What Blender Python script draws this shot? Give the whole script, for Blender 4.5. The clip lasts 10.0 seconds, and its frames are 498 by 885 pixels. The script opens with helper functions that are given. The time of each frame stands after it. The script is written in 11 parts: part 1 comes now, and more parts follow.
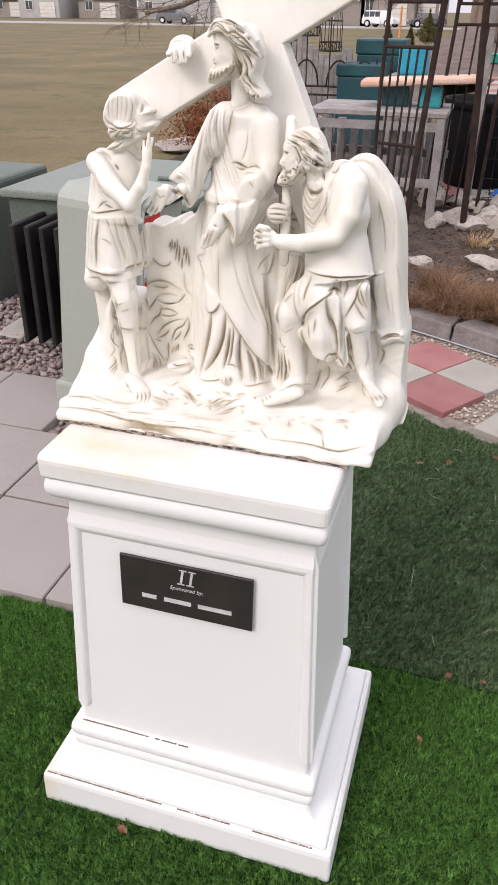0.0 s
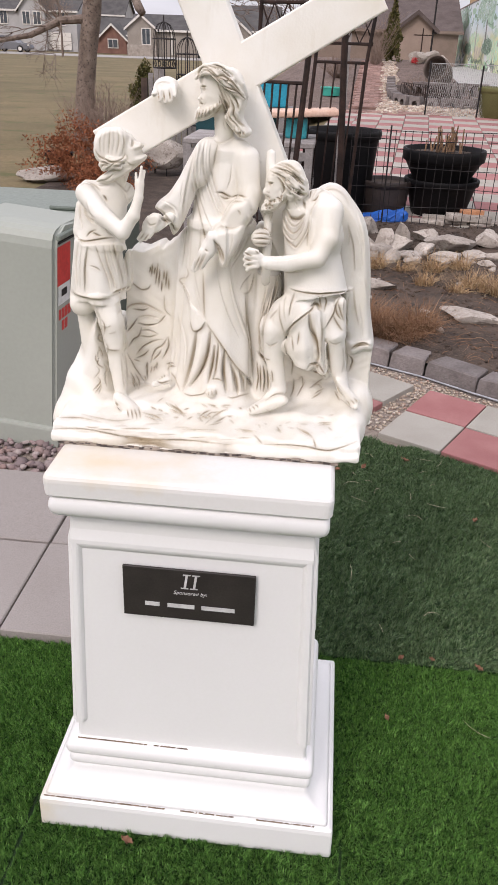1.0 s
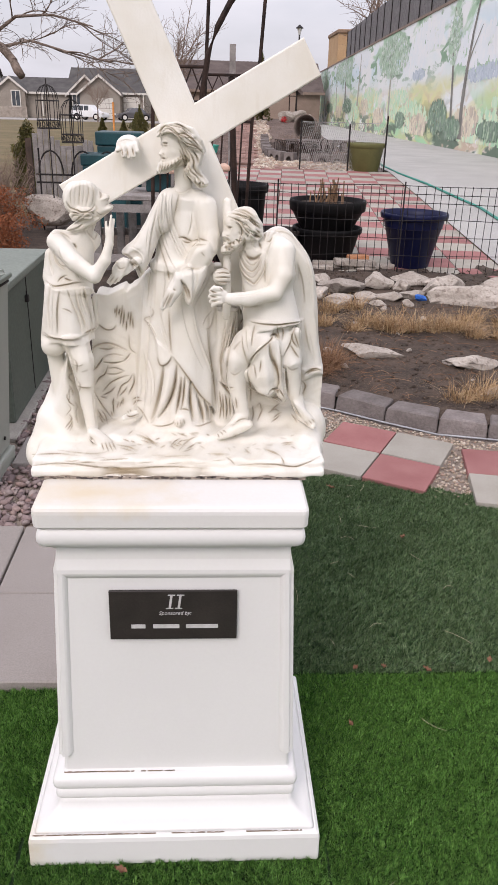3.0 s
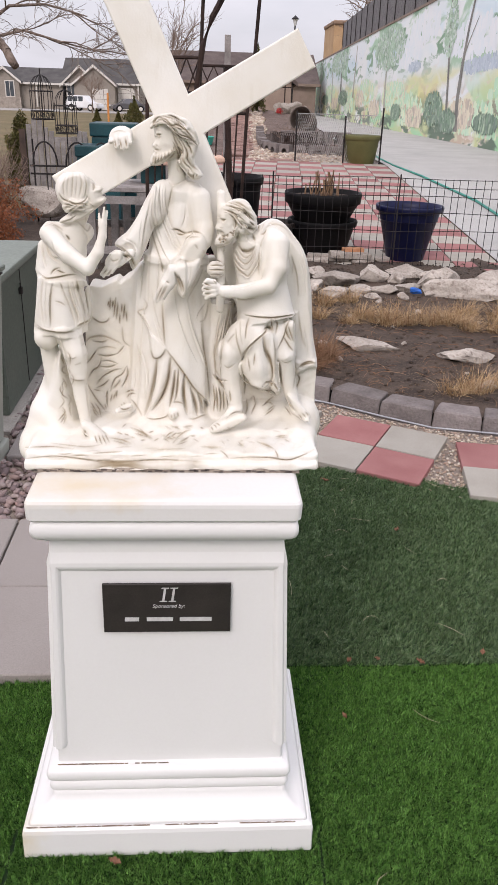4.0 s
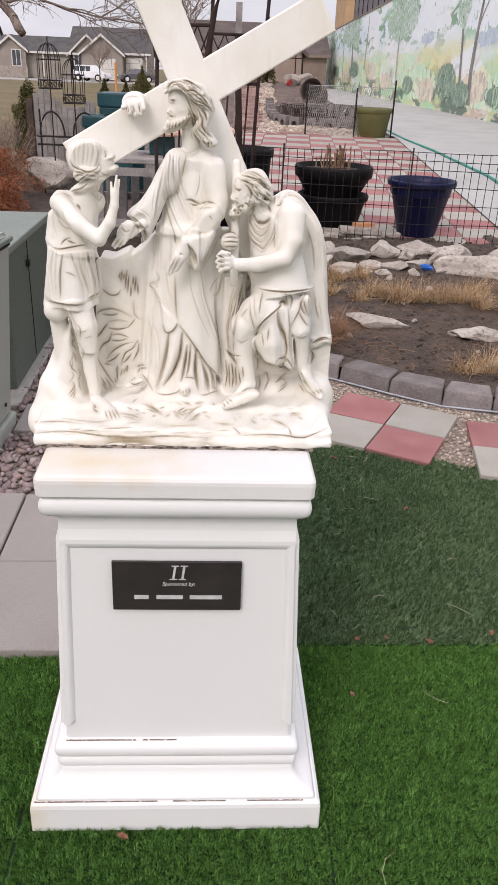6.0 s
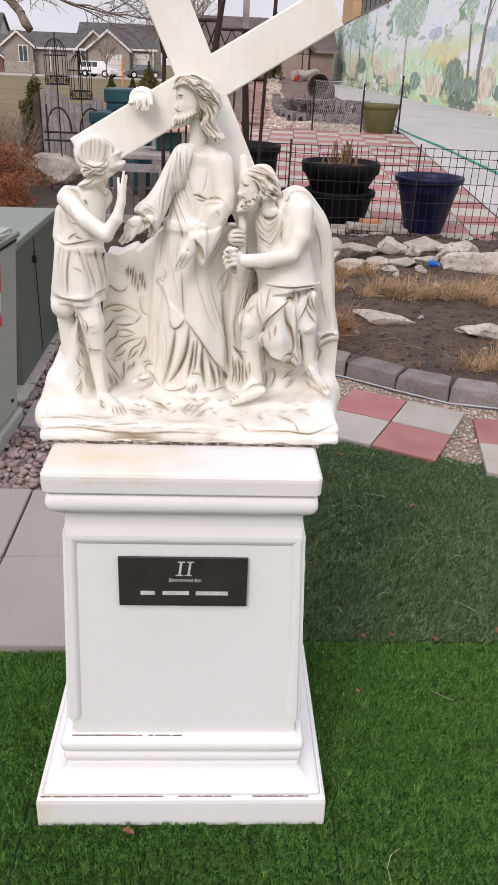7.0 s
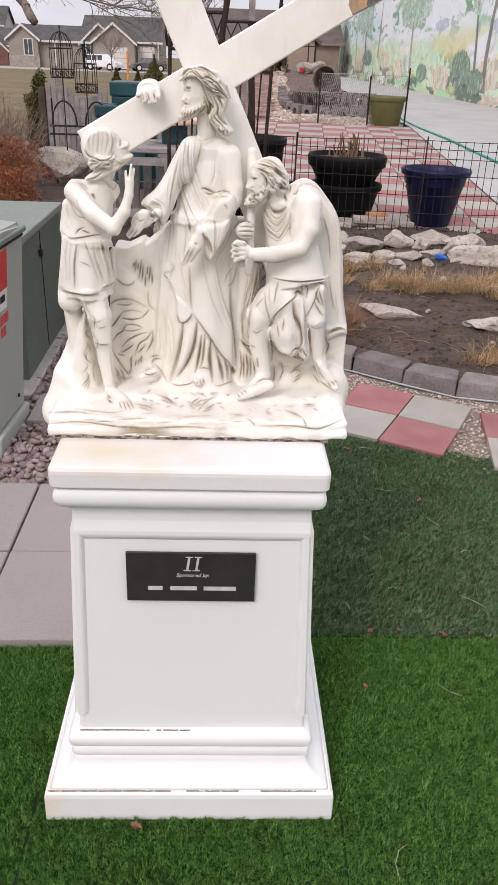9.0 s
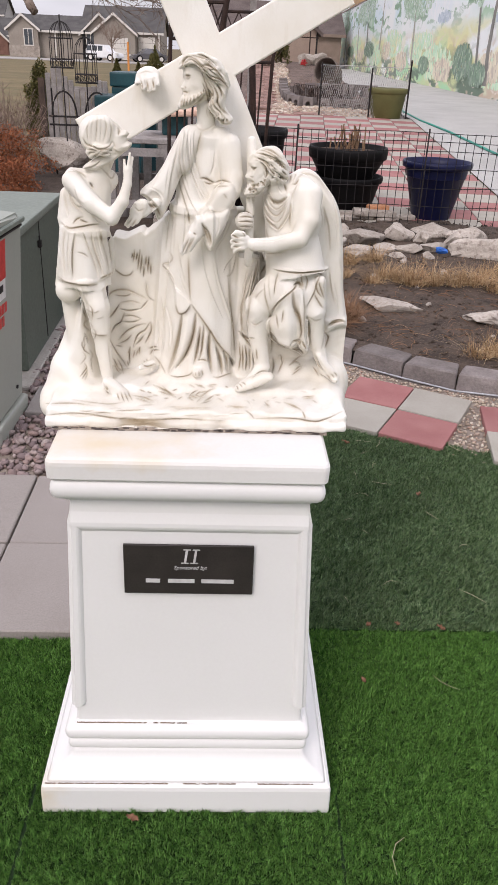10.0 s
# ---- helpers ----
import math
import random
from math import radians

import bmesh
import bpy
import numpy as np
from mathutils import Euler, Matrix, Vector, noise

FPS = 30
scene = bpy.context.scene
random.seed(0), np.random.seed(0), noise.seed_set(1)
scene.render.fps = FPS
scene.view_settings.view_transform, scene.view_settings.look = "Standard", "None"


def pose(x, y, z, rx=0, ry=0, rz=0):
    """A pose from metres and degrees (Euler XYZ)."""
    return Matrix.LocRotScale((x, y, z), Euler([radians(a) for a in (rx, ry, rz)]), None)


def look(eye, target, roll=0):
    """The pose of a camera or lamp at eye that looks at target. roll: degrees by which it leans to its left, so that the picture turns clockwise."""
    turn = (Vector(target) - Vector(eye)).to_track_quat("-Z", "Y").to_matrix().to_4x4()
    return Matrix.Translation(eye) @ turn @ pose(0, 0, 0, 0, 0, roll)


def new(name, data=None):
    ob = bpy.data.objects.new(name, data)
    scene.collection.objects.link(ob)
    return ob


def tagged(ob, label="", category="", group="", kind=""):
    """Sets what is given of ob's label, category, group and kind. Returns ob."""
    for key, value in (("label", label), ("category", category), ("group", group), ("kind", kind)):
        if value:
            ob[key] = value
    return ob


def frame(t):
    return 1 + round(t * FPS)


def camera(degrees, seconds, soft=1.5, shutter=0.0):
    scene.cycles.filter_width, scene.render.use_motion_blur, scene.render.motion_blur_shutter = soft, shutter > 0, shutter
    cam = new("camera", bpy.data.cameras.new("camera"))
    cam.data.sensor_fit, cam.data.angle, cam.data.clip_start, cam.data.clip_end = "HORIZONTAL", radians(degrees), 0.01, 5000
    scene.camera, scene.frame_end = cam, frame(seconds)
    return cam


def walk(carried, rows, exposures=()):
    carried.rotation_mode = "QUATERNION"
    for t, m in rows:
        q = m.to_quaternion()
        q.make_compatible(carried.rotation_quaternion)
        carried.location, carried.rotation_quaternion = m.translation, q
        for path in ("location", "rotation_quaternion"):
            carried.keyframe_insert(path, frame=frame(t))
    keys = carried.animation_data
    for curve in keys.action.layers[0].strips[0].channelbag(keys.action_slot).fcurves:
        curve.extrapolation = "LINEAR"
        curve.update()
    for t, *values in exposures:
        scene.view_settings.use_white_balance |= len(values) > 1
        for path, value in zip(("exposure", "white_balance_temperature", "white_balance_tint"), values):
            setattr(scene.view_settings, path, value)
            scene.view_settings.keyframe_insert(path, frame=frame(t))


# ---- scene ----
cam = camera(36.2, 10.0, soft=1.0)
# seconds, eye, target, roll
PATH = [
    (0, (0.428, -1.025, 1.57), (-0.074, 0.639, 0.582), 0.6),
    (0.5, (0.235, -1.129, 1.59), (-0.043, 0.6, 0.624), 1.8),
    (1, (0.218, -1.18, 1.587), (0.053, 0.586, 0.662), 2.0),
    (1.5, (0.123, -1.227, 1.585), (0.085, 0.573, 0.714), 1.5),
    (2, (0.07, -1.273, 1.587), (0.112, 0.548, 0.759), 1.3),
    (2.5, (0.063, -1.293, 1.583), (0.149, 0.536, 0.778), 1.5),
    (3, (0.072, -1.311, 1.584), (0.176, 0.519, 0.783), 1.6),
    (4.5, (0.075, -1.306, 1.584), (0.194, 0.509, 0.752), 1.9),
    (5, (0.07, -1.297, 1.579), (0.187, 0.512, 0.733), 2.0),
    (5.5, (0.064, -1.285, 1.575), (0.175, 0.516, 0.713), 2.2),
    (7, (0.06, -1.282, 1.572), (0.149, 0.511, 0.689), 2.3),
    (7.5, (0.059, -1.285, 1.576), (0.142, 0.508, 0.693), 2.2),
    (8, (0.061, -1.284, 1.574), (0.14, 0.508, 0.69), 2.1),
    (8.5, (0.056, -1.279, 1.572), (0.131, 0.511, 0.683), 2.1),
    (9, (0.055, -1.275, 1.57), (0.13, 0.511, 0.673), 2.1),
    (9.5, (0.054, -1.268, 1.565), (0.129, 0.513, 0.658), 2.3),
    (10, (0.057, -1.267, 1.564), (0.134, 0.511, 0.651), 2.4),
]
EXPOSURE = -0.22
walk(cam, [(t, look(eye, target, roll)) for t, eye, target, roll in PATH], [(0, EXPOSURE + 0.25, 6500, 19), (1, EXPOSURE + 0.12, 6500, 19), (2.2, EXPOSURE + 0.03, 6500, 19), (4.5, EXPOSURE + 0.07, 6500, 19), (10, EXPOSURE + 0.08, 6500, 19)])

# ---- daylight: a bright, thinly clouded sky and a soft, veiled sun ----
SUN_ELEV, SUN_ROT = 42.0, 206.0
world = bpy.data.worlds.new("sky")
scene.world = world
world.use_nodes = True
wn, wl = world.node_tree.nodes, world.node_tree.links
bg = wn["Background"]
sky = wn.new("ShaderNodeTexSky")
sky.sky_type, sky.sun_disc = "NISHITA", False
sky.sun_elevation, sky.sun_rotation = radians(SUN_ELEV), radians(SUN_ROT)
sky.air_density, sky.dust_density, sky.ozone_density = 1.0, 3.0, 1.0
wtc = wn.new("ShaderNodeTexCoord")
wmap = wn.new("ShaderNodeMapping")
wmap.inputs["Scale"].default_value = (1.6, 1.6, 5.0)
wno = wn.new("ShaderNodeTexNoise")
wno.inputs["Scale"].default_value, wno.inputs["Detail"].default_value = 2.2, 5
wramp = wn.new("ShaderNodeValToRGB")
wramp.color_ramp.elements[0].position, wramp.color_ramp.elements[1].position = 0.28, 0.62
wramp.color_ramp.elements[0].color, wramp.color_ramp.elements[1].color = (0.55, 0.55, 0.55, 1), (0.97, 0.97, 0.97, 1)
wmix = wn.new("ShaderNodeMixRGB")
wmix.inputs[2].default_value = (8.2, 8.4, 8.8, 1)
wl.new(wtc.outputs["Generated"], wmap.inputs[0])
wl.new(wmap.outputs[0], wno.inputs["Vector"])
wl.new(wno.outputs["Fac"], wramp.inputs[0])
wl.new(wramp.outputs[0], wmix.inputs[0])
wl.new(sky.outputs[0], wmix.inputs[1])
# an overcast dome: brighter overhead than at the horizon
wsep = wn.new("ShaderNodeSeparateXYZ")
wgrad = wn.new("ShaderNodeMapRange")
wgrad.inputs["From Min"].default_value, wgrad.inputs["From Max"].default_value = 0.0, 1.0
wgrad.inputs["To Min"].default_value, wgrad.inputs["To Max"].default_value = 1.05, 2.1
wmul = wn.new("ShaderNodeMixRGB")
wmul.blend_type = "MULTIPLY"
wmul.inputs[0].default_value = 1.0
wl.new(wtc.outputs["Generated"], wsep.inputs[0])
wl.new(wsep.outputs["Z"], wgrad.inputs["Value"])
wl.new(wmix.outputs[0], wmul.inputs[1])
wl.new(wgrad.outputs[0], wmul.inputs[2])
wl.new(wmul.outputs[0], bg.inputs["Color"])
bg.inputs["Strength"].default_value = 0.1
sun = new("sun", bpy.data.lights.new("sun", "SUN"))
sun.data.energy, sun.data.angle, sun.data.color = 1.6, radians(20), (1.0, 0.96, 0.9)
az, el = radians(SUN_ROT), radians(SUN_ELEV)
sun_way = Vector((math.sin(az) * math.cos(el), math.cos(az) * math.cos(el), math.sin(el)))
sun.matrix_world = look(sun_way * 50, (0, 0, 0))

# ---- helpers for materials and meshes ----
def mat(name, a, b, scale=6.0, rough=0.8, bump=0.2, bscale=60.0, metal=0.0, speck=None, sscale=200.0, per=0.0, detail=5, spec=0.4, grain=0.35):
    """A procedural surface: colours a and b mixed by coarse noise, a finer grain, relief, and optional specks and per-object variation."""
    m = bpy.data.materials.new(name)
    m.use_nodes = True
    n, l = m.node_tree.nodes, m.node_tree.links
    p = n["Principled BSDF"]
    geo = n.new("ShaderNodeNewGeometry")
    big = n.new("ShaderNodeTexNoise")
    big.inputs["Scale"].default_value, big.inputs["Detail"].default_value = scale, detail
    fine = n.new("ShaderNodeTexNoise")
    fine.inputs["Scale"].default_value, fine.inputs["Detail"].default_value = bscale, 4
    for t in (big, fine):
        l.new(geo.outputs["Position"], t.inputs["Vector"])
    ramp = n.new("ShaderNodeValToRGB")
    ramp.color_ramp.elements[0].position, ramp.color_ramp.elements[1].position = 0.3, 0.7
    ramp.color_ramp.elements[0].color, ramp.color_ramp.elements[1].color = (*a, 1), (*b, 1)
    l.new(big.outputs["Fac"], ramp.inputs[0])
    shade = n.new("ShaderNodeMixRGB")
    shade.blend_type = "OVERLAY"
    shade.inputs[0].default_value = grain
    l.new(ramp.outputs[0], shade.inputs[1])
    l.new(fine.outputs["Fac"], shade.inputs[2])
    out = shade.outputs[0]
    if speck:
        vor = n.new("ShaderNodeTexNoise")
        vor.inputs["Scale"].default_value, vor.inputs["Detail"].default_value = sscale, 2
        l.new(geo.outputs["Position"], vor.inputs["Vector"])
        cut = n.new("ShaderNodeValToRGB")
        cut.color_ramp.elements[0].position, cut.color_ramp.elements[1].position = 0.56, 0.68
        l.new(vor.outputs["Fac"], cut.inputs[0])
        mx = n.new("ShaderNodeMixRGB")
        mx.inputs[2].default_value = (*speck, 1)
        l.new(cut.outputs[0], mx.inputs[0])
        l.new(out, mx.inputs[1])
        out = mx.outputs[0]
    if per:
        info = n.new("ShaderNodeObjectInfo")
        ran = n.new("ShaderNodeMapRange")
        ran.inputs["To Min"].default_value, ran.inputs["To Max"].default_value = 1 - per, 1 + per
        hsv = n.new("ShaderNodeHueSaturation")
        l.new(info.outputs["Random"], ran.inputs["Value"])
        l.new(ran.outputs[0], hsv.inputs["Value"])
        l.new(out, hsv.inputs["Color"])
        out = hsv.outputs[0]
    l.new(out, p.inputs["Base Color"])
    p.inputs["Roughness"].default_value, p.inputs["Metallic"].default_value = rough, metal
    p.inputs["Specular IOR Level"].default_value = spec
    if bump:
        bn = n.new("ShaderNodeBump")
        bn.inputs["Strength"].default_value, bn.inputs["Distance"].default_value = bump, 0.01
        l.new(fine.outputs["Fac"], bn.inputs["Height"])
        l.new(bn.outputs[0], p.inputs["Normal"])
    return m


def island_mat(name, stops, rough=0.85, bscale=150.0, bump=0.3, patch=0.0, clump=0.0, cscale=80.0):
    """Colours that vary from loose piece to loose piece of one mesh."""
    m = bpy.data.materials.new(name)
    m.use_nodes = True
    n, l = m.node_tree.nodes, m.node_tree.links
    p = n["Principled BSDF"]
    geo = n.new("ShaderNodeNewGeometry")
    ramp = n.new("ShaderNodeValToRGB")
    els = ramp.color_ramp.elements
    for k, c in enumerate(stops):
        e = els[k] if k < 2 else els.new(1.0)
        e.position, e.color = k / (len(stops) - 1), (*c, 1)
    l.new(geo.outputs["Random Per Island"], ramp.inputs[0])
    out = ramp.outputs[0]
    fine = n.new("ShaderNodeTexNoise")
    fine.inputs["Scale"].default_value = bscale
    l.new(geo.outputs["Position"], fine.inputs["Vector"])
    for amount, size in ((patch, 5.0), (clump, cscale)):
        if not amount:
            continue
        wide = n.new("ShaderNodeTexNoise")
        wide.inputs["Scale"].default_value, wide.inputs["Detail"].default_value = size, 4
        l.new(geo.outputs["Position"], wide.inputs["Vector"])
        mr = n.new("ShaderNodeMapRange")
        mr.inputs["From Min"].default_value, mr.inputs["From Max"].default_value = 0.3, 0.7
        mr.inputs["To Min"].default_value, mr.inputs["To Max"].default_value = 1 - amount, 1 + amount
        hsv = n.new("ShaderNodeHueSaturation")
        l.new(wide.outputs["Fac"], mr.inputs["Value"])
        l.new(mr.outputs[0], hsv.inputs["Value"])
        l.new(out, hsv.inputs["Color"])
        out = hsv.outputs[0]
    l.new(out, p.inputs["Base Color"])
    p.inputs["Roughness"].default_value = rough
    p.inputs["Specular IOR Level"].default_value = 0.25
    if bump:
        bn = n.new("ShaderNodeBump")
        bn.inputs["Strength"].default_value, bn.inputs["Distance"].default_value = bump, 0.005
        l.new(fine.outputs["Fac"], bn.inputs["Height"])
        l.new(bn.outputs[0], p.inputs["Normal"])
    return m


def put(name, bm, material, smooth=False):
    me = bpy.data.meshes.new(name)
    bmesh.ops.recalc_face_normals(bm, faces=bm.faces)
    bm.to_mesh(me)
    bm.free()
    me.materials.append(material)
    if smooth:
        me.shade_smooth()
    return new(name, me)


def part(name, bm, material, parent, label="", smooth=False):
    ob = put(name, bm, material, smooth)
    ob.parent = parent
    if label:
        tagged(ob, label)
    return ob


def thing(name, label, category, m=None, group="", kind=""):
    ob = tagged(new(name), label, category, group, kind)
    ob.empty_display_size = 0.1
    if m is not None:
        ob.matrix_basis = m
    return ob


def raw(name, verts, faces, material, parent=None, smooth=False):
    me = bpy.data.meshes.new(name)
    me.from_pydata([tuple(v) for v in verts], [], faces)
    me.materials.append(material)
    if smooth:
        me.shade_smooth()
    ob = new(name, me)
    ob.parent = parent
    return ob


def arr(name, verts, tris, material, smooth=False, parent=None):
    """A mesh from numpy arrays of vertices and triangles."""
    verts, tris = np.asarray(verts, np.float32), np.asarray(tris, np.int32)
    me = bpy.data.meshes.new(name)
    k = tris.shape[1]
    me.vertices.add(len(verts))
    me.vertices.foreach_set("co", verts.ravel())
    me.loops.add(tris.size)
    me.loops.foreach_set("vertex_index", tris.ravel())
    me.polygons.add(len(tris))
    me.polygons.foreach_set("loop_start", np.arange(0, tris.size, k, dtype=np.int32))
    me.update(calc_edges=True)
    me.materials.append(material)
    if smooth:
        me.shade_smooth()
    ob = new(name, me)
    ob.parent = parent
    return ob


def box(bm, x0, x1, y0, y1, z0, z1, bev=0.0, seg=1):
    r = bmesh.ops.create_cube(bm, size=1, matrix=Matrix.LocRotScale(((x0 + x1) / 2, (y0 + y1) / 2, (z0 + z1) / 2), None, (x1 - x0, y1 - y0, z1 - z0)))
    if bev:
        edges = list({e for v in r["verts"] for e in v.link_edges})
        bmesh.ops.bevel(bm, geom=edges, offset=bev, segments=seg, profile=0.6, affect="EDGES")
    return bm


def boxbm(*a, **k):
    return box(bmesh.new(), *a, **k)


def rod(bm, a, b, r, r2=None, n=8, cap=True):
    a, b = Vector(a), Vector(b)
    d = b - a
    m = Matrix.Translation((a + b) / 2) @ d.to_track_quat("Z", "Y").to_matrix().to_4x4()
    bmesh.ops.create_cone(bm, cap_ends=cap, segments=n, radius1=r, radius2=r if r2 is None else r2, depth=d.length, matrix=m)
    return bm


def tube(bm, pts, radii, n=8):
    """A tube along points, tapered."""
    pts = [Vector(p) for p in pts]
    rings = []
    for k, p in enumerate(pts):
        d = (pts[min(k + 1, len(pts) - 1)] - pts[max(k - 1, 0)]).normalized()
        s = d.cross(Vector((0, 0, 1))) if abs(d.z) < 0.95 else d.cross(Vector((1, 0, 0)))
        s.normalize()
        u = s.cross(d)
        r = radii[k] if hasattr(radii, "__len__") else radii
        rings.append([bm.verts.new(p + (s * math.cos(2 * math.pi * j / n) + u * math.sin(2 * math.pi * j / n)) * r) for j in range(n)])
    for a, b in zip(rings, rings[1:]):
        for j in range(n):
            bm.faces.new((a[j], a[(j + 1) % n], b[(j + 1) % n], b[j]))
    bm.faces.new(rings[0])
    bm.faces.new(rings[-1])
    return bm


def lathe(bm, prof, n=32, centre=(0, 0)):
    """A turned form from (radius, z) pairs."""
    rings = [[bm.verts.new((centre[0] + r * math.cos(2 * math.pi * j / n), centre[1] + r * math.sin(2 * math.pi * j / n), z)) for j in range(n)] for r, z in prof]
    for a, b in zip(rings, rings[1:]):
        for j in range(n):
            bm.faces.new((a[j], a[(j + 1) % n], b[(j + 1) % n], b[j]))
    return bm


def prism(bm, pts, z0, z1):
    """A flat outline pulled up from z0 to z1."""
    lo = [bm.verts.new((x, y, z0)) for x, y in pts]
    hi = [bm.verts.new((x, y, z1)) for x, y in pts]
    bm.faces.new(lo)
    bm.faces.new(hi)
    for k in range(len(pts)):
        bm.faces.new((lo[k], lo[(k + 1) % len(pts)], hi[(k + 1) % len(pts)], hi[k]))
    return bm


def rock_bm(sx, sy, sz, seed, sub=2, rough=0.25, cuts=5):
    """An angular stone: a sphere cut flat by a few planes and roughened."""
    rng = random.Random(seed)
    bm = bmesh.new()
    bmesh.ops.create_icosphere(bm, subdivisions=sub, radius=1)
    planes = []
    for _ in range(cuts):
        v = Vector((rng.uniform(-1, 1), rng.uniform(-1, 1), rng.uniform(-0.6, 1))).normalized()
        planes.append((v, rng.uniform(0.42, 0.75)))
    off = Vector((rng.uniform(0, 50), rng.uniform(0, 50), 0))
    for v in bm.verts:
        for nrm, d in planes:
            over = v.co.dot(nrm) - d
            if over > 0:
                v.co -= nrm * over
        v.co *= 1 + rough * noise.noise(v.co * 1.7 + off) * 0.6 + rough * 0.25 * noise.noise(v.co * 5 + off)
        v.co.x, v.co.y, v.co.z = v.co.x * sx, v.co.y * sy, v.co.z * sz
    return bm


def smooth_step(a, b, v):
    t = min(1.0, max(0.0, (v - a) / (b - a)))
    return t * t * (3 - 2 * t)

# ---- materials ----
def streaked(name):
    """Off-white paint with ochre weather streaks running down it."""
    m = bpy.data.materials.new(name)
    m.use_nodes = True
    n, l = m.node_tree.nodes, m.node_tree.links
    p = n["Principled BSDF"]
    geo = n.new("ShaderNodeNewGeometry")
    mp = n.new("ShaderNodeMapping")
    mp.inputs["Scale"].default_value = (55, 45, 12)
    run = n.new("ShaderNodeTexNoise")
    run.inputs["Scale"].default_value, run.inputs["Detail"].default_value = 1.0, 5
    l.new(geo.outputs["Position"], mp.inputs[0])
    l.new(mp.outputs[0], run.inputs["Vector"])
    cut = n.new("ShaderNodeMapRange")
    cut.inputs["From Min"].default_value, cut.inputs["From Max"].default_value, cut.inputs["To Max"].default_value = 0.55, 0.85, 0.3
    l.new(run.outputs["Fac"], cut.inputs["Value"])
    wide = n.new("ShaderNodeTexNoise")
    wide.inputs["Scale"].default_value, wide.inputs["Detail"].default_value = 9.0, 6
    l.new(geo.outputs["Position"], wide.inputs["Vector"])
    base = n.new("ShaderNodeValToRGB")
    base.color_ramp.elements[0].position, base.color_ramp.elements[1].position = 0.35, 0.65
    base.color_ramp.elements[0].color, base.color_ramp.elements[1].color = (0.735, 0.697, 0.61, 1), (0.805, 0.782, 0.722, 1)
    l.new(wide.outputs["Fac"], base.inputs[0])
    mx = n.new("ShaderNodeMixRGB")
    mx.inputs[2].default_value = (0.52, 0.44, 0.3, 1)
    l.new(cut.outputs[0], mx.inputs[0])
    l.new(base.outputs[0], mx.inputs[1])
    # old ochre antiquing glazing, plus crease shade put into the colour along cut lines
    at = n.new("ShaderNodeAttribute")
    at.attribute_name = "glaze_shade"
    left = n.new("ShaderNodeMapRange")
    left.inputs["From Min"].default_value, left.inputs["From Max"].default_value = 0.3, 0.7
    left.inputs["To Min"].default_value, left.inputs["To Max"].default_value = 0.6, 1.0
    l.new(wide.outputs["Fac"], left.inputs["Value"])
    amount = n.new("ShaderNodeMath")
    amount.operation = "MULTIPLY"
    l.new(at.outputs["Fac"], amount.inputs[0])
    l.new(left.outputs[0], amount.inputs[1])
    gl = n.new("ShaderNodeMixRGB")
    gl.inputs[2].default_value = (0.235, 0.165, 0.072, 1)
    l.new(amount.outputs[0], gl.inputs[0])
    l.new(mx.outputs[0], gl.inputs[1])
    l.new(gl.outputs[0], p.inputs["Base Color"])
    p.inputs["Roughness"].default_value = 0.55
    fine = n.new("ShaderNodeTexNoise")
    fine.inputs["Scale"].default_value = 240
    l.new(geo.outputs["Position"], fine.inputs["Vector"])
    bn = n.new("ShaderNodeBump")
    bn.inputs["Strength"].default_value, bn.inputs["Distance"].default_value = 0.06, 0.01
    l.new(fine.outputs["Fac"], bn.inputs["Height"])
    l.new(bn.outputs[0], p.inputs["Normal"])
    return m


M = {}
M["plaster"] = mat("white_painted_cast_stone", (0.73, 0.72, 0.7), (0.76, 0.75, 0.73), 3, 0.45, 0.006, 150, grain=0.06)
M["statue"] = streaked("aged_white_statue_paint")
M["cap"] = mat("stained_white_cast_stone", (0.71, 0.695, 0.665), (0.76, 0.745, 0.72), 3, 0.5, 0.01, 150, grain=0.08)
M["turf"] = island_mat("artificial_turf_blades", [(0.013, 0.046, 0.009), (0.06, 0.172, 0.03), (0.255, 0.47, 0.115), (0.03, 0.1, 0.018), (0.155, 0.335, 0.07)], 0.45, bump=0, patch=0.05, clump=0.38, cscale=170.0)
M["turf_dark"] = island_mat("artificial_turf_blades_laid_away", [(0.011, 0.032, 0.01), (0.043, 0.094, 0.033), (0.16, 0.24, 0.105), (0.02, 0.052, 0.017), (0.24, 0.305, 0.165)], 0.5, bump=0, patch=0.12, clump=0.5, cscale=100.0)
M["turf_back"] = mat("turf_backing", (0.008, 0.022, 0.006), (0.012, 0.034, 0.008), 30, 0.9, 0.3, 300)
M["field"] = mat("dry_winter_grass", (0.105, 0.085, 0.037), (0.19, 0.14, 0.07), 0.35, 0.95, 0.6, 18, speck=(0.1, 0.095, 0.035), sscale=1.6, detail=8)
M["soil"] = mat("bare_garden_soil", (0.03, 0.021, 0.016), (0.092, 0.066, 0.05), 7, 0.95, 1.0, 45, speck=(0.14, 0.1, 0.075), sscale=120, detail=9)
M["slab"] = mat("grey_concrete_slab", (0.265, 0.235, 0.215), (0.3, 0.27, 0.25), 3, 0.85, 0.12, 220, speck=(0.29, 0.26, 0.24), sscale=60)
M["slab_edge"] = mat("concrete_slab_edge", (0.3, 0.28, 0.25), (0.4, 0.37, 0.33), 9, 0.9, 0.3, 120)
M["path"] = mat("pale_concrete_path", (0.36, 0.35, 0.335), (0.44, 0.43, 0.41), 1.2, 0.85, 0.1, 60)
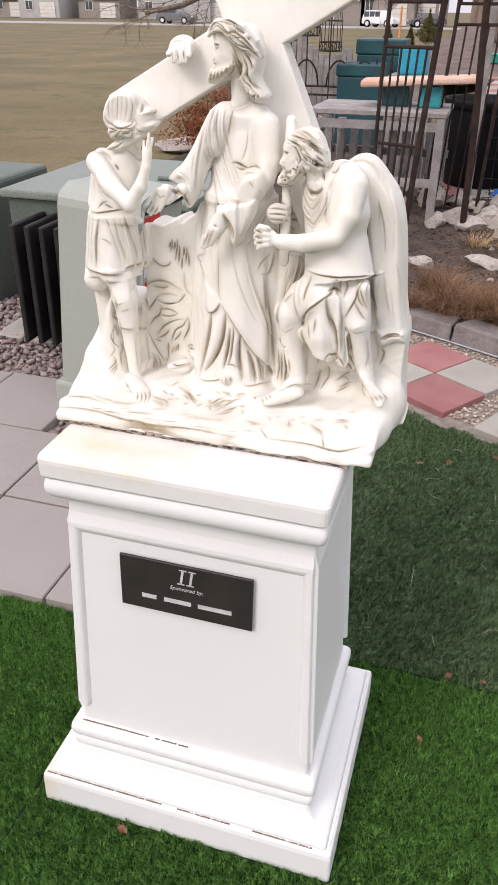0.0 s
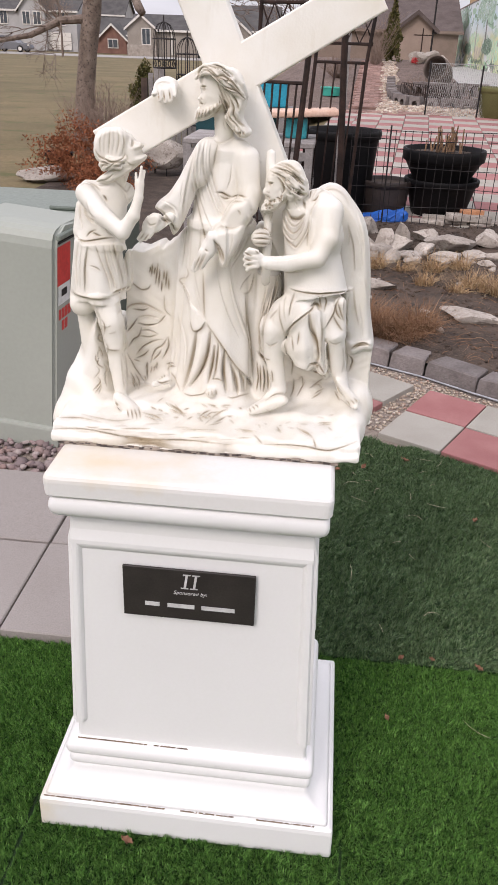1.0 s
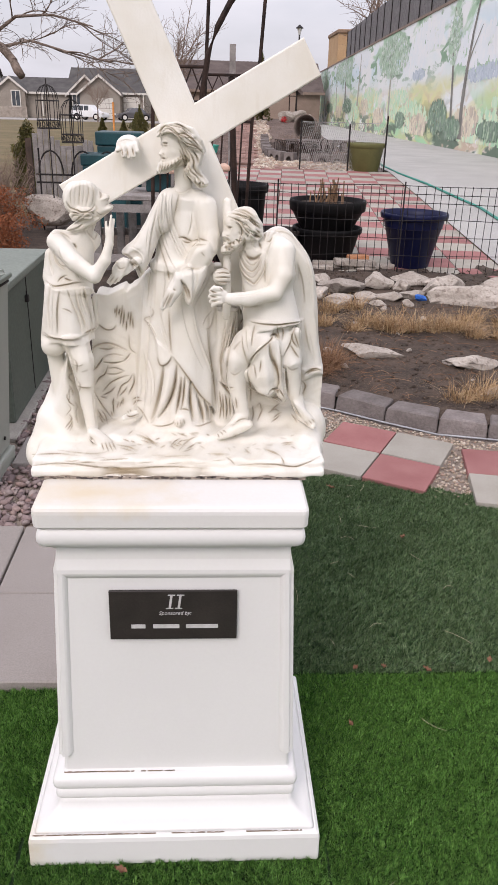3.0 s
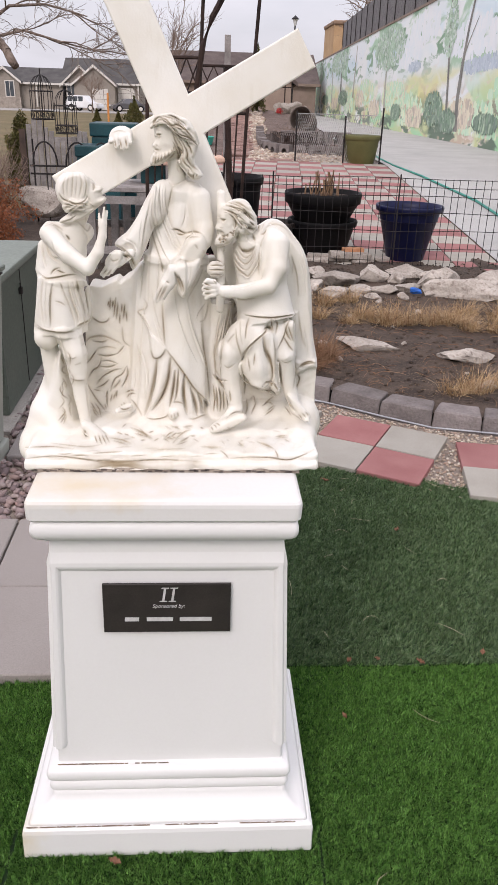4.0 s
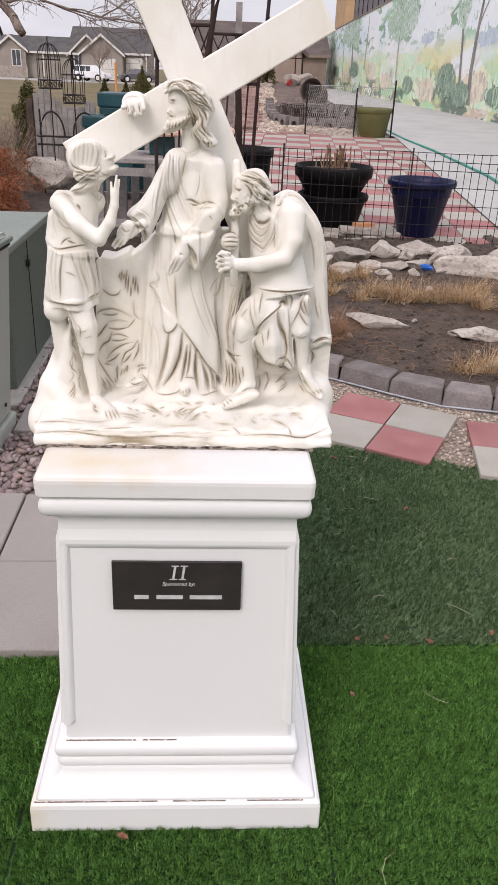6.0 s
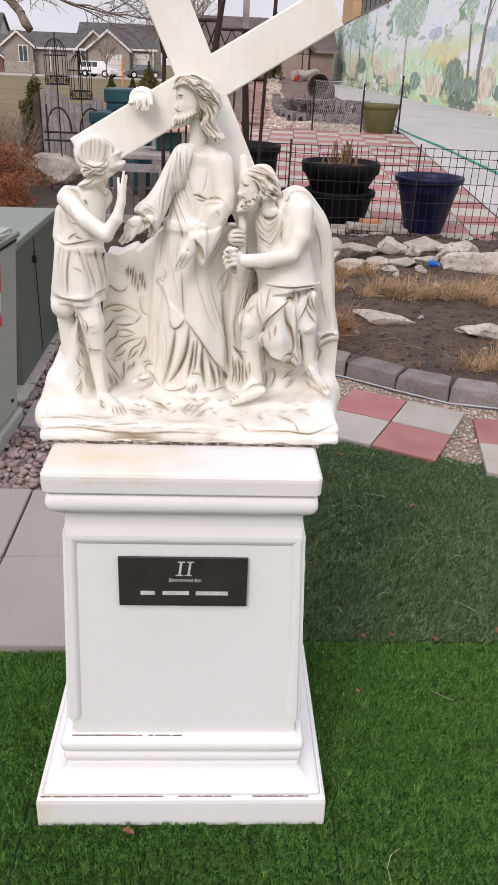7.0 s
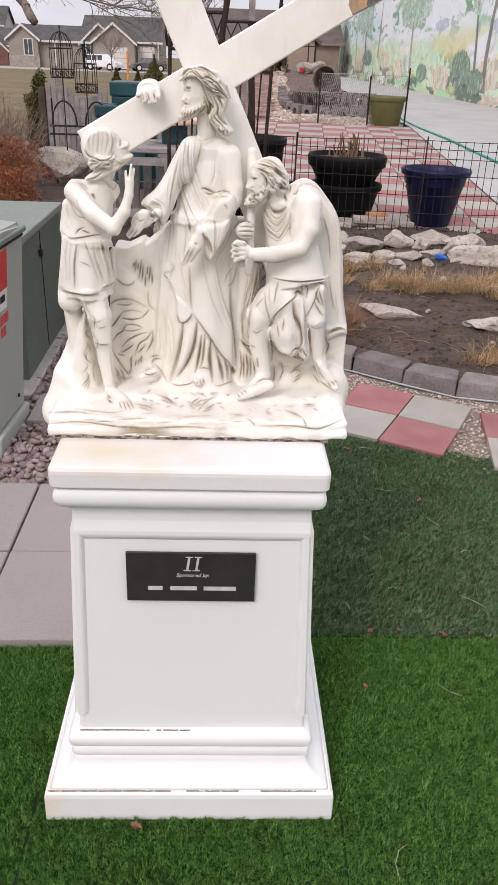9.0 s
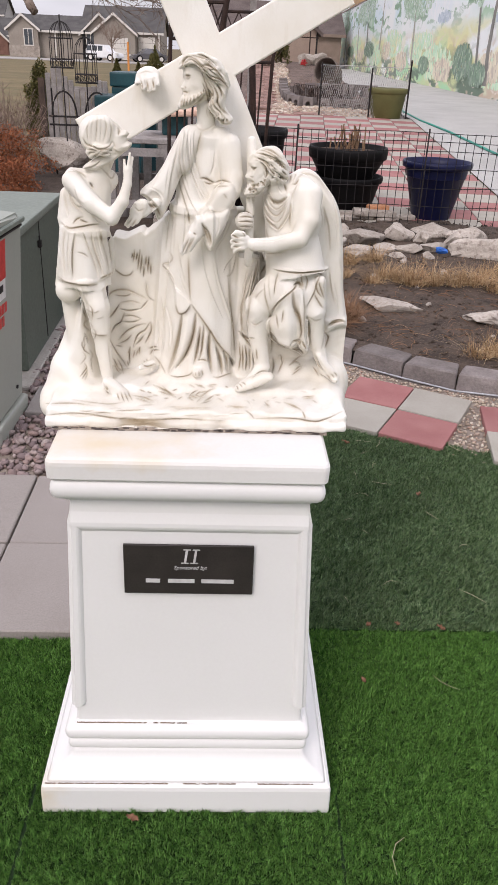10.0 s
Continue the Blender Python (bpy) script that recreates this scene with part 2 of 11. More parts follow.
M["red"] = mat("red_concrete_paver", (0.27, 0.105, 0.1), (0.34, 0.155, 0.145), 5, 0.8, 0.12, 160, per=0.12, grain=0.18)
M["grey"] = mat("buff_grey_concrete_paver", (0.32, 0.295, 0.25), (0.38, 0.355, 0.31), 5, 0.8, 0.12, 160, per=0.1, grain=0.15)
M["block"] = mat("grey_retaining_block", (0.15, 0.128, 0.12), (0.235, 0.205, 0.195), 9, 0.9, 0.7, 70, per=0.2)
M["gravel"] = island_mat("mixed_river_gravel", [(0.36, 0.28, 0.21), (0.5, 0.42, 0.33), (0.24, 0.17, 0.13), (0.62, 0.56, 0.47), (0.38, 0.25, 0.19), (0.3, 0.27, 0.24)], 0.8)
M["gravel_big"] = island_mat("mauve_landscape_rock", [(0.22, 0.16, 0.15), (0.3, 0.23, 0.22), (0.16, 0.12, 0.12), (0.36, 0.3, 0.28), (0.27, 0.18, 0.16)], 0.85)
M["cab"] = mat("weathered_grey_green_painted_steel", (0.31, 0.33, 0.285), (0.345, 0.36, 0.315), 1.5, 0.5, 0.01, 60, grain=0.06)
M["cab_dark"] = mat("dark_green_painted_steel", (0.085, 0.105, 0.085), (0.115, 0.135, 0.11), 2.5, 0.5, 0.05, 60)
M["cab_lid"] = mat("pale_green_painted_steel", (0.17, 0.195, 0.165), (0.2, 0.225, 0.19), 2.5, 0.5, 0.05, 60)
M["black"] = mat("black_metal", (0.012, 0.011, 0.011), (0.03, 0.025, 0.024), 8, 0.6, 0.1, 90, spec=0.25)
M["plaque"] = mat("dark_brown_plaque", (0.022, 0.018, 0.016), (0.032, 0.026, 0.023), 20, 0.5, 0.03, 300)
M["letters"] = mat("silver_grey_letters", (0.45, 0.44, 0.43), (0.55, 0.54, 0.53), 40, 0.5, 0)
M["crack"] = mat("brown_weathered_crack", (0.1, 0.075, 0.055), (0.26, 0.19, 0.13), 60, 0.9, 0.2, 200)
M["gap"] = mat("dark_grime", (0.06, 0.05, 0.045), (0.12, 0.1, 0.09), 40, 0.95, 0.3, 150)

# ---- ground: one sheet to the horizon ----
def rise(y):
    return 0.18 + 0.025 * (min(max(y, 4.5), 15.6) - 6.0)


def ground_z(x, y):
    w = smooth_step(-1.2, 0.6, x) * smooth_step(3.4, 6.0, y)
    bump = 0.02 * noise.noise(Vector((x * 0.5, y * 0.5, 0))) if y > 4 else 0.0
    return -0.03 + w * (rise(y) - 0.02) + (bump if x < 0.6 else 0)


def ground_sheet():
    xs = [-700, -400, -200, -100, -60, -40, -28, -20, -15, -12, -10] + [-9 + 0.5 * k for k in range(44)] + [14, 18, 25, 40, 80, 200, 700]
    ys = [-300, -80, -30, -12, -6, -3, -1] + [0.5 * k for k in range(50)] + [26, 28, 31, 35, 40, 47, 55, 65, 78, 95, 120, 160, 250, 450, 1500]
    verts = [(x, y, ground_z(x, y)) for y in ys for x in xs]
    n = len(xs)
    faces = [(r * n + c, r * n + c + 1, (r + 1) * n + c + 1, (r + 1) * n + c) for r in range(len(ys) - 1) for c in range(n - 1)]
    ob = raw("ground", verts, faces, M["field"], smooth=True)
    tagged(ob, "wide field of dry tan and olive winter grass", "ground", kind="structure")


ground_sheet()

# edge of the garden bed, from the transformer side round to the right
EDGE = [(-1.3, 3.55), (-0.75, 3.4), (-0.3, 3.26), (0.05, 3.145), (0.342, 3.018), (0.603, 2.867), (0.79, 2.77), (1.037, 2.573), (1.297, 2.428), (1.545, 2.342), (1.85, 2.28), (2.15, 2.25), (2.5, 2.24)]


def edge_y(x):
    for (x0, y0), (x1, y1) in zip(EDGE, EDGE[1:]):
        if x0 <= x <= x1:
            return y0 + (y1 - y0) * (x - x0) / (x1 - x0)
    return EDGE[0][1] if x < EDGE[0][0] else EDGE[-1][1]


def soil_z(x, y):
    d = y - edge_y(x)
    z = 0.075 + 0.055 * smooth_step(0, 1.2, d) + 0.07 * smooth_step(1.2, 3.0, d)
    z += 0.022 * noise.noise(Vector((x * 2.3, y * 2.3, 3))) + 0.012 * noise.noise(Vector((x * 7, y * 7, 1)))
    return z


def garden_bed():
    bm = bmesh.new()
    nx, ny = 90, 60
    grid = []
    for j in range(ny):
        row = []
        for i in range(nx):
            x = -1.3 + 5.3 * i / (nx - 1)
            y0 = edge_y(x) + 0.04
            y = y0 + (6.6 - y0) * j / (ny - 1)
            row.append(bm.verts.new((x, y, soil_z(x, y))))
        grid.append(row)
    for j in range(ny - 1):
        for i in range(nx - 1):
            bm.faces.new((grid[j][i], grid[j][i + 1], grid[j + 1][i + 1], grid[j + 1][i]))
    ob = put("garden_bed", bm, M["soil"], True)
    tagged(ob, "bare brown soil of a raised garden bed", "garden bed", kind="structure")


garden_bed()


def sub_base():
    """Compacted bed under the pavers, slabs and gravel."""
    bm = bmesh.new()
    pts = [(-4.5, 0.4), (-0.36, 0.4), (-0.36, 0.9), (0.3, 1.75), (1.2, 1.5), (3.0, 1.1), (3.0, 2.4)] + [(x, y + 0.1) for x, y in reversed(EDGE[1:])] + [(-1.4, 4.6), (-4.5, 4.6)]
    prism(bm, pts, -0.05, -0.005)
    ob = put("gravel_base", bm, mat("dusty_stone_fines", (0.2, 0.16, 0.13), (0.3, 0.25, 0.21), 30, 0.95, 0.8, 140))
    tagged(ob, "dusty stone fines under the pavers", "gravel", kind="structure")


sub_base()


def edging_strip():
    """Thin grey plastic edging lying at the foot of the blocks."""
    bm = bmesh.new()
    tube(bm, [(x, y - 0.012 + 0.01 * math.sin(9 * x), 0.012 + 0.004 * math.sin(14 * x)) for x, y in EDGE[1:]], 0.0048, 6)
    tagged(put("edging_strip", bm, mat("grey_plastic_edging", (0.3, 0.31, 0.33), (0.42, 0.43, 0.45), 12, 0.6, 0.1)), "grey plastic edging strip along the retaining blocks", "edging")


edging_strip()

# ---- pedestal ----
def ring(bm, z, hx, hy, cy, r, seg=4, cx=0.0):
    vs = []
    for sx, sy, a0 in ((1, 1, 0), (-1, 1, 90), (-1, -1, 180), (1, -1, 270)):
        for k in range(seg + 1):
            a = radians(a0 + 90 * k / seg)
            vs.append(bm.verts.new((cx + sx * (hx - r) + r * math.cos(a), cy + sy * (hy - r) + r * math.sin(a), z)))
    return vs


def loft(bm, rings, close=True):
    for a, b in zip(rings, rings[1:]):
        for k in range(len(a)):
            bm.faces.new((a[k], a[(k + 1) % len(a)], b[(k + 1) % len(b)], b[k]))
    if close:
        bm.faces.new(rings[0])
        bm.faces.new(rings[-1])
    return bm


CY = 0.172


def moulding(prof, cy=CY):
    """Stacked rounded rectangles: (z, half width, half depth, corner radius)."""
    bm = bmesh.new()
    return loft(bm, [ring(bm, z, hx, hy, cy, r) for z, hx, hy, r in prof])


def arc_prof(z0, z1, hx, hy, depth, r, steps=6):
    """A half-round band between two heights."""
    out = []
    for k in range(steps + 1):
        a = math.pi * (k / steps - 0.5)
        out.append((z0 + (z1 - z0) * (0.5 + 0.5 * math.sin(a)), hx - depth + depth * math.cos(a), hy - depth + depth * math.cos(a), r))
    return out


def pedestal():
    t = thing("pedestal", "white painted cast stone pedestal with moulded cap and stepped base", "pedestal")
    part("plinth", moulding([(0.0, 0.329, 0.266, 0.006), (0.07, 0.328, 0.265, 0.006), (0.08, 0.326, 0.263, 0.006), (0.085, 0.32, 0.257, 0.006)]), M["plaster"], t, smooth=False)
    slope = [(0.085, 0.316, 0.253, 0.008), (0.09, 0.312, 0.249, 0.01)]
    for k in range(7):
        a = k / 6
        slope.append((0.094 + 0.044 * (1 - math.cos(a * math.pi / 2)), 0.308 - 0.042 * math.sin(a * math.pi / 2), 0.245 - 0.042 * math.sin(a * math.pi / 2), 0.012))
    part("base_slope", moulding(slope), M["plaster"], t, smooth=True)
    part("lower_band", moulding(arc_prof(0.136, 0.168, 0.272, 0.208, 0.01, 0.012)), M["plaster"], t, smooth=True)
    part("upper_band", moulding(arc_prof(0.168, 0.207, 0.276, 0.212, 0.012, 0.012)), M["plaster"], t, smooth=True)
    # battered shaft with a sunk panel on each face
    z0, z1 = 0.207, 0.784

    def half(z):
        f = (z - z0) / (z1 - z0)
        return 0.257 - 0.023 * f, 0.192 - 0.026 * f

    bm = bmesh.new()
    levels = [z0, 0.212, 0.25, 0.262, 0.725, 0.735, z1]
    insets = [0.0, 0.003, 0.003, 0.003, 0.003, 0.003, 0.003]
    prev = []
    for z, i in zip(levels, insets):
        hx, hy = half(z)
        prev.append(ring(bm, z, hx - i, hy - i, CY, 0.008, cx=0.003))
    loft(bm, prev)
    part("shaft", bm, M["plaster"], t)
    # raised stiles and rails round each panel
    def frame_on(face):
        bm = bmesh.new()
        rise_ = 0.0095

        def at(u, z, out):
            hx, hy = half(z)
            if face == "front":
                return (0.003 + u * hx, CY - hy - out + 0.003, z)
            if face == "right":
                return (hx + out, CY + u * hy, z)
            return (-hx - out + 0.006, CY + u * hy, z)

        # an upturned U: two low stiles with eased inner edges, ending in small feet, and the top rail
        def bar(rows):
            loft(bm, [[bm.verts.new(at(u, z, o)) for u, z, o in row] for row in rows])
        for sgn in (-1, 1):
            rows = []
            for z, inn in ((0.256, 0.93), (0.258, 0.906), (0.264, 0.9), (0.722, 0.912)):
                rows.append([(sgn * u, z, o) for u, o in ((1.0, -0.002), (0.999, 0.003), (0.994, 0.007), (0.985, rise_), (inn + 0.04, rise_), (inn + 0.022, 0.0075), (inn + 0.008, 0.0035), (inn, 0.0))])
            bar(rows)
        prof = ((0.706, 0.0), (0.71, 0.0035), (0.7155, 0.0075), (0.7215, rise_), (0.73, rise_), (0.752, 0.0045), (0.784, 0.0025), (0.784, -0.003))
        bar([[(sgn * 0.996, z, o) for z, o in prof] for sgn in (-1, 1)])
        return bm
    for f in ("front", "right", "left"):
        part("panel_frame", frame_on(f), M["plaster"], t)
    part("neck", moulding([(0.782, 0.241, 0.174, 0.008), (0.789, 0.246, 0.179, 0.008), (0.79, 0.25, 0.183, 0.008), (0.797, 0.256, 0.19, 0.008)]), M["plaster"], t)
    part("cap_band", moulding(arc_prof(0.796, 0.838, 0.262, 0.203, 0.012, 0.012, 8)), M["plaster"], t, smooth=True)
    rc = random.Random(8)
    for x0, x1, y, z, bold in ((-0.318, 0.1, CY - 0.2575, 0.0852, 1.0), (0.16, 0.3, CY - 0.2575, 0.0852, 0.5), (-0.25, 0.02, CY - 0.1945, 0.2075, 1.0)):
        x = x0
        while x < x1:
            f = (x - x0) / (x1 - x0)
            w = rc.uniform(0.006, 0.045)
            bm = bmesh.new()
            k = max(4, int(w / 0.0025))
            thick = bold * (0.0006 * (1 - f) ** 1.5 + 0.00014)
            ragged = [(x + w * i / k, z + rc.uniform(-0.0004, 0.0004), thick * rc.uniform(0.1, 1.0) * math.sin(math.pi * (i + 0.15) / (k + 0.3)) ** 0.5) for i in range(k + 1)]
            loft(bm, [[bm.verts.new((u, y - 0.0006, v - h)), bm.verts.new((u, y - 0.0006, v + h)), bm.verts.new((u, y + 0.003, v))] for u, v, h in ragged])
            part("crack", bm, M["crack"], t, "thin brown weathered crack")
            x += w + (rc.choice((0.0, 0.0005, 0.002)) if f < 0.5 else rc.choice((0.004, 0.015, 0.035)))
    part("cap", moulding([(0.837, 0.252, 0.192, 0.012), (0.841, 0.26, 0.202, 0.012), (0.846, 0.2645, 0.2065, 0.014), (0.873, 0.2655, 0.2075, 0.014), (0.88, 0.2648, 0.2068, 0.014), (0.8855, 0.262, 0.204, 0.014), (0.8885, 0.2575, 0.1995, 0.013), (0.8894, 0.251, 0.193, 0.012)]), M["cap"], t)


pedestal()


def stain(m, centre, spread, most=0.75):
    """An ochre water stain soaked into a surface round one place."""
    n, l = m.node_tree.nodes, m.node_tree.links
    p = n["Principled BSDF"]
    src = p.inputs["Base Color"].links[0].from_socket
    geo = n.new("ShaderNodeNewGeometry")
    off = n.new("ShaderNodeVectorMath")
    off.operation = "SUBTRACT"
    off.inputs[1].default_value = centre
    l.new(geo.outputs["Position"], off.inputs[0])
    fit = n.new("ShaderNodeVectorMath")
    fit.operation = "MULTIPLY"
    fit.inputs[1].default_value = spread
    l.new(off.outputs[0], fit.inputs[0])
    far = n.new("ShaderNodeVectorMath")
    far.operation = "LENGTH"
    l.new(fit.outputs[0], far.inputs[0])
    no = n.new("ShaderNodeTexNoise")
    no.inputs["Scale"].default_value, no.inputs["Detail"].default_value = 16, 7
    l.new(geo.outputs["Position"], no.inputs["Vector"])
    add = n.new("ShaderNodeMath")
    add.operation = "MULTIPLY_ADD"
    add.inputs[1].default_value = 1.8
    l.new(no.outputs["Fac"], add.inputs[0])
    l.new(far.outputs["Value"], add.inputs[2])
    amt = n.new("ShaderNodeMapRange")
    amt.inputs["From Min"].default_value, amt.inputs["From Max"].default_value = 1.9, 0.8
    amt.inputs["To Min"].default_value, amt.inputs["To Max"].default_value = 0.0, most
    l.new(add.outputs[0], amt.inputs["Value"])
    mx = n.new("ShaderNodeMixRGB")
    mx.inputs[2].default_value = (0.66, 0.55, 0.37, 1)
    l.new(amt.outputs[0], mx.inputs[0])
    l.new(src, mx.inputs[1])
    l.new(mx.outputs[0], p.inputs["Base Color"])


stain(M["cap"], (-0.16, 0.03, 0.889), (4.5, 9.0, 30.0))
stain(M["plaster"], (-0.33, -0.09, 0.04), (14.0, 9.0, 13.0))


def plaque():
    t = thing("plaque", "dark brown engraved plaque with silver lettering fixed to the white pedestal", "plaque", pose(0, -0.0075, 0.624, -2.8, 0, 0))
    part("plate", boxbm(-0.131, 0.131, -0.002, 0.004, -0.058, 0.058, bev=0.001), M["plaque"], t)

    def words(text, size, x, z, shear=0.0):
        cu = bpy.data.curves.new("lettering", "FONT")
        cu.body, cu.size, cu.align_x, cu.align_y, cu.shear, cu.extrude = text, size, "CENTER", "CENTER", shear, 0.0004
        ob = new("lettering_curve", cu)
        me = bpy.data.meshes.new_from_object(ob.evaluated_get(bpy.context.evaluated_depsgraph_get()))
        bpy.data.objects.remove(ob)
        me.materials.clear()
        me.materials.append(M["letters"])
        o = new("lettering", me)
        o.parent = t
        o.matrix_basis = pose(x, -0.003, z, 90, 0, 0)
        return o
    # the numeral, drawn with serifs
    bm = bmesh.new()
    for k in (-1, 1):
        x = 0.003 + k * 0.0092
        for a, b, z0, z1 in ((-0.0024, 0.0024, 0.018, 0.049), (-0.0075, 0.0075, 0.0478, 0.0506), (-0.0075, 0.0075, 0.0164, 0.0192)):
            vs = [bm.verts.new((x + u + 0.14 * (z - 0.028), -0.0035, z)) for u, z in ((a, z0), (b, z0), (b, z1), (a, z1))]
            bm.faces.new(vs)
    part("numeral", bm, M["letters"], t)
    words("Sponsored by:", 0.0115, 0.003, 0.006, 0.25)
    bm = bmesh.new()
    for x0, x1, h in ((-0.087, -0.058, 0.009), (-0.042, 0.012, 0.009), (0.026, 0.092, 0.009)):
        box(bm, x0, x1, -0.0035, -0.0025, -0.03, -0.03 + h)
    part("name_bar", bm, M["letters"], t)


plaque()

# ---- concrete slabs, pavers, edging ----
def slabs():
    rng = random.Random(3)
    t = thing("slab_paving", "grey concrete slabs with dark joints beside gravel", "paving", kind="structure")
    def slab(x0, x1, y0, y1):
        g = 0.004
        ob = part("slab", boxbm(x0 + g, x1 - g, y0 + g, y1 - g, -0.03, 0.03 + rng.uniform(-0.003, 0.002), bev=0.004), M["slab"], t)
    for r, (y0, y1) in enumerate(((0.475, 0.93), (0.93, 1.40))):
        for k in range(-7, 1):
            x0 = -0.665 + 0.43 * (k - 1) + 0.0
            slab(x0 + 0.43, x0 + 0.86, y0, y1)
    slab(-0.86, -0.5, 1.98, 2.3)
    for k in range(4):
        slab(-1.64 - 0.43 * k, -1.21 - 0.43 * k, 1.40, 1.88)


slabs()


def pavers():
    t = thing("paver_path", "red and buff square concrete pavers in a curving checker path", "path", kind="structure")
    S = 0.305
    bm = boxbm(-S / 2 + 0.003, S / 2 - 0.003, -S / 2 + 0.003, S / 2 - 0.003, -0.028, 0.026, bev=0.005, seg=2)
    base = {}
    for key in ("red", "grey"):
        me = bpy.data.meshes.new("paver")
        bm.to_mesh(me)
        me.materials.append(M[key])
        base[key] = me
    bm.free()
    rng = random.Random(5)
    for cx, cy, rot in ((0.926, 2.125, -28.5), (0.308, 2.522, -35.0), (1.60, 1.84, -11.0), (-0.34, 2.83, -22.0)):
        for i, j in ((-1, 1), (1, 1), (1, -1), (-1, -1)):
            key = "red" if i * j < 0 else "grey"
            ob = new("paver", base[key])
            ob.parent = t
            ob.matrix_basis = pose(cx, cy, rng.uniform(0, 0.003), rng.uniform(-0.5, 0.5), rng.uniform(-0.5, 0.5), rot) @ pose(i * S / 2, j * S / 2, 0)


pavers()


def edging():
    rng = random.Random(8)
    t = thing("block_edging", "grey trapezoid concrete blocks edging the garden bed", "edging", kind="structure")
    for k, ((x0, y0), (x1, y1)) in enumerate(zip(EDGE[1:], EDGE[2:])):
        a, b = Vector((x0, y0, 0)), Vector((x1, y1, 0))
        L = (b - a).length - 0.005
        ang = math.degrees(math.atan2(y1 - y0, x1 - x0))
        bm = bmesh.new()
        D, Hh = 0.17, 0.098 + rng.uniform(-0.006, 0.006)
        pts = [(-L / 2, 0), (L / 2, 0), (L / 2 - 0.022, D), (-L / 2 + 0.022, D)]
        top = [(-L / 2 + 0.006, 0.022), (L / 2 - 0.006, 0.018), (L / 2 - 0.026, D), (-L / 2 + 0.026, D)]
        lo = [bm.verts.new((x, y, -0.03)) for x, y in pts]
        mi = [bm.verts.new((x * 0.99, y + (0.012 if y == 0 else 0), Hh * 0.62)) for x, y in pts]
        hi = [bm.verts.new((x, y, Hh)) for x, y in top]
        loft(bm, [lo, mi, hi])
        bmesh.ops.bevel(bm, geom=list(bm.edges), offset=0.007, segments=1, affect="EDGES")
        bmesh.ops.subdivide_edges(bm, edges=list(bm.edges), cuts=2, use_grid_fill=True)
        for v in bm.verts:
            v.co += Vector((noise.noise(v.co * 25 + Vector((k * 9, 0, 0))), noise.noise(v.co * 25 + Vector((k * 9, 5, 0))), noise.noise(v.co * 25 + Vector((k * 9, 9, 0))))) * 0.0022
        ob = part("block", bm, M["block"], t)
        mid = (a + b) / 2
        ob.matrix_basis = pose(mid.x, mid.y, 0, 0, 0, ang + rng.uniform(-2, 2))


edging()

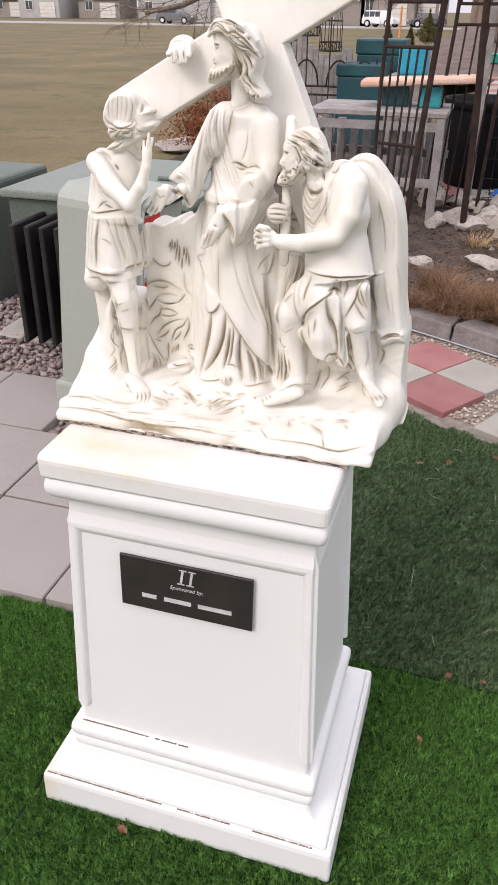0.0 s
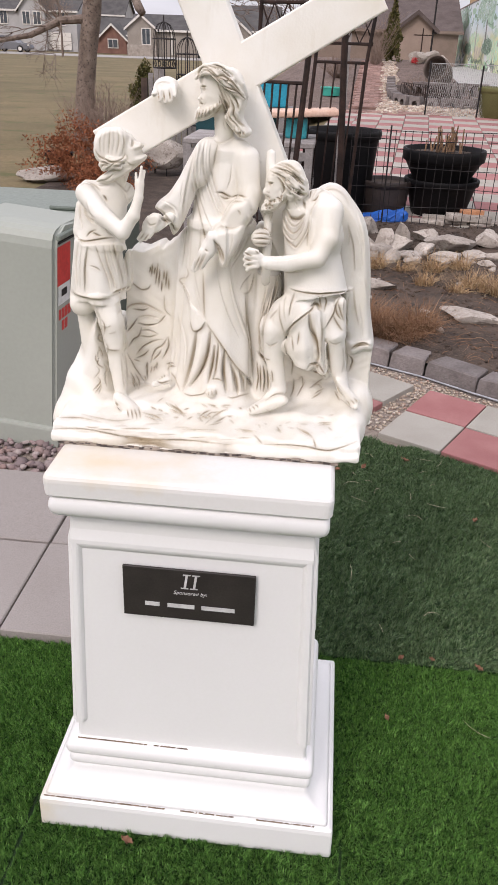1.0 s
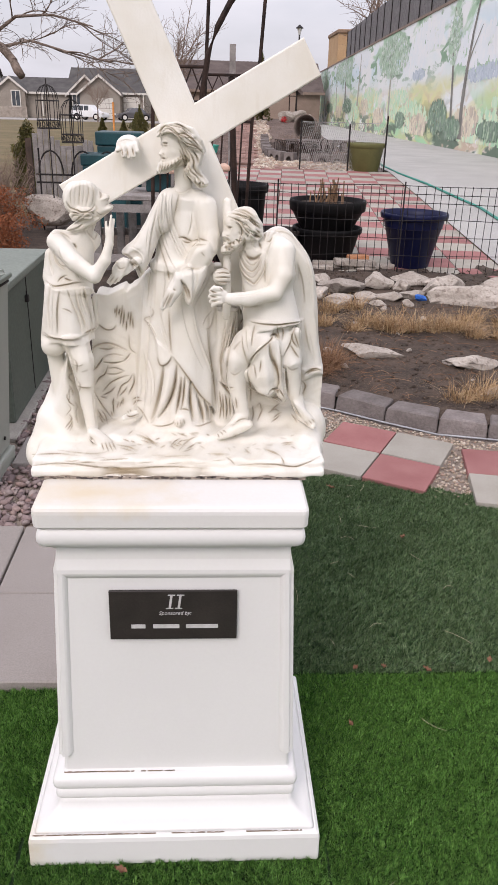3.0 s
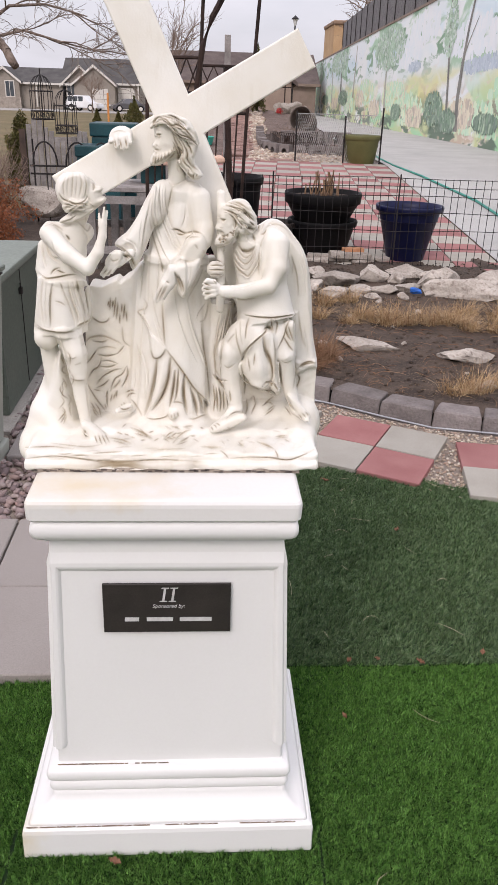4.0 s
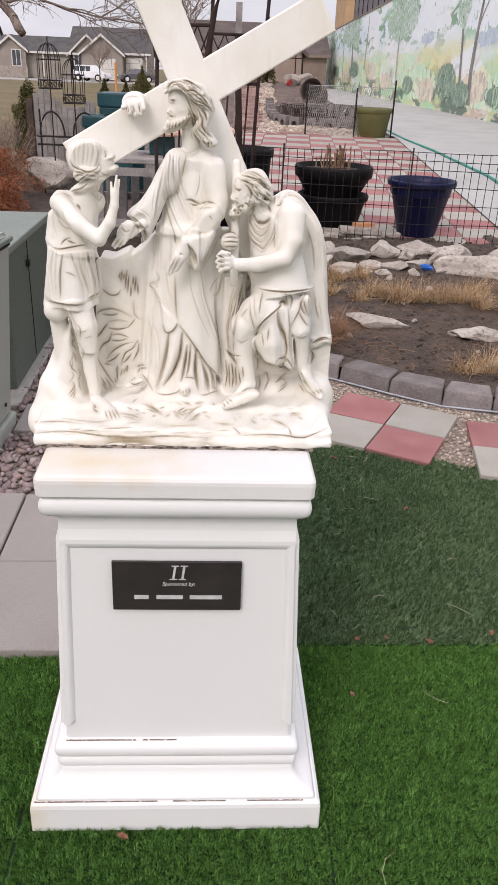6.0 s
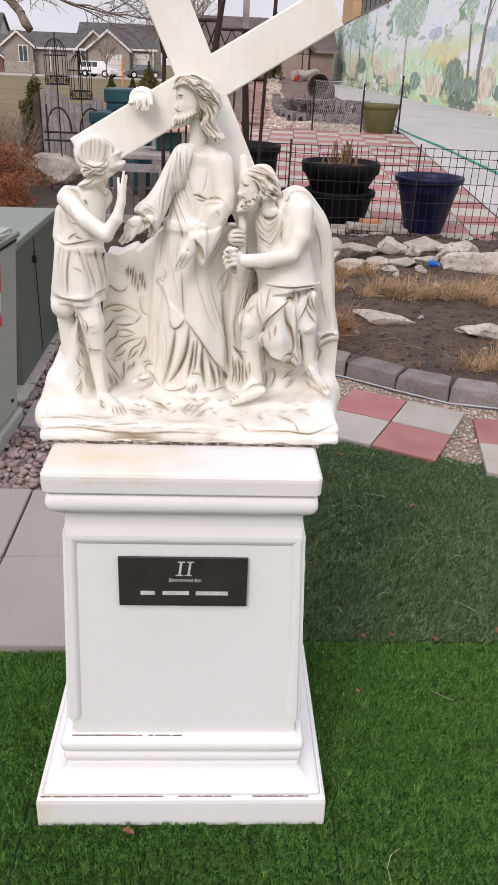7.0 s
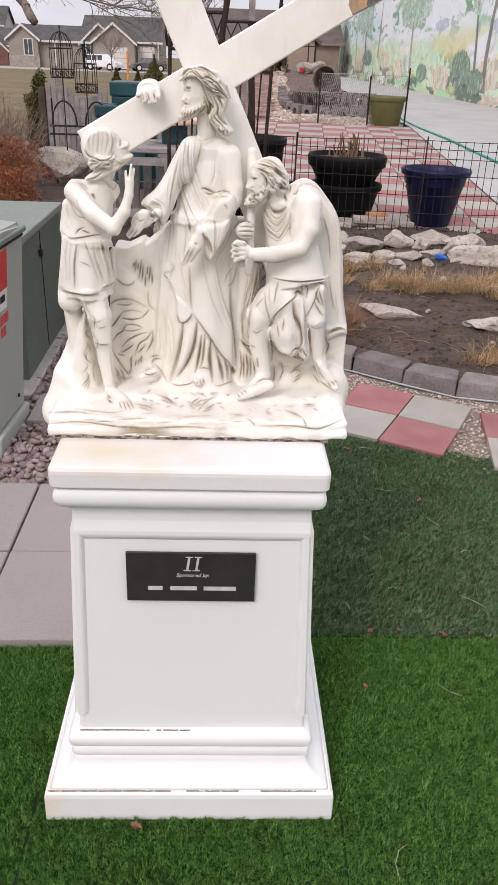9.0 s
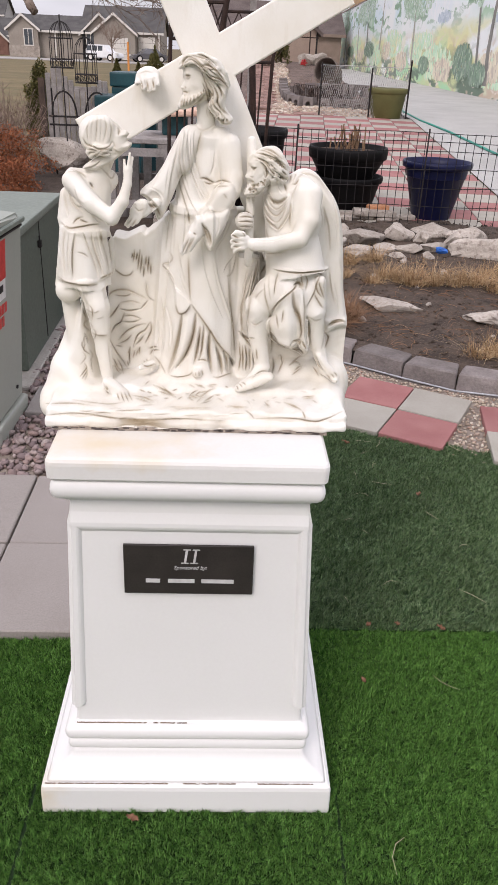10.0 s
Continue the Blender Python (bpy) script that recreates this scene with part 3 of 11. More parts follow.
# ---- a small modelling kit: forms blended in a distance field, then meshed ----
class Clay:
    def __init__(self, lo, hi, h):
        self.h, self.lo = h, np.array(lo)
        self.n = [int(math.ceil((b - a) / h)) + 1 for a, b in zip(lo, hi)]
        self.d = np.full(self.n, 0.2, np.float32)

    def window(self, lo, hi):
        """The part of the field between two corners: its slices and coordinates."""
        a = [max(0, int((lo[k] - self.lo[k]) / self.h)) for k in range(3)]
        b = [min(self.n[k], int((hi[k] - self.lo[k]) / self.h) + 2) for k in range(3)]
        if any(b[k] <= a[k] for k in range(3)):
            return None
        s = tuple(slice(p, q) for p, q in zip(a, b))
        g = [(np.arange(p, q) * self.h + self.lo[k]).astype(np.float32) for k, (p, q) in enumerate(zip(a, b))]
        return s, g[0][:, None, None], g[1][None, :, None], g[2][None, None, :]

    def blend(self, s, f, k, cut):
        old = self.d[s]
        if cut:
            w = np.maximum(k - np.abs(old + f), 0) / k
            self.d[s] = np.maximum(old, -f) + w * w * k / 4
        else:
            w = np.maximum(k - np.abs(old - f), 0) / k
            self.d[s] = np.minimum(old, f) - w * w * k / 4

    def limb(self, k, *pts, cut=False):
        """Round cones from point to point, each (x, y, z, radius)."""
        if len(pts) == 1:
            pts = pts + pts
        for p, q in zip(pts, pts[1:]):
            a, b = np.array(p[:3]), np.array(q[:3])
            m = max(p[3], q[3]) + k + 0.012
            w = self.window(np.minimum(a, b) - m, np.maximum(a, b) + m)
            if w is None:
                continue
            s, x, y, z = w
            ab = b - a
            L = float(ab @ ab) + 1e-9
            t = np.clip(((x - a[0]) * ab[0] + (y - a[1]) * ab[1] + (z - a[2]) * ab[2]) / L, 0, 1)
            f = np.sqrt((x - a[0] - t * ab[0]) ** 2 + (y - a[1] - t * ab[1]) ** 2 + (z - a[2] - t * ab[2]) ** 2) - (p[3] + t * (q[3] - p[3]))
            self.blend(s, f, k, cut)

    def egg(self, k, c, r, tilt=0.0, cut=False):
        """An ellipsoid, tilted round the depth axis by degrees."""
        m = max(r) + k + 0.012
        w = self.window(np.array(c) - m, np.array(c) + m)
        if w is None:
            return
        s, x, y, z = w
        ca, sa = math.cos(radians(tilt)), math.sin(radians(tilt))
        u, v, z2 = (x - c[0]) * ca + (z - c[2]) * sa, y - c[1], -(x - c[0]) * sa + (z - c[2]) * ca
        q = np.sqrt((u / r[0]) ** 2 + (v / r[1]) ** 2 + (z2 / r[2]) ** 2)
        q2 = np.sqrt((u / r[0] ** 2) ** 2 + (v / r[1] ** 2) ** 2 + (z2 / r[2] ** 2) ** 2) + 1e-6
        self.blend(s, q * (q - 1) / q2, k, cut)

    def cloth(self, k, a, b, amp=0.0, folds=0, phase=0.0, twist=0.0, flat=True):
        """A draped, flat-ended tube from a to b, each (x, y, z, half width, half depth), with folds running along it."""
        pa, pb = np.array(a[:3]), np.array(b[:3])
        m = max(a[3], a[4], b[3], b[4]) * (1 + amp) + k + 0.012
        w = self.window(np.minimum(pa, pb) - m, np.maximum(pa, pb) + m)
        if w is None:
            return
        s, x, y, z = w
        ax = pb - pa
        L = float(np.linalg.norm(ax))
        ax = ax / L
        side = np.cross(ax, (0, 1, 0))
        side /= np.linalg.norm(side)
        dep = np.cross(side, ax)
        X, Y, Z = x - pa[0], y - pa[1], z - pa[2]
        t = X * ax[0] + Y * ax[1] + Z * ax[2]
        u = X * side[0] + Y * side[1] + Z * side[2]
        v = X * dep[0] + Y * dep[1] + Z * dep[2]
        f01 = np.clip(t / L, 0, 1)
        rx, ry = a[3] + (b[3] - a[3]) * f01, a[4] + (b[4] - a[4]) * f01
        th = np.arctan2(v / ry, u / rx)
        wave = 1 + amp * (0.35 + 0.65 * f01) * np.sin(folds * th + phase + twist * f01 + 0.7 * np.sin(2.3 * th + phase))
        rad = np.sqrt((u / rx) ** 2 + (v / ry) ** 2)
        f = (rad - wave) * np.minimum(rx, ry) * 0.85
        ends = np.abs(t - L / 2) - L / 2
        if flat:
            f = np.maximum(f, ends)
        else:
            f = np.maximum(f, ends * 0.5)
        self.blend(s, f, k, False)

    def slab(self, k, lo, hi, r=0.01, wob=0.0):
        w = self.window(np.array(lo) - 0.03, np.array(hi) + 0.03)
        s, x, y, z = w
        c, e = (np.array(lo) + hi) / 2, (np.array(hi) - lo) / 2 - r
        q = [np.abs(g - c[i]) - e[i] for i, g in enumerate((x, y, z))]
        if wob:
            q[1] = q[1] + wob * np.sin(47 * x + 90 * z) + wob * np.sin(113 * x + 5) * 0.6
            q[2] = q[2] + wob * np.sin(61 * x + 33 * y) + wob * 0.7 * np.sin(139 * x - 71 * y)
        f = np.sqrt(sum(np.maximum(g, 0) ** 2 for g in q)) + np.minimum(np.maximum(np.maximum(q[0], q[1]), q[2]), 0) - r
        self.blend(s, f, k, False)

    # relief worked from the front: strokes and layers laid out on the plane y = 0.2, as seen by the carver
    def plan(self, eye, step=0.0012):
        self.eye, self.step = eye, step
        self.u0, self.v0 = -0.33, 0.86
        self.relief = np.zeros((int(0.7 / step), int(0.85 / step)), np.float32)
        self.fine = np.zeros_like(self.relief)
        self.tint = np.zeros_like(self.relief)

    def patch(self, pts, m):
        a = [(p[0] - self.u0) / self.step for p in pts], [(p[1] - self.v0) / self.step for p in pts]
        r = m / self.step
        i0, i1 = max(0, int(min(a[0]) - r)), min(self.relief.shape[0], int(max(a[0]) + r) + 2)
        j0, j1 = max(0, int(min(a[1]) - r)), min(self.relief.shape[1], int(max(a[1]) + r) + 2)
        u = (np.arange(i0, i1) * self.step + self.u0)[:, None]
        v = (np.arange(j0, j1) * self.step + self.v0)[None, :]
        return (slice(i0, i1), slice(j0, j1)), u, v

    def bend(self, pts, closed=False, n=6):
        """A smooth line through the points."""
        m = len(pts)
        if m < 3:
            return list(pts)
        out = []
        for k in range(m if closed else m - 1):
            p = [np.array(pts[(k + j) % m] if closed else pts[min(max(k + j, 0), m - 1)]) for j in (-1, 0, 1, 2)]
            for i in range(n):
                t = i / n
                out.append(tuple(0.5 * (2 * p[1] + (p[2] - p[0]) * t + (2 * p[0] - 5 * p[1] + 4 * p[2] - p[3]) * t * t + (3 * p[1] - p[0] - 3 * p[2] + p[3]) * t ** 3)))
        if not closed:
            out.append(tuple(pts[-1]))
        return out

    def follow(self, pts, reach):
        """The cells round a smooth line: signed distance (left of it positive), and how far along it they lie."""
        pts = self.bend(pts)
        s, u, v = self.patch(pts, reach)
        L = [math.hypot(q[0] - p[0], q[1] - p[1]) for p, q in zip(pts, pts[1:])]
        tot, run = sum(L), 0.0
        best = np.full(np.broadcast(u, v).shape, 9.0)
        where, side = np.zeros_like(best), np.zeros_like(best)
        for (p, q), l in zip(zip(pts, pts[1:]), L):
            t = np.clip(((u - p[0]) * (q[0] - p[0]) + (v - p[1]) * (q[1] - p[1])) / (l * l + 1e-12), 0, 1)
            d = np.hypot(u - p[0] - t * (q[0] - p[0]), v - p[1] - t * (q[1] - p[1]))
            near = d < best
            best = np.where(near, d, best)
            side = np.where(near, (q[0] - p[0]) * (v - p[1]) - (q[1] - p[1]) * (u - p[0]), side)
            where = np.where(near, (run + t * l) / tot, where)
            run += l
        return s, best, np.where(side >= 0, 1.0, -1.0), where

    def crease(self, high, fall, tint, *pts):
        """An edge of cloth: what lies left of the line rolls over what lies right of it, with old glazing and crease
        shade coloured into the line.
        """
        s, best, side, where = self.follow(pts, 3.2 * fall)
        fade = 1 - np.abs(2 * where - 1) ** 3
        d = best * side
        over = np.clip(d / 0.0014 + 0.5, 0, 1) * np.exp(-np.maximum(d, 0) / fall) ** 1.2
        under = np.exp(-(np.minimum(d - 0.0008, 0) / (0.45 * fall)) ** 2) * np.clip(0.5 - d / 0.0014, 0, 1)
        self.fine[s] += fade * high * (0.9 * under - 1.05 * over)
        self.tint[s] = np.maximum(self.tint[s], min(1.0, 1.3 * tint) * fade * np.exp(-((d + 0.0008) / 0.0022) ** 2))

    def stroke(self, deep, width, *pts, taper=0.7):
        """A groove (deep > 0) or a ridge (deep < 0) along points (x, z), fading towards its ends."""
        s, best, _, where = self.follow(pts, 2.6 * width)
        fade = 1 - taper * np.abs(2 * where - 1) ** 2
        r = best / (width * (0.5 + 0.5 * fade))
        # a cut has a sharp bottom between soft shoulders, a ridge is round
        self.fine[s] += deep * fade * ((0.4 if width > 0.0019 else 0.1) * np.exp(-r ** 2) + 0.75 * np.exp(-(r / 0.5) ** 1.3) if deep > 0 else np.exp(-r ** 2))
        # deeper cuts get a stronger tint: ochre glazing and groove shade in one
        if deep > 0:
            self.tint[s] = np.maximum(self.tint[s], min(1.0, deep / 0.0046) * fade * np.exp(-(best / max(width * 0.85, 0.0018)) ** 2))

    def layer(self, high, soft, *pts):
        """Cloth lying on top: lifts what lies inside an outline (x, z)."""
        pts = tuple(self.bend(pts, True, 4))
        s, u, v = self.patch(pts, soft * 2)
        inside = np.zeros(np.broadcast(u, v).shape, bool)
        dist = np.full(inside.shape, 9.0)
        for p, q in zip(pts, pts[1:] + pts[:1]):
            l2 = (q[0] - p[0]) ** 2 + (q[1] - p[1]) ** 2 + 1e-12
            t = np.clip(((u - p[0]) * (q[0] - p[0]) + (v - p[1]) * (q[1] - p[1])) / l2, 0, 1)
            dist = np.minimum(dist, np.hypot(u - p[0] - t * (q[0] - p[0]), v - p[1] - t * (q[1] - p[1])))
            cross = ((p[1] > v) != (q[1] > v)) & (u < (q[0] - p[0]) * (v - p[1]) / (q[1] - p[1] + 1e-12) + p[0])
            inside ^= cross
        sd = np.where(inside, dist, -dist)
        self.relief[s] -= high * np.clip(sd / soft + 0.5, 0, 1)

    def form(self, k, y, deep, soft, *pts):
        """A cushion with a drawn outline (x, z on the plan) at depth y: as thick as deep, rounded over soft towards its edge."""
        line = self.bend(pts, True, 3)
        us, vs = [p[0] for p in line], [p[1] for p in line]
        f0 = (y - self.eye[1]) / (0.2 - self.eye[1])

        def out(u, c):
            return c + (u - c) * f0
        lo = (min(out(u, self.eye[0]) for u in us) - 0.02, y - deep - 0.02, min(out(v, self.eye[2]) for v in vs) - 0.02)
        hi = (max(out(u, self.eye[0]) for u in us) + 0.02, y + deep + 0.02, max(out(v, self.eye[2]) for v in vs) + 0.02)
        w = self.window(lo, hi)
        if w is None:
            return
        s, X, Y, Z = w
        u = self.eye[0] + (X[:, :, 0] - self.eye[0]) / f0
        v = self.eye[2] + (Z[0, :, :] - self.eye[2]) / f0
        inside = np.zeros(np.broadcast(u, v).shape, bool)
        dist = np.full(inside.shape, 9.0)
        for p, q in zip(line, line[1:] + line[:1]):
            l2 = (q[0] - p[0]) ** 2 + (q[1] - p[1]) ** 2 + 1e-12
            t = np.clip(((u - p[0]) * (q[0] - p[0]) + (v - p[1]) * (q[1] - p[1])) / l2, 0, 1)
            dist = np.minimum(dist, np.hypot(u - p[0] - t * (q[0] - p[0]), v - p[1] - t * (q[1] - p[1])))
            inside ^= ((p[1] > v) != (q[1] > v)) & (u < (q[0] - p[0]) * (v - p[1]) / (q[1] - p[1] + 1e-12) + p[0])
        sd = np.where(inside, dist, -dist)[:, None, :]
        a = np.maximum(soft - sd, 0) / soft
        self.blend(s, ((np.sqrt(a * a + ((Y - y) / deep) ** 2) - 1) * min(soft, deep)).astype(np.float32), k, False)

    def sample(self, R, p):
        f = (0.2 - self.eye[1]) / (p[:, 1] - self.eye[1])
        u = (self.eye[0] + (p[:, 0] - self.eye[0]) * f - self.u0) / self.step
        v = (self.eye[2] + (p[:, 2] - self.eye[2]) * f - self.v0) / self.step
        i = np.clip(u.astype(int), 0, R.shape[0] - 2)
        j = np.clip(v.astype(int), 0, R.shape[1] - 2)
        a, b = np.clip(u - i, 0, 1), np.clip(v - j, 0, 1)
        return R[i, j] * (1 - a) * (1 - b) + R[i + 1, j] * a * (1 - b) + R[i, j + 1] * (1 - a) * b + R[i + 1, j + 1] * a * b

    def carve(self, grain=0.00005):
        near = np.argwhere(np.abs(self.d) < 0.03)
        p = near * self.h + self.lo
        g = self.sample(self.relief, p)
        g = g + grain * np.sin(p[:, 0] * 210 + 3 * np.sin(p[:, 2] * 90)) * np.sin(p[:, 2] * 170 + 2 * np.sin(p[:, 1] * 120))
        self.d[tuple(near.T)] += g.astype(np.float32)

    def normals(self, pos, quads):
        c = pos[quads]
        nf = np.cross(c[:, 2] - c[:, 0], c[:, 3] - c[:, 1])
        n = np.stack([sum(np.bincount(quads[:, k], nf[:, a], len(pos)) for k in range(4)) for a in range(3)], 1)
        return n / (np.linalg.norm(n, axis=1, keepdims=True) + 1e-12), nf

    def detail(self, pos, quads):
        """Splits the faces that look to the front and cuts the strokes into them."""
        n, nf = self.normals(pos, quads)
        way = np.array(self.eye) - pos[quads].mean(1)
        face = (nf * way).sum(1) / (np.linalg.norm(nf, axis=1) * np.linalg.norm(way, axis=1) + 1e-12)
        front = face > 0.2
        q = quads[front]
        edge = np.sort(np.stack([q, np.roll(q, -1, 1)], 2).reshape(-1, 2), 1)
        key = edge[:, 0] * len(pos) + edge[:, 1]
        uniq, inv = np.unique(key, return_inverse=True)
        e0, e1 = uniq // len(pos), uniq % len(pos)
        mid = (pos[e0] + pos[e1]) / 2
        m = (inv + len(pos)).reshape(-1, 4)
        cen = np.arange(len(q)) + len(pos) + len(uniq)
        P = np.concatenate([pos, mid, pos[q].mean(1)]).astype(np.float64)
        sub = np.concatenate([np.stack([q[:, k], m[:, k], cen, m[:, k - 1]], 1) for k in range(4)])
        allq = np.concatenate([quads[~front], sub])
        # still the seam between split and whole faces
        free = np.bincount(sub.ravel(), minlength=len(P)).astype(float)
        rim = np.bincount(inv, minlength=len(uniq)) < 2
        free = np.minimum(free, 4) / 4
        free[len(pos):len(pos) + len(uniq)][rim] = 0
        free[e0[rim]] = 0
        free[e1[rim]] = 0
        free[np.unique(quads[~front])] = 0
        for _ in range(3):
            acc, num = np.zeros_like(P), np.zeros(len(P))
            for k in range(4):
                i, j = sub[:, k], sub[:, (k + 1) % 4]
                num += np.bincount(i, minlength=len(P)) + np.bincount(j, minlength=len(P))
                for a in range(3):
                    acc[:, a] += np.bincount(i, P[j, a], len(P)) + np.bincount(j, P[i, a], len(P))
            P += (free * 0.6 * (num > 0))[:, None] * (acc / np.maximum(num, 1)[:, None] - P)
        nn, _ = self.normals(P, allq)
        way = np.array(self.eye) - P
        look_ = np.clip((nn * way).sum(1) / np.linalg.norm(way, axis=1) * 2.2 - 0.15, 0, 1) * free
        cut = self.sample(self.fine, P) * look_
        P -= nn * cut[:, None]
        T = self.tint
        # blurred copy tones the recesses round the lines, shading held in the colour
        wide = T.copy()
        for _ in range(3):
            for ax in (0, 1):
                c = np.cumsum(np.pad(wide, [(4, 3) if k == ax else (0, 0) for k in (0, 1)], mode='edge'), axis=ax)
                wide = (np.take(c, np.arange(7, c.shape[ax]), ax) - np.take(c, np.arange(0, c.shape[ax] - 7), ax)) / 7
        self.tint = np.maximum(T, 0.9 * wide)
        self.glaze_shade = np.clip(self.sample(self.tint, P) * np.minimum(1, 1.6 * look_), 0, 1).astype(np.float32)
        return P.astype(np.float32), allq

    def mesh(self):
        """Surface nets: vertices and quads of the zero surface."""
        d, n = self.d, self.n
        inside = d < 0
        cx, cy, cz = [m - 1 for m in n]
        acc = np.zeros((cx, cy, cz, 3), np.float32)
        cnt = np.zeros((cx, cy, cz), np.float32)
        corner = [(i, j, k) for i in (0, 1) for j in (0, 1) for k in (0, 1)]

        def cells(o):
            return tuple(slice(a, a + m) for a, m in zip(o, (cx, cy, cz)))
        tot = sum(inside[cells(o)].astype(np.int8) for o in corner)
        live = np.argwhere((tot > 0) & (tot < 8))
        idx = np.full((cx, cy, cz), -1, np.int64)
        idx[tuple(live.T)] = np.arange(len(live))
        vals = {o: d[tuple((live + o).T)] for o in corner}
        pos, num = np.zeros((len(live), 3), np.float32), np.zeros((len(live), 1), np.float32)
        for o in corner:
            for axis in range(3):
                if o[axis] == 0:
                    p = list(o)
                    p[axis] = 1
                    a, b = vals[o], vals[tuple(p)]
                    hit = (a < 0) != (b < 0)
                    t = np.where(hit, a / np.where(hit, a - b, 1), 0)
                    q = np.tile(np.array(o, np.float32), (len(live), 1))
                    q[:, axis] += t
                    pos += q * hit[:, None]
                    num += hit[:, None]
        pos = (pos / num + live) * self.h + self.lo
        quads = []
        for axis in range(3):
            a, b = (axis + 1) % 3, (axis + 2) % 3
            lo_, hi_ = [slice(None)] * 3, [slice(None)] * 3
            lo_[axis], hi_[axis] = slice(0, -1), slice(1, None)
            change = inside[tuple(lo_)] != inside[tuple(hi_)]
            e = np.argwhere(change)
            ok = (e[:, a] > 0) & (e[:, b] > 0) & (e[:, a] < n[a] - 1) & (e[:, b] < n[b] - 1)
            e = e[ok]
            first = inside[tuple(e.T)]
            def at(da, db):
                c = e.copy()
                c[:, a] -= da
                c[:, b] -= db
                return idx[tuple(c.T)]
            q = np.stack([at(1, 1), at(0, 1), at(0, 0), at(1, 0)], 1)
            q[~first] = q[~first][:, ::-1]
            quads.append(q)
        return self.detail(pos, np.concatenate(quads))

# ---- statue: three robed figures and a cross ----
clay = Clay((-0.325, 0.07, 0.876), (0.345, 0.43, 1.66), 0.0023)
clay.plan((0.063, -1.293, 1.583))
# base and rocky ground
clay.slab(0.0048, (-0.286, 0.082, 0.8955), (0.308, 0.4, 0.913), 0.007, 0.0012)
clay.slab(0.0048, (-0.285, 0.092, 0.906), (0.309, 0.4, 0.93), 0.009, 0.002)
clay.slab(0.0168, (-0.25, 0.19, 0.915), (0.29, 0.39, 0.938), 0.012, 0.002)
clay.egg(0.0192, (-0.004, 0.280, 0.902), (0.1901, 0.0760, 0.0177), 0)
clay.egg(0.0168, (0.284, 0.240, 0.901), (0.0400, 0.0875, 0.0375), 0)
clay.egg(0.0168, (0.285, 0.300, 0.917), (0.0540, 0.0643, 0.0617), 0)
clay.egg(0.0168, (0.201, 0.310, 0.919), (0.0773, 0.0516, 0.0516), 0)
clay.egg(0.0168, (-0.280, 0.240, 0.890), (0.0469, 0.0864, 0.0370), 0)
# back relief: rock ledge and wall between the figures
clay.slab(0.0060, (-0.259, 0.285, 0.900), (-0.188, 0.360, 1.076), 0.012, 0.0004)
clay.egg(0.0120, (-0.122, 0.315, 1.042), (0.0560, 0.0274, 0.0872), 0)
clay.slab(0.0072, (0.075, 0.330, 0.900), (0.178, 0.375, 1.277), 0.01, 0.0004)
clay.slab(0.0060, (0.131, 0.315, 0.900), (0.304, 0.380, 1.122), 0.012, 0.0004)
clay.form(0.0024, 0.332, 0.036, 0.0028, (-0.157, 1.234), (-0.126, 1.250), (-0.097, 1.264), (-0.089, 1.258), (-0.072, 1.270), (-0.039, 1.267), (-0.047, 0.914), (-0.186, 0.913), (-0.170, 1.031))
clay.form(0.0024, 0.35, 0.05, 0.0029, (0.127, 1.132), (0.267, 1.109), (0.300, 1.110), (0.302, 1.036), (0.311, 0.946), (0.323, 0.906), (0.132, 0.905))
clay.form(0.0060, 0.25, 0.03, 0.0159, (-0.265, 1.136), (-0.238, 1.146), (-0.219, 1.127), (-0.232, 1.079), (-0.247, 1.030), (-0.270, 0.992), (-0.285, 0.951), (-0.306, 0.901), (-0.218, 0.902), (-0.190, 0.929), (-0.199, 1.005), (-0.211, 1.079), (-0.215, 1.121))
# stump and rock beside the youth
clay.cloth(0.0048, (-0.253, 0.255, 1.108, 0.0189, 0.0213), (-0.250, 0.262, 1.007, 0.0146, 0.0292), 0.04, 5, 0, 0)
clay.limb(0.0096, (-0.257, 0.265, 1.019, 0.0170), (-0.268, 0.250, 0.959, 0.0318), (-0.284, 0.235, 0.899, 0.0369))
clay.limb(0.0096, (-0.266, 0.240, 0.957, 0.0243), (-0.217, 0.200, 0.909, 0.0169))
clay.limb(0.0072, (-0.225, 0.285, 1.076, 0.0109), (-0.222, 0.280, 1.001, 0.0148), (-0.216, 0.270, 0.911, 0.0225))
# youth: legs
clay.limb(0.0060, (-0.243, 0.250, 1.148, 0.0303), (-0.251, 0.228, 1.128, 0.0243))
clay.limb(0.0060, (-0.211, 0.240, 1.151, 0.0290), (-0.193, 0.222, 1.097, 0.0233), (-0.190, 0.222, 1.045, 0.0177))
clay.limb(0.0048, (-0.190, 0.223, 1.047, 0.0165), (-0.186, 0.225, 1.002, 0.0155), (-0.178, 0.212, 0.939, 0.0108))
clay.limb(0.0048, (-0.177, 0.210, 0.940, 0.0108), (-0.158, 0.195, 0.924, 0.0108), (-0.134, 0.172, 0.921, 0.0071))
# youth: tunic skirt
clay.cloth(0.0048, (-0.221, 0.245, 1.249, 0.0408, 0.0340), (-0.223, 0.245, 1.138, 0.0536, 0.0466), 0.05, 9, 0.5, 0.4)
# youth: torso
clay.cloth(0.0072, (-0.196, 0.255, 1.348, 0.0378, 0.0267), (-0.214, 0.250, 1.245, 0.0466, 0.0387), 0.02, 6, 0, 0)
clay.limb(0.0096, (-0.228, 0.245, 1.336, 0.0210), (-0.167, 0.265, 1.336, 0.0191))
clay.limb(0.0072, (-0.245, 0.255, 1.308, 0.0135), (-0.252, 0.250, 1.264, 0.0136))
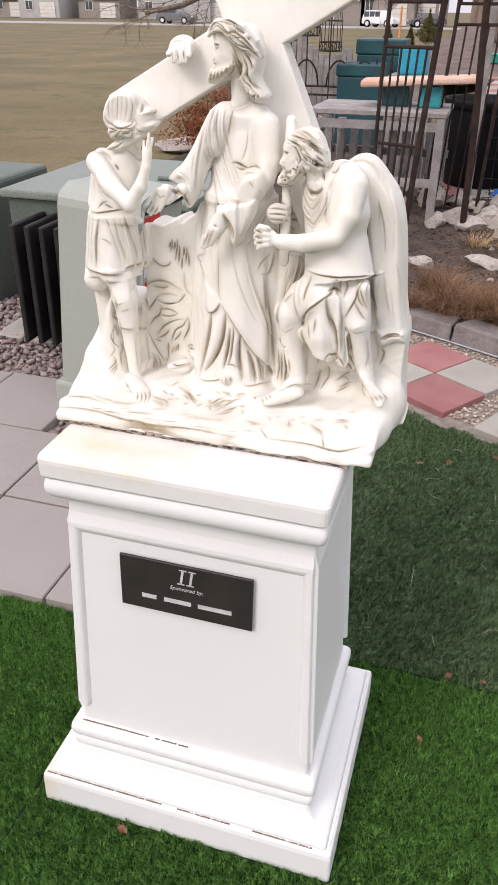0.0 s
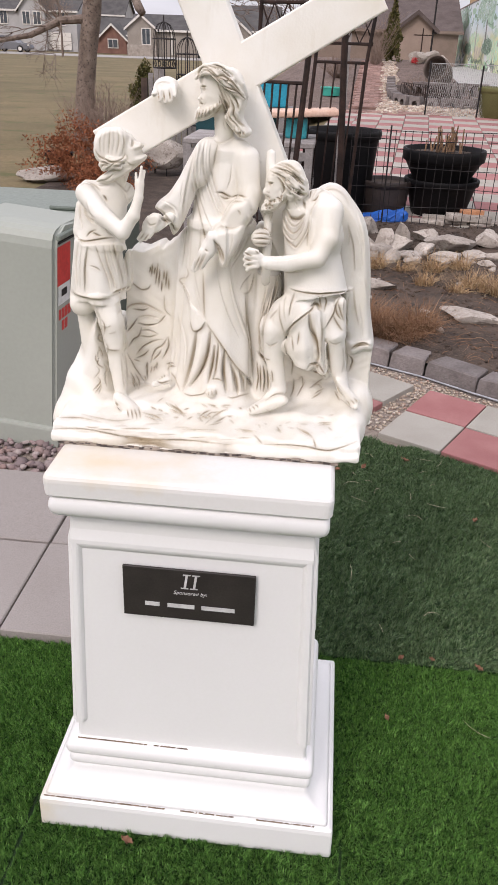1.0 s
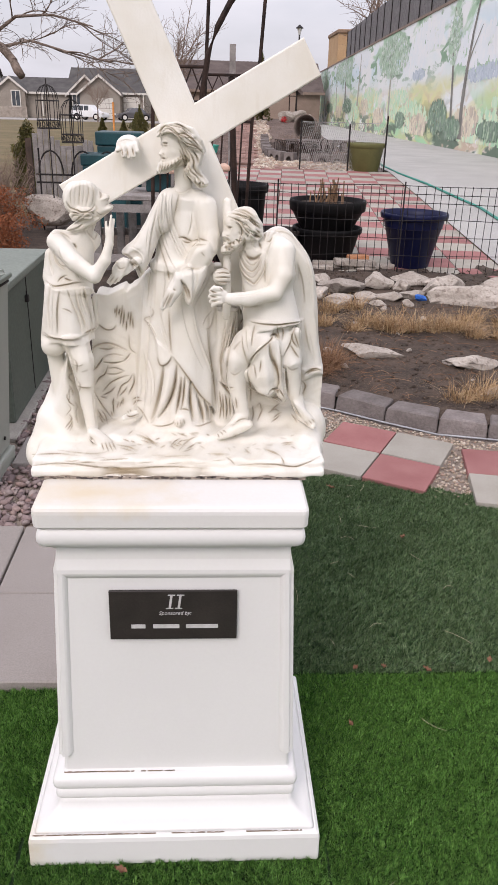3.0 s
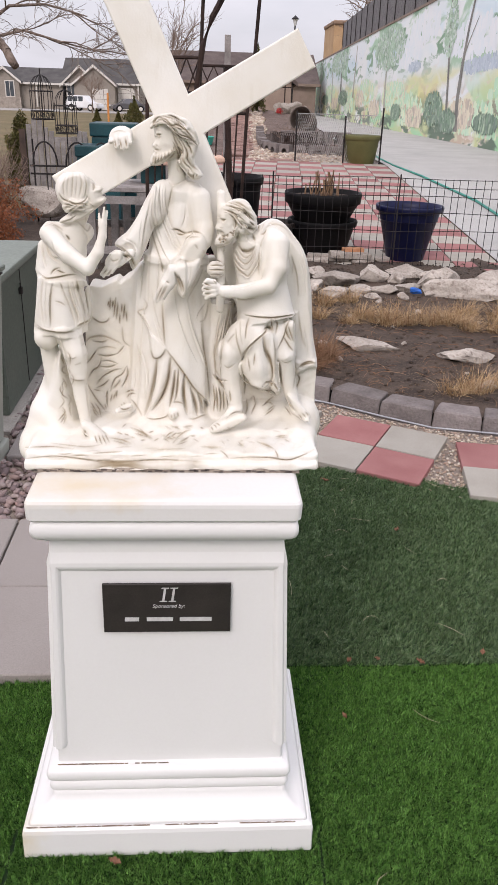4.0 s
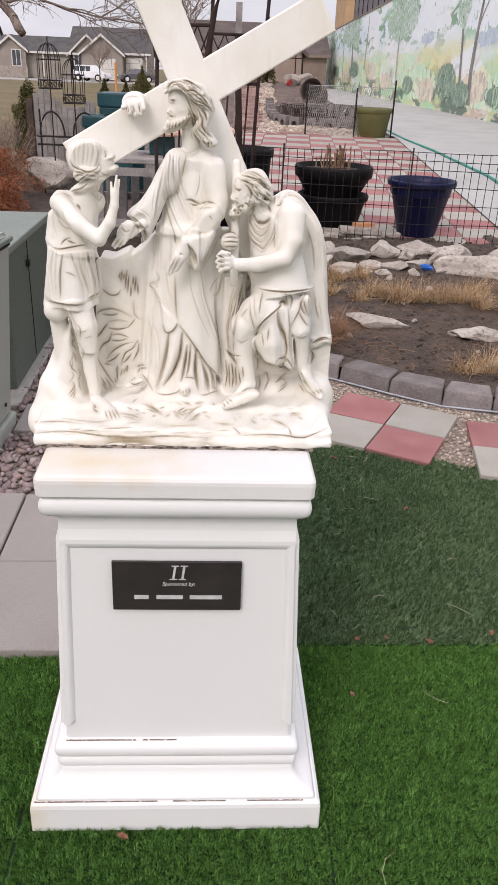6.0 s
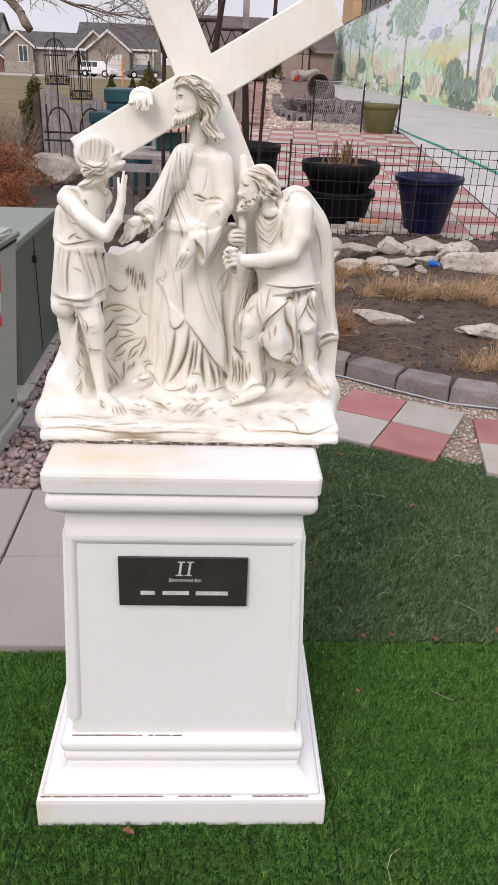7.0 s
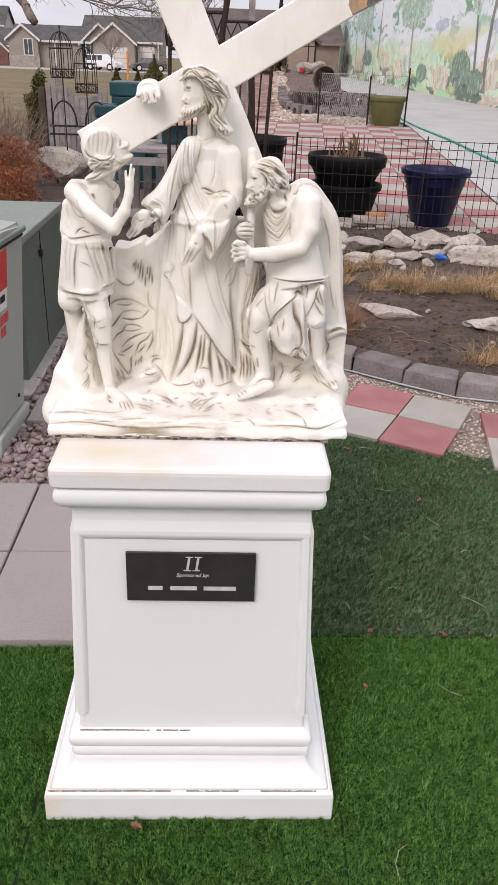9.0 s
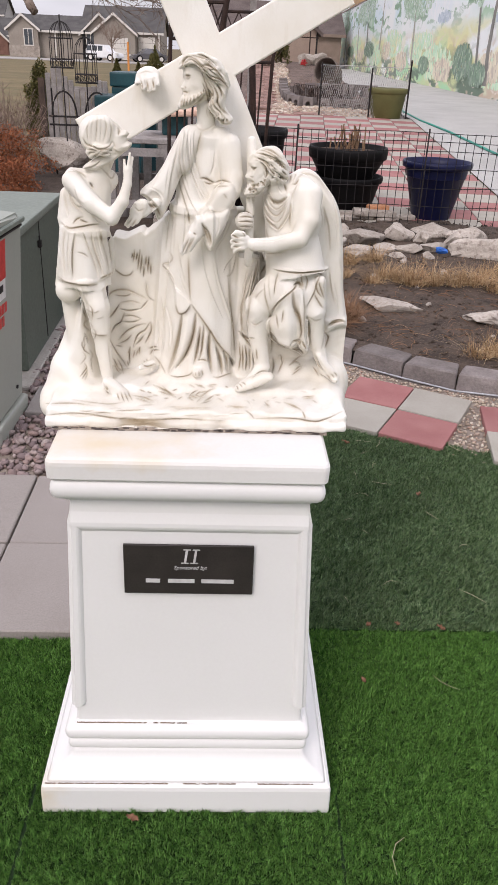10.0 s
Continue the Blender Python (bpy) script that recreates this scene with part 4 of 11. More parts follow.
# youth: neck, head
clay.limb(0.0072, (-0.189, 0.250, 1.343, 0.0222), (-0.169, 0.246, 1.376, 0.0176))
clay.form(0.0036, 0.24, 0.026, 0.0136, (-0.159, 1.449), (-0.146, 1.447), (-0.136, 1.440), (-0.130, 1.433), (-0.120, 1.430), (-0.117, 1.425), (-0.122, 1.420), (-0.119, 1.416), (-0.121, 1.413), (-0.113, 1.411), (-0.114, 1.404), (-0.126, 1.394), (-0.141, 1.384), (-0.158, 1.384), (-0.170, 1.400), (-0.170, 1.433))
clay.egg(0.0036, (-0.185, 0.250, 1.417), (0.0294, 0.0326, 0.0326), 18)
clay.form(0.0024, 0.226, 0.016, 0.0073, (-0.201, 1.427), (-0.194, 1.441), (-0.180, 1.451), (-0.164, 1.455), (-0.150, 1.451), (-0.141, 1.439), (-0.143, 1.421), (-0.150, 1.407), (-0.155, 1.396), (-0.168, 1.392), (-0.187, 1.394), (-0.199, 1.400), (-0.204, 1.414))
clay.limb(0.0018, (-0.193, 0.212, 1.390, 0.0053), (-0.179, 0.206, 1.399, 0.0058), (-0.164, 0.206, 1.396, 0.0053), (-0.153, 0.214, 1.401, 0.0043))
clay.limb(0.0018, (-0.189, 0.212, 1.384, 0.0054), (-0.173, 0.206, 1.391, 0.0053), (-0.159, 0.210, 1.387, 0.0048))
clay.form(0.0024, 0.228, 0.012, 0.0053, (-0.204, 1.364), (-0.186, 1.379), (-0.166, 1.388), (-0.134, 1.391), (-0.145, 1.379), (-0.163, 1.369), (-0.180, 1.362))
# youth: near arm
clay.limb(0.0060, (-0.228, 0.222, 1.338, 0.0185), (-0.190, 0.198, 1.303, 0.0163), (-0.152, 0.182, 1.281, 0.0135))
clay.limb(0.0048, (-0.152, 0.182, 1.281, 0.0135), (-0.131, 0.184, 1.310, 0.0108), (-0.122, 0.190, 1.340, 0.0080))
clay.limb(0.0036, (-0.122, 0.190, 1.340, 0.0080), (-0.120, 0.195, 1.363, 0.0080))
clay.limb(0.0024, (-0.126, 0.193, 1.361, 0.0032), (-0.127, 0.198, 1.381, 0.0026))
clay.limb(0.0024, (-0.120, 0.191, 1.365, 0.0034), (-0.116, 0.197, 1.393, 0.0025))
clay.limb(0.0024, (-0.116, 0.194, 1.363, 0.0032), (-0.112, 0.200, 1.385, 0.0026))
# central figure: robe
clay.cloth(0.0060, (0.020, 0.288, 1.415, 0.0470, 0.0336), (0.014, 0.285, 1.284, 0.0578, 0.0463), 0.015, 5, 1, 0.5)
clay.cloth(0.0220, (0.014, 0.285, 1.287, 0.0590, 0.0463), (0.001, 0.280, 0.936, 0.0792, 0.0654), 0.03, 9, 0.4, 0.8)
clay.limb(0.0096, (-0.008, 0.272, 1.416, 0.0211), (0.047, 0.278, 1.415, 0.0212))
clay.limb(0.0072, (0.069, 0.275, 1.253, 0.0163), (0.075, 0.285, 1.130, 0.0145), (0.081, 0.290, 0.960, 0.0101))
# feet
clay.limb(0.0036, (0.016, 0.240, 0.969, 0.0122), (0.006, 0.210, 0.964, 0.0096))
clay.limb(0.0036, (-0.090, 0.250, 0.968, 0.0085), (-0.113, 0.232, 0.965, 0.0058))
# right arm and sleeve, held out
clay.limb(0.0060, (-0.008, 0.268, 1.417, 0.0210), (-0.030, 0.255, 1.375, 0.0222))
# sleeve of the held out arm, cut as one full trumpet
clay.form(0.006, 0.255, 0.028, 0.017, (-0.0204, 1.4364), (-0.0368, 1.4117), (-0.0492, 1.3883), (-0.0654, 1.3628), (-0.0780, 1.3473), (-0.0930, 1.3356), (-0.1004, 1.3238), (-0.0887, 1.3158), (-0.0774, 1.3009), (-0.0683, 1.2772), (-0.0588, 1.2838), (-0.0470, 1.3052), (-0.0343, 1.3332), (-0.0209, 1.3708), (-0.0110, 1.4075))
clay.limb(0.0048, (-0.077, 0.222, 1.308, 0.0166), (-0.099, 0.210, 1.284, 0.0176), cut=True)
clay.limb(0.0036, (-0.073, 0.225, 1.303, 0.0089), (-0.097, 0.214, 1.285, 0.0088))
# left arm and sleeve, across the body
clay.limb(0.0060, (0.061, 0.266, 1.405, 0.0233), (0.070, 0.250, 1.347, 0.0201), (0.068, 0.240, 1.327, 0.0190))
# wide cuff of the other sleeve
clay.form(0.003, 0.214, 0.022, 0.012, (0.0178, 1.2930), (0.0386, 1.2978), (0.0636, 1.3030), (0.0656, 1.2890), (0.0570, 1.2657), (0.0446, 1.2437), (0.0328, 1.2273), (0.0254, 1.2352), (0.0202, 1.2539), (0.0107, 1.2733))
clay.form(0.004, 0.226, 0.026, 0.014, (0.0364, 1.3352), (0.0522, 1.3466), (0.0706, 1.3457), (0.0781, 1.3260), (0.0735, 1.3068), (0.0573, 1.2934), (0.0351, 1.2892), (0.0179, 1.2817), (0.0093, 1.2885), (0.0224, 1.3089))
# open hand below the cuff
clay.form(0.002, 0.192, 0.007, 0.009, (0.0158, 1.2774), (0.0057, 1.2821), (-0.0051, 1.2704), (-0.0124, 1.2552), (-0.0081, 1.2452), (0.0013, 1.2404), (0.0086, 1.2464), (0.0151, 1.2591))
clay.limb(0.001, (-0.0082, 0.187, 1.2552, 0.0042), (-0.0257, 0.187, 1.2194, 0.003))
clay.limb(0.001, (-0.0050, 0.187, 1.2510, 0.0042), (-0.0214, 0.187, 1.2162, 0.003))
clay.limb(0.001, (-0.0010, 0.187, 1.2490, 0.0042), (-0.0159, 0.187, 1.2193, 0.003))
clay.limb(0.001, (0.0026, 0.187, 1.2491, 0.0042), (-0.0105, 0.187, 1.2263, 0.003))
# open hand held out
clay.form(0.002, 0.212, 0.01, 0.007, (-0.0832, 1.3090), (-0.0986, 1.3141), (-0.1088, 1.3069), (-0.1135, 1.2946), (-0.1082, 1.2818), (-0.0975, 1.2806), (-0.0886, 1.2918))
clay.limb(0.001, (-0.1123, 0.207, 1.2881, 0.0042), (-0.1297, 0.207, 1.2642, 0.003))
clay.limb(0.001, (-0.1082, 0.207, 1.2832, 0.0042), (-0.1256, 0.207, 1.2600, 0.003))
clay.limb(0.001, (-0.1036, 0.207, 1.2805, 0.0042), (-0.1164, 0.207, 1.2631, 0.003))
clay.limb(0.001, (-0.0996, 0.207, 1.2813, 0.0042), (-0.1091, 0.207, 1.2676, 0.003))
clay.limb(0.001, (-0.1080, 0.205, 1.3043, 0.004), (-0.1162, 0.205, 1.2933, 0.0036), (-0.1190, 0.205, 1.2847, 0.003))
# fingers of the near hand, closed round the cloth
clay.limb(0.001, (0.0924, 0.18, 1.2594, 0.0052), (0.0801, 0.18, 1.2616, 0.0052), (0.0727, 0.18, 1.2553, 0.0042))
clay.limb(0.001, (0.0926, 0.18, 1.2509, 0.0052), (0.0782, 0.18, 1.2519, 0.0052), (0.0712, 0.18, 1.2446, 0.0042))
clay.limb(0.001, (0.0928, 0.18, 1.2423, 0.0052), (0.0791, 0.18, 1.2419, 0.0052), (0.0732, 0.18, 1.2349, 0.0042))
clay.limb(0.001, (0.0938, 0.18, 1.2343, 0.0052), (0.0830, 0.18, 1.2323, 0.0052), (0.0770, 0.18, 1.2267, 0.0042))
# feet
clay.form(0.003, 0.176, 0.014, 0.01, (-0.1876, 0.9511), (-0.1734, 0.9540), (-0.1543, 0.9424), (-0.1362, 0.9230), (-0.1257, 0.9058), (-0.1307, 0.8995), (-0.1506, 0.9000), (-0.1673, 0.9163), (-0.1825, 0.9289))
clay.form(0.003, 0.186, 0.013, 0.01, (0.1605, 0.9735), (0.1407, 0.9731), (0.1134, 0.9597), (0.0900, 0.9459), (0.0855, 0.9345), (0.0959, 0.9304), (0.1221, 0.9383), (0.1475, 0.9497), (0.1657, 0.9621))
clay.form(0.006, 0.229, 0.011, 0.011, (0.2500, 1.0150), (0.2600, 1.0170), (0.2818, 0.9952), (0.2992, 0.9765), (0.3008, 0.9667), (0.2844, 0.9620), (0.2660, 0.9860))
# neck, head
clay.limb(0.0060, (0.019, 0.275, 1.431, 0.0177), (0.017, 0.270, 1.471, 0.0164))
clay.form(0.0036, 0.266, 0.027, 0.0153, (-0.022, 1.537), (-0.020, 1.529), (-0.021, 1.522), (-0.018, 1.517), (-0.021, 1.510), (-0.025, 1.504), (-0.021, 1.500), (-0.023, 1.497), (-0.021, 1.493), (-0.026, 1.488), (-0.030, 1.473), (-0.021, 1.469), (-0.008, 1.472), (0.005, 1.479), (0.021, 1.486), (0.038, 1.496), (0.048, 1.525), (0.031, 1.550), (0.005, 1.558), (-0.013, 1.552))
clay.egg(0.0036, (0.025, 0.274, 1.520), (0.0281, 0.0302, 0.0324), -10)
clay.form(0.0024, 0.262, 0.031, 0.0082, (0.011, 1.534), (0.025, 1.543), (0.046, 1.539), (0.058, 1.520), (0.059, 1.501), (0.053, 1.481), (0.061, 1.467), (0.069, 1.456), (0.061, 1.447), (0.048, 1.447), (0.038, 1.457), (0.029, 1.467), (0.023, 1.478), (0.029, 1.492), (0.025, 1.508), (0.017, 1.521))
# beard and hair of the central head
clay.form(0.002, 0.252, 0.022, 0.008, (-0.0213, 1.4916), (-0.0258, 1.4831), (-0.0276, 1.4749), (-0.0252, 1.4696), (-0.0168, 1.4721), (-0.0056, 1.4762), (0.0062, 1.4841), (0.0183, 1.4957), (0.0169, 1.5021), (0.0062, 1.4978), (-0.0072, 1.4930), (-0.0146, 1.4903))
clay.limb(0.0007, (-0.027, 0.248, 1.541, 0.0038), (-0.013, 0.238, 1.553, 0.0042), (0.010, 0.232, 1.556, 0.0044), (0.035, 0.230, 1.547, 0.0044), (0.052, 0.236, 1.528, 0.0042), (0.059, 0.250, 1.508, 0.0041))
clay.limb(0.0007, (-0.028, 0.246, 1.534, 0.0034), (-0.015, 0.236, 1.543, 0.0040), (0.002, 0.226, 1.544, 0.0042), (0.018, 0.222, 1.532, 0.0044), (0.037, 0.224, 1.518, 0.0044), (0.057, 0.238, 1.506, 0.0040))
clay.limb(0.0007, (-0.020, 0.244, 1.550, 0.0034), (-0.002, 0.230, 1.548, 0.0040), (0.016, 0.225, 1.544, 0.0042), (0.035, 0.222, 1.532, 0.0042), (0.054, 0.234, 1.512, 0.0038))
clay.limb(0.0007, (-0.001, 0.238, 1.555, 0.0033), (0.012, 0.224, 1.541, 0.0037), (0.033, 0.225, 1.534, 0.0038), (0.047, 0.236, 1.536, 0.0034))
clay.limb(0.0012, (0.018, 0.242, 1.550, 0.0025), (0.026, 0.246, 1.556, 0.0013))
clay.limb(0.0012, (0.047, 0.245, 1.528, 0.0025), (0.057, 0.250, 1.531, 0.0013))
clay.limb(0.0012, (-0.009, 0.240, 1.546, 0.0021), (-0.013, 0.238, 1.539, 0.0013))
# hand over the cross arm
clay.egg(0.0036, (-0.089, 0.288, 1.516), (0.0228, 0.0174, 0.0174), 10)
clay.limb(0.0036, (-0.105, 0.286, 1.512, 0.0060), (-0.108, 0.272, 1.505, 0.0049))
clay.limb(0.0024, (-0.098, 0.274, 1.513, 0.0047), (-0.096, 0.266, 1.496, 0.0041))
clay.limb(0.0024, (-0.088, 0.270, 1.513, 0.0047), (-0.085, 0.263, 1.494, 0.0041))
clay.limb(0.0024, (-0.080, 0.270, 1.515, 0.0047), (-0.076, 0.263, 1.496, 0.0041))
clay.limb(0.0024, (-0.072, 0.274, 1.518, 0.0043), (-0.069, 0.268, 1.504, 0.0038))
# bearded man: cloak behind
clay.form(0.0048, 0.338, 0.05, 0.0130, (0.172, 1.353), (0.182, 1.369), (0.201, 1.378), (0.223, 1.372), (0.244, 1.350), (0.265, 1.322), (0.278, 1.283), (0.287, 1.221), (0.293, 1.158), (0.305, 1.095), (0.287, 1.089), (0.266, 1.078), (0.252, 1.090), (0.241, 1.157), (0.226, 1.226), (0.211, 1.304))
# torso
clay.cloth(0.0060, (0.176, 0.265, 1.325, 0.0432, 0.0409), (0.202, 0.250, 1.171, 0.0598, 0.0540), 0.012, 5, 0, 0)
clay.limb(0.0096, (0.195, 0.258, 1.320, 0.0408), (0.203, 0.252, 1.277, 0.0434))
# thighs, knees, shins
clay.limb(0.0072, (0.196, 0.240, 1.147, 0.0364), (0.153, 0.222, 1.135, 0.0326), (0.128, 0.215, 1.110, 0.0256))
clay.limb(0.0048, (0.128, 0.215, 1.110, 0.0256), (0.130, 0.228, 1.049, 0.0191), (0.143, 0.226, 0.979, 0.0145))
clay.limb(0.0048, (0.143, 0.224, 0.976, 0.0145), (0.117, 0.200, 0.957, 0.0096))
clay.limb(0.0036, (0.117, 0.200, 0.957, 0.0084), (0.090, 0.178, 0.947, 0.0053))
clay.limb(0.0072, (0.221, 0.250, 1.145, 0.0366), (0.242, 0.232, 1.099, 0.0237))
clay.limb(0.0048, (0.242, 0.232, 1.099, 0.0225), (0.254, 0.246, 1.031, 0.0170), (0.275, 0.242, 0.970, 0.0111))
clay.limb(0.0036, (0.275, 0.242, 0.968, 0.0111), (0.298, 0.220, 0.953, 0.0061))
# hanging cloth of the kilt
clay.limb(0.0060, (0.186, 0.222, 1.138, 0.0256), (0.183, 0.220, 1.077, 0.0260), (0.192, 0.220, 1.047, 0.0190))
clay.limb(0.0048, (0.211, 0.215, 1.140, 0.0104), (0.218, 0.212, 1.080, 0.0106), (0.228, 0.214, 1.032, 0.0083))
clay.limb(0.0048, (0.249, 0.225, 1.162, 0.0104), (0.257, 0.232, 1.099, 0.0083))
# staff and grip
clay.limb(0.0024, (0.105, 0.264, 1.415, 0.0083), (0.106, 0.250, 1.348, 0.0084), (0.106, 0.240, 1.191, 0.0087))
clay.egg(0.0036, (0.095, 0.228, 1.274), (0.0180, 0.0146, 0.0169), 0)
# near arm
clay.limb(0.0060, (0.217, 0.235, 1.324, 0.0262), (0.216, 0.212, 1.282, 0.0205), (0.201, 0.197, 1.250, 0.0160))
clay.limb(0.0048, (0.201, 0.197, 1.250, 0.0160), (0.151, 0.187, 1.240, 0.0138), (0.113, 0.186, 1.239, 0.0122))
clay.egg(0.0036, (0.094, 0.186, 1.245), (0.0144, 0.0088, 0.0132), -20)
# head
clay.limb(0.0060, (0.163, 0.250, 1.325, 0.0203), (0.148, 0.246, 1.352, 0.0190))
clay.form(0.0036, 0.242, 0.026, 0.0128, (0.108, 1.401), (0.125, 1.412), (0.144, 1.414), (0.157, 1.407), (0.166, 1.390), (0.173, 1.376), (0.173, 1.361), (0.161, 1.349), (0.144, 1.348), (0.135, 1.346), (0.127, 1.335), (0.114, 1.327), (0.099, 1.324), (0.091, 1.331), (0.095, 1.341), (0.101, 1.347), (0.098, 1.354), (0.093, 1.360), (0.098, 1.370), (0.100, 1.379), (0.099, 1.387))
clay.egg(0.0036, (0.141, 0.250, 1.379), (0.0277, 0.0288, 0.0266), -20)
clay.limb(0.0014, (0.109, 0.234, 1.392, 0.0039), (0.128, 0.222, 1.398, 0.0046), (0.147, 0.214, 1.392, 0.0050), (0.166, 0.220, 1.379, 0.0044))
clay.limb(0.0014, (0.118, 0.236, 1.399, 0.0039), (0.139, 0.226, 1.404, 0.0043), (0.159, 0.224, 1.395, 0.0043), (0.172, 0.230, 1.376, 0.0040))
clay.limb(0.0014, (0.126, 0.220, 1.387, 0.0037), (0.141, 0.211, 1.384, 0.0043), (0.157, 0.212, 1.372, 0.0048), (0.171, 0.224, 1.360, 0.0040))
clay.limb(0.0014, (0.133, 0.216, 1.379, 0.0037), (0.141, 0.210, 1.368, 0.0041), (0.153, 0.212, 1.359, 0.0041), (0.164, 0.220, 1.349, 0.0035))
clay.limb(0.0014, (0.135, 0.216, 1.373, 0.0033), (0.145, 0.209, 1.376, 0.0037), (0.161, 0.214, 1.365, 0.0037))
clay.limb(0.0014, (0.105, 0.228, 1.342, 0.0033), (0.099, 0.226, 1.332, 0.0035), (0.095, 0.230, 1.323, 0.0027))
clay.limb(0.0014, (0.114, 0.222, 1.346, 0.0033), (0.108, 0.219, 1.333, 0.0037), (0.101, 0.224, 1.322, 0.0027))
clay.limb(0.0014, (0.123, 0.219, 1.351, 0.0033), (0.118, 0.216, 1.338, 0.0037), (0.110, 0.220, 1.326, 0.0029))
clay.limb(0.0014, (0.131, 0.217, 1.358, 0.0033), (0.129, 0.214, 1.345, 0.0035), (0.121, 0.218, 1.332, 0.0029))
# drapery filling the back, between the central figure and the bearded man
clay.cloth(0.0048, (0.103, 0.300, 1.191, 0.0288, 0.0264), (0.105, 0.295, 0.934, 0.0343, 0.0331), 0.06, 7, 0.3, 0.5)
# layers of cloth
clay.layer(0.0040, 0.0016, (-0.247, 1.260), (-0.231, 1.250), (-0.196, 1.253), (-0.159, 1.252), (-0.154, 1.215), (-0.155, 1.177), (-0.170, 1.163), (-0.185, 1.155), (-0.204, 1.149), (-0.225, 1.146), (-0.245, 1.150), (-0.264, 1.162), (-0.256, 1.208))
clay.layer(0.0025, 0.0017, (-0.231, 1.151), (-0.184, 1.153), (-0.173, 1.104), (-0.170, 1.068), (-0.173, 1.046), (-0.188, 1.043), (-0.202, 1.048), (-0.204, 1.080), (-0.209, 1.110))
clay.layer(0.0045, 0.003, (0.0028, 1.2961), (0.0350, 1.2970), (0.0375, 1.2326), (0.0454, 1.1771), (0.0611, 1.1277), (0.0792, 1.0769), (0.0827, 1.0406), (0.0857, 0.9930), (0.0728, 1.0107), (0.0530, 1.0317), (0.0295, 1.0677), (0.0104, 1.0951), (-0.0048, 1.1164), (-0.0072, 1.1795), (-0.0100, 1.2240), (-0.0117, 1.2422), (0.0010, 1.2677))
clay.layer(0.0042, 0.003, (-0.0591, 1.1924), (-0.0472, 1.1785), (-0.0389, 1.1617), (-0.0338, 1.1455), (-0.0197, 1.1327), (-0.0063, 1.1164), (-0.0162, 1.1004), (-0.0294, 1.0970), (-0.0357, 1.1156), (-0.0390, 1.1476), (-0.0491, 1.1728), (-0.0591, 1.1895))
clay.layer(0.005, 0.003, (0.1950, 1.1496), (0.2121, 1.1539), (0.2183, 1.1277), (0.2187, 1.0842), (0.2271, 1.0480), (0.2325, 1.0242), (0.2233, 1.0149), (0.2150, 1.0222), (0.2019, 1.0268), (0.1891, 1.0323), (0.1732, 1.0385), (0.1555, 1.0520), (0.1467, 1.0777), (0.1550, 1.0986), (0.1695, 1.1304))
clay.layer(0.0022, 0.005, (0.1495, 1.1918), (0.1998, 1.1841), (0.1970, 1.1551), (0.1725, 1.1312), (0.1545, 1.1104), (0.1485, 1.0905), (0.1412, 1.1101), (0.1211, 1.1408), (0.1353, 1.1650))
clay.layer(0.0018, 0.005, (0.2463, 1.1875), (0.2608, 1.1939), (0.2621, 1.1521), (0.2592, 1.1138), (0.2360, 1.1468), (0.2236, 1.1153), (0.2190, 1.1394), (0.2317, 1.1659))
clay.layer(0.003, 0.003, (0.1368, 1.3363), (0.1271, 1.3292), (0.1197, 1.3175), (0.1323, 1.2873), (0.1542, 1.2676), (0.1629, 1.2685), (0.1795, 1.2975), (0.1819, 1.3203), (0.1735, 1.3305), (0.1635, 1.3152), (0.1500, 1.3135))
# youth: hair bound in a cloth, face
clay.stroke(0.0022, 0.0016, (-0.1852, 1.4467), (-0.1909, 1.4296), (-0.1902, 1.4080))
clay.stroke(0.0026, 0.0016, (-0.1717, 1.4522), (-0.1739, 1.4302), (-0.1774, 1.4058))
clay.stroke(0.0028, 0.0016, (-0.1599, 1.4519), (-0.1568, 1.4339), (-0.1628, 1.4089))
clay.stroke(0.003, 0.0016, (-0.1506, 1.4478), (-0.1474, 1.4310), (-0.1517, 1.4115))
clay.stroke(0.0018, 0.0016, (-0.1786, 1.4495), (-0.1831, 1.4299), (-0.1842, 1.4056))
clay.stroke(0.0018, 0.0016, (-0.1659, 1.4524), (-0.1657, 1.4320), (-0.1705, 1.4060))
clay.stroke(0.0085, 0.0018, (-0.2000, 1.4155), (-0.1932, 1.4047), (-0.1824, 1.4018), (-0.1731, 1.3968), (-0.1620, 1.3991), (-0.1521, 1.4040), (-0.1470, 1.4113))
clay.stroke(0.0055, 0.0015, (-0.1937, 1.3962), (-0.1851, 1.3958), (-0.1750, 1.3935))
clay.stroke(0.005, 0.0014, (-0.1735, 1.3889), (-0.1656, 1.3957), (-0.1559, 1.3973), (-0.1491, 1.3949))
clay.stroke(0.0045, 0.0014, (-0.1864, 1.3743), (-0.1788, 1.3861), (-0.1700, 1.3897))
clay.stroke(0.004, 0.0012, (-0.1674, 1.3871), (-0.1597, 1.3906), (-0.1521, 1.3895))
clay.stroke(0.004, 0.0013, (-0.1909, 1.3858), (-0.1872, 1.3908), (-0.1786, 1.3901))
clay.stroke(-0.002, 0.0024, (-0.1716, 1.3929), (-0.1612, 1.3949), (-0.1513, 1.3929))
clay.stroke(-0.0018, 0.0024, (-0.1917, 1.4005), (-0.1816, 1.3985), (-0.1732, 1.3942))
clay.stroke(0.0075, 0.0017, (-0.1356, 1.4355), (-0.1338, 1.4298), (-0.1355, 1.4233))
clay.stroke(-0.0012, 0.0016, (-0.1377, 1.4341), (-0.1366, 1.4284))
clay.stroke(0.002, 0.001, (-0.1220, 1.4282), (-0.1177, 1.4251))
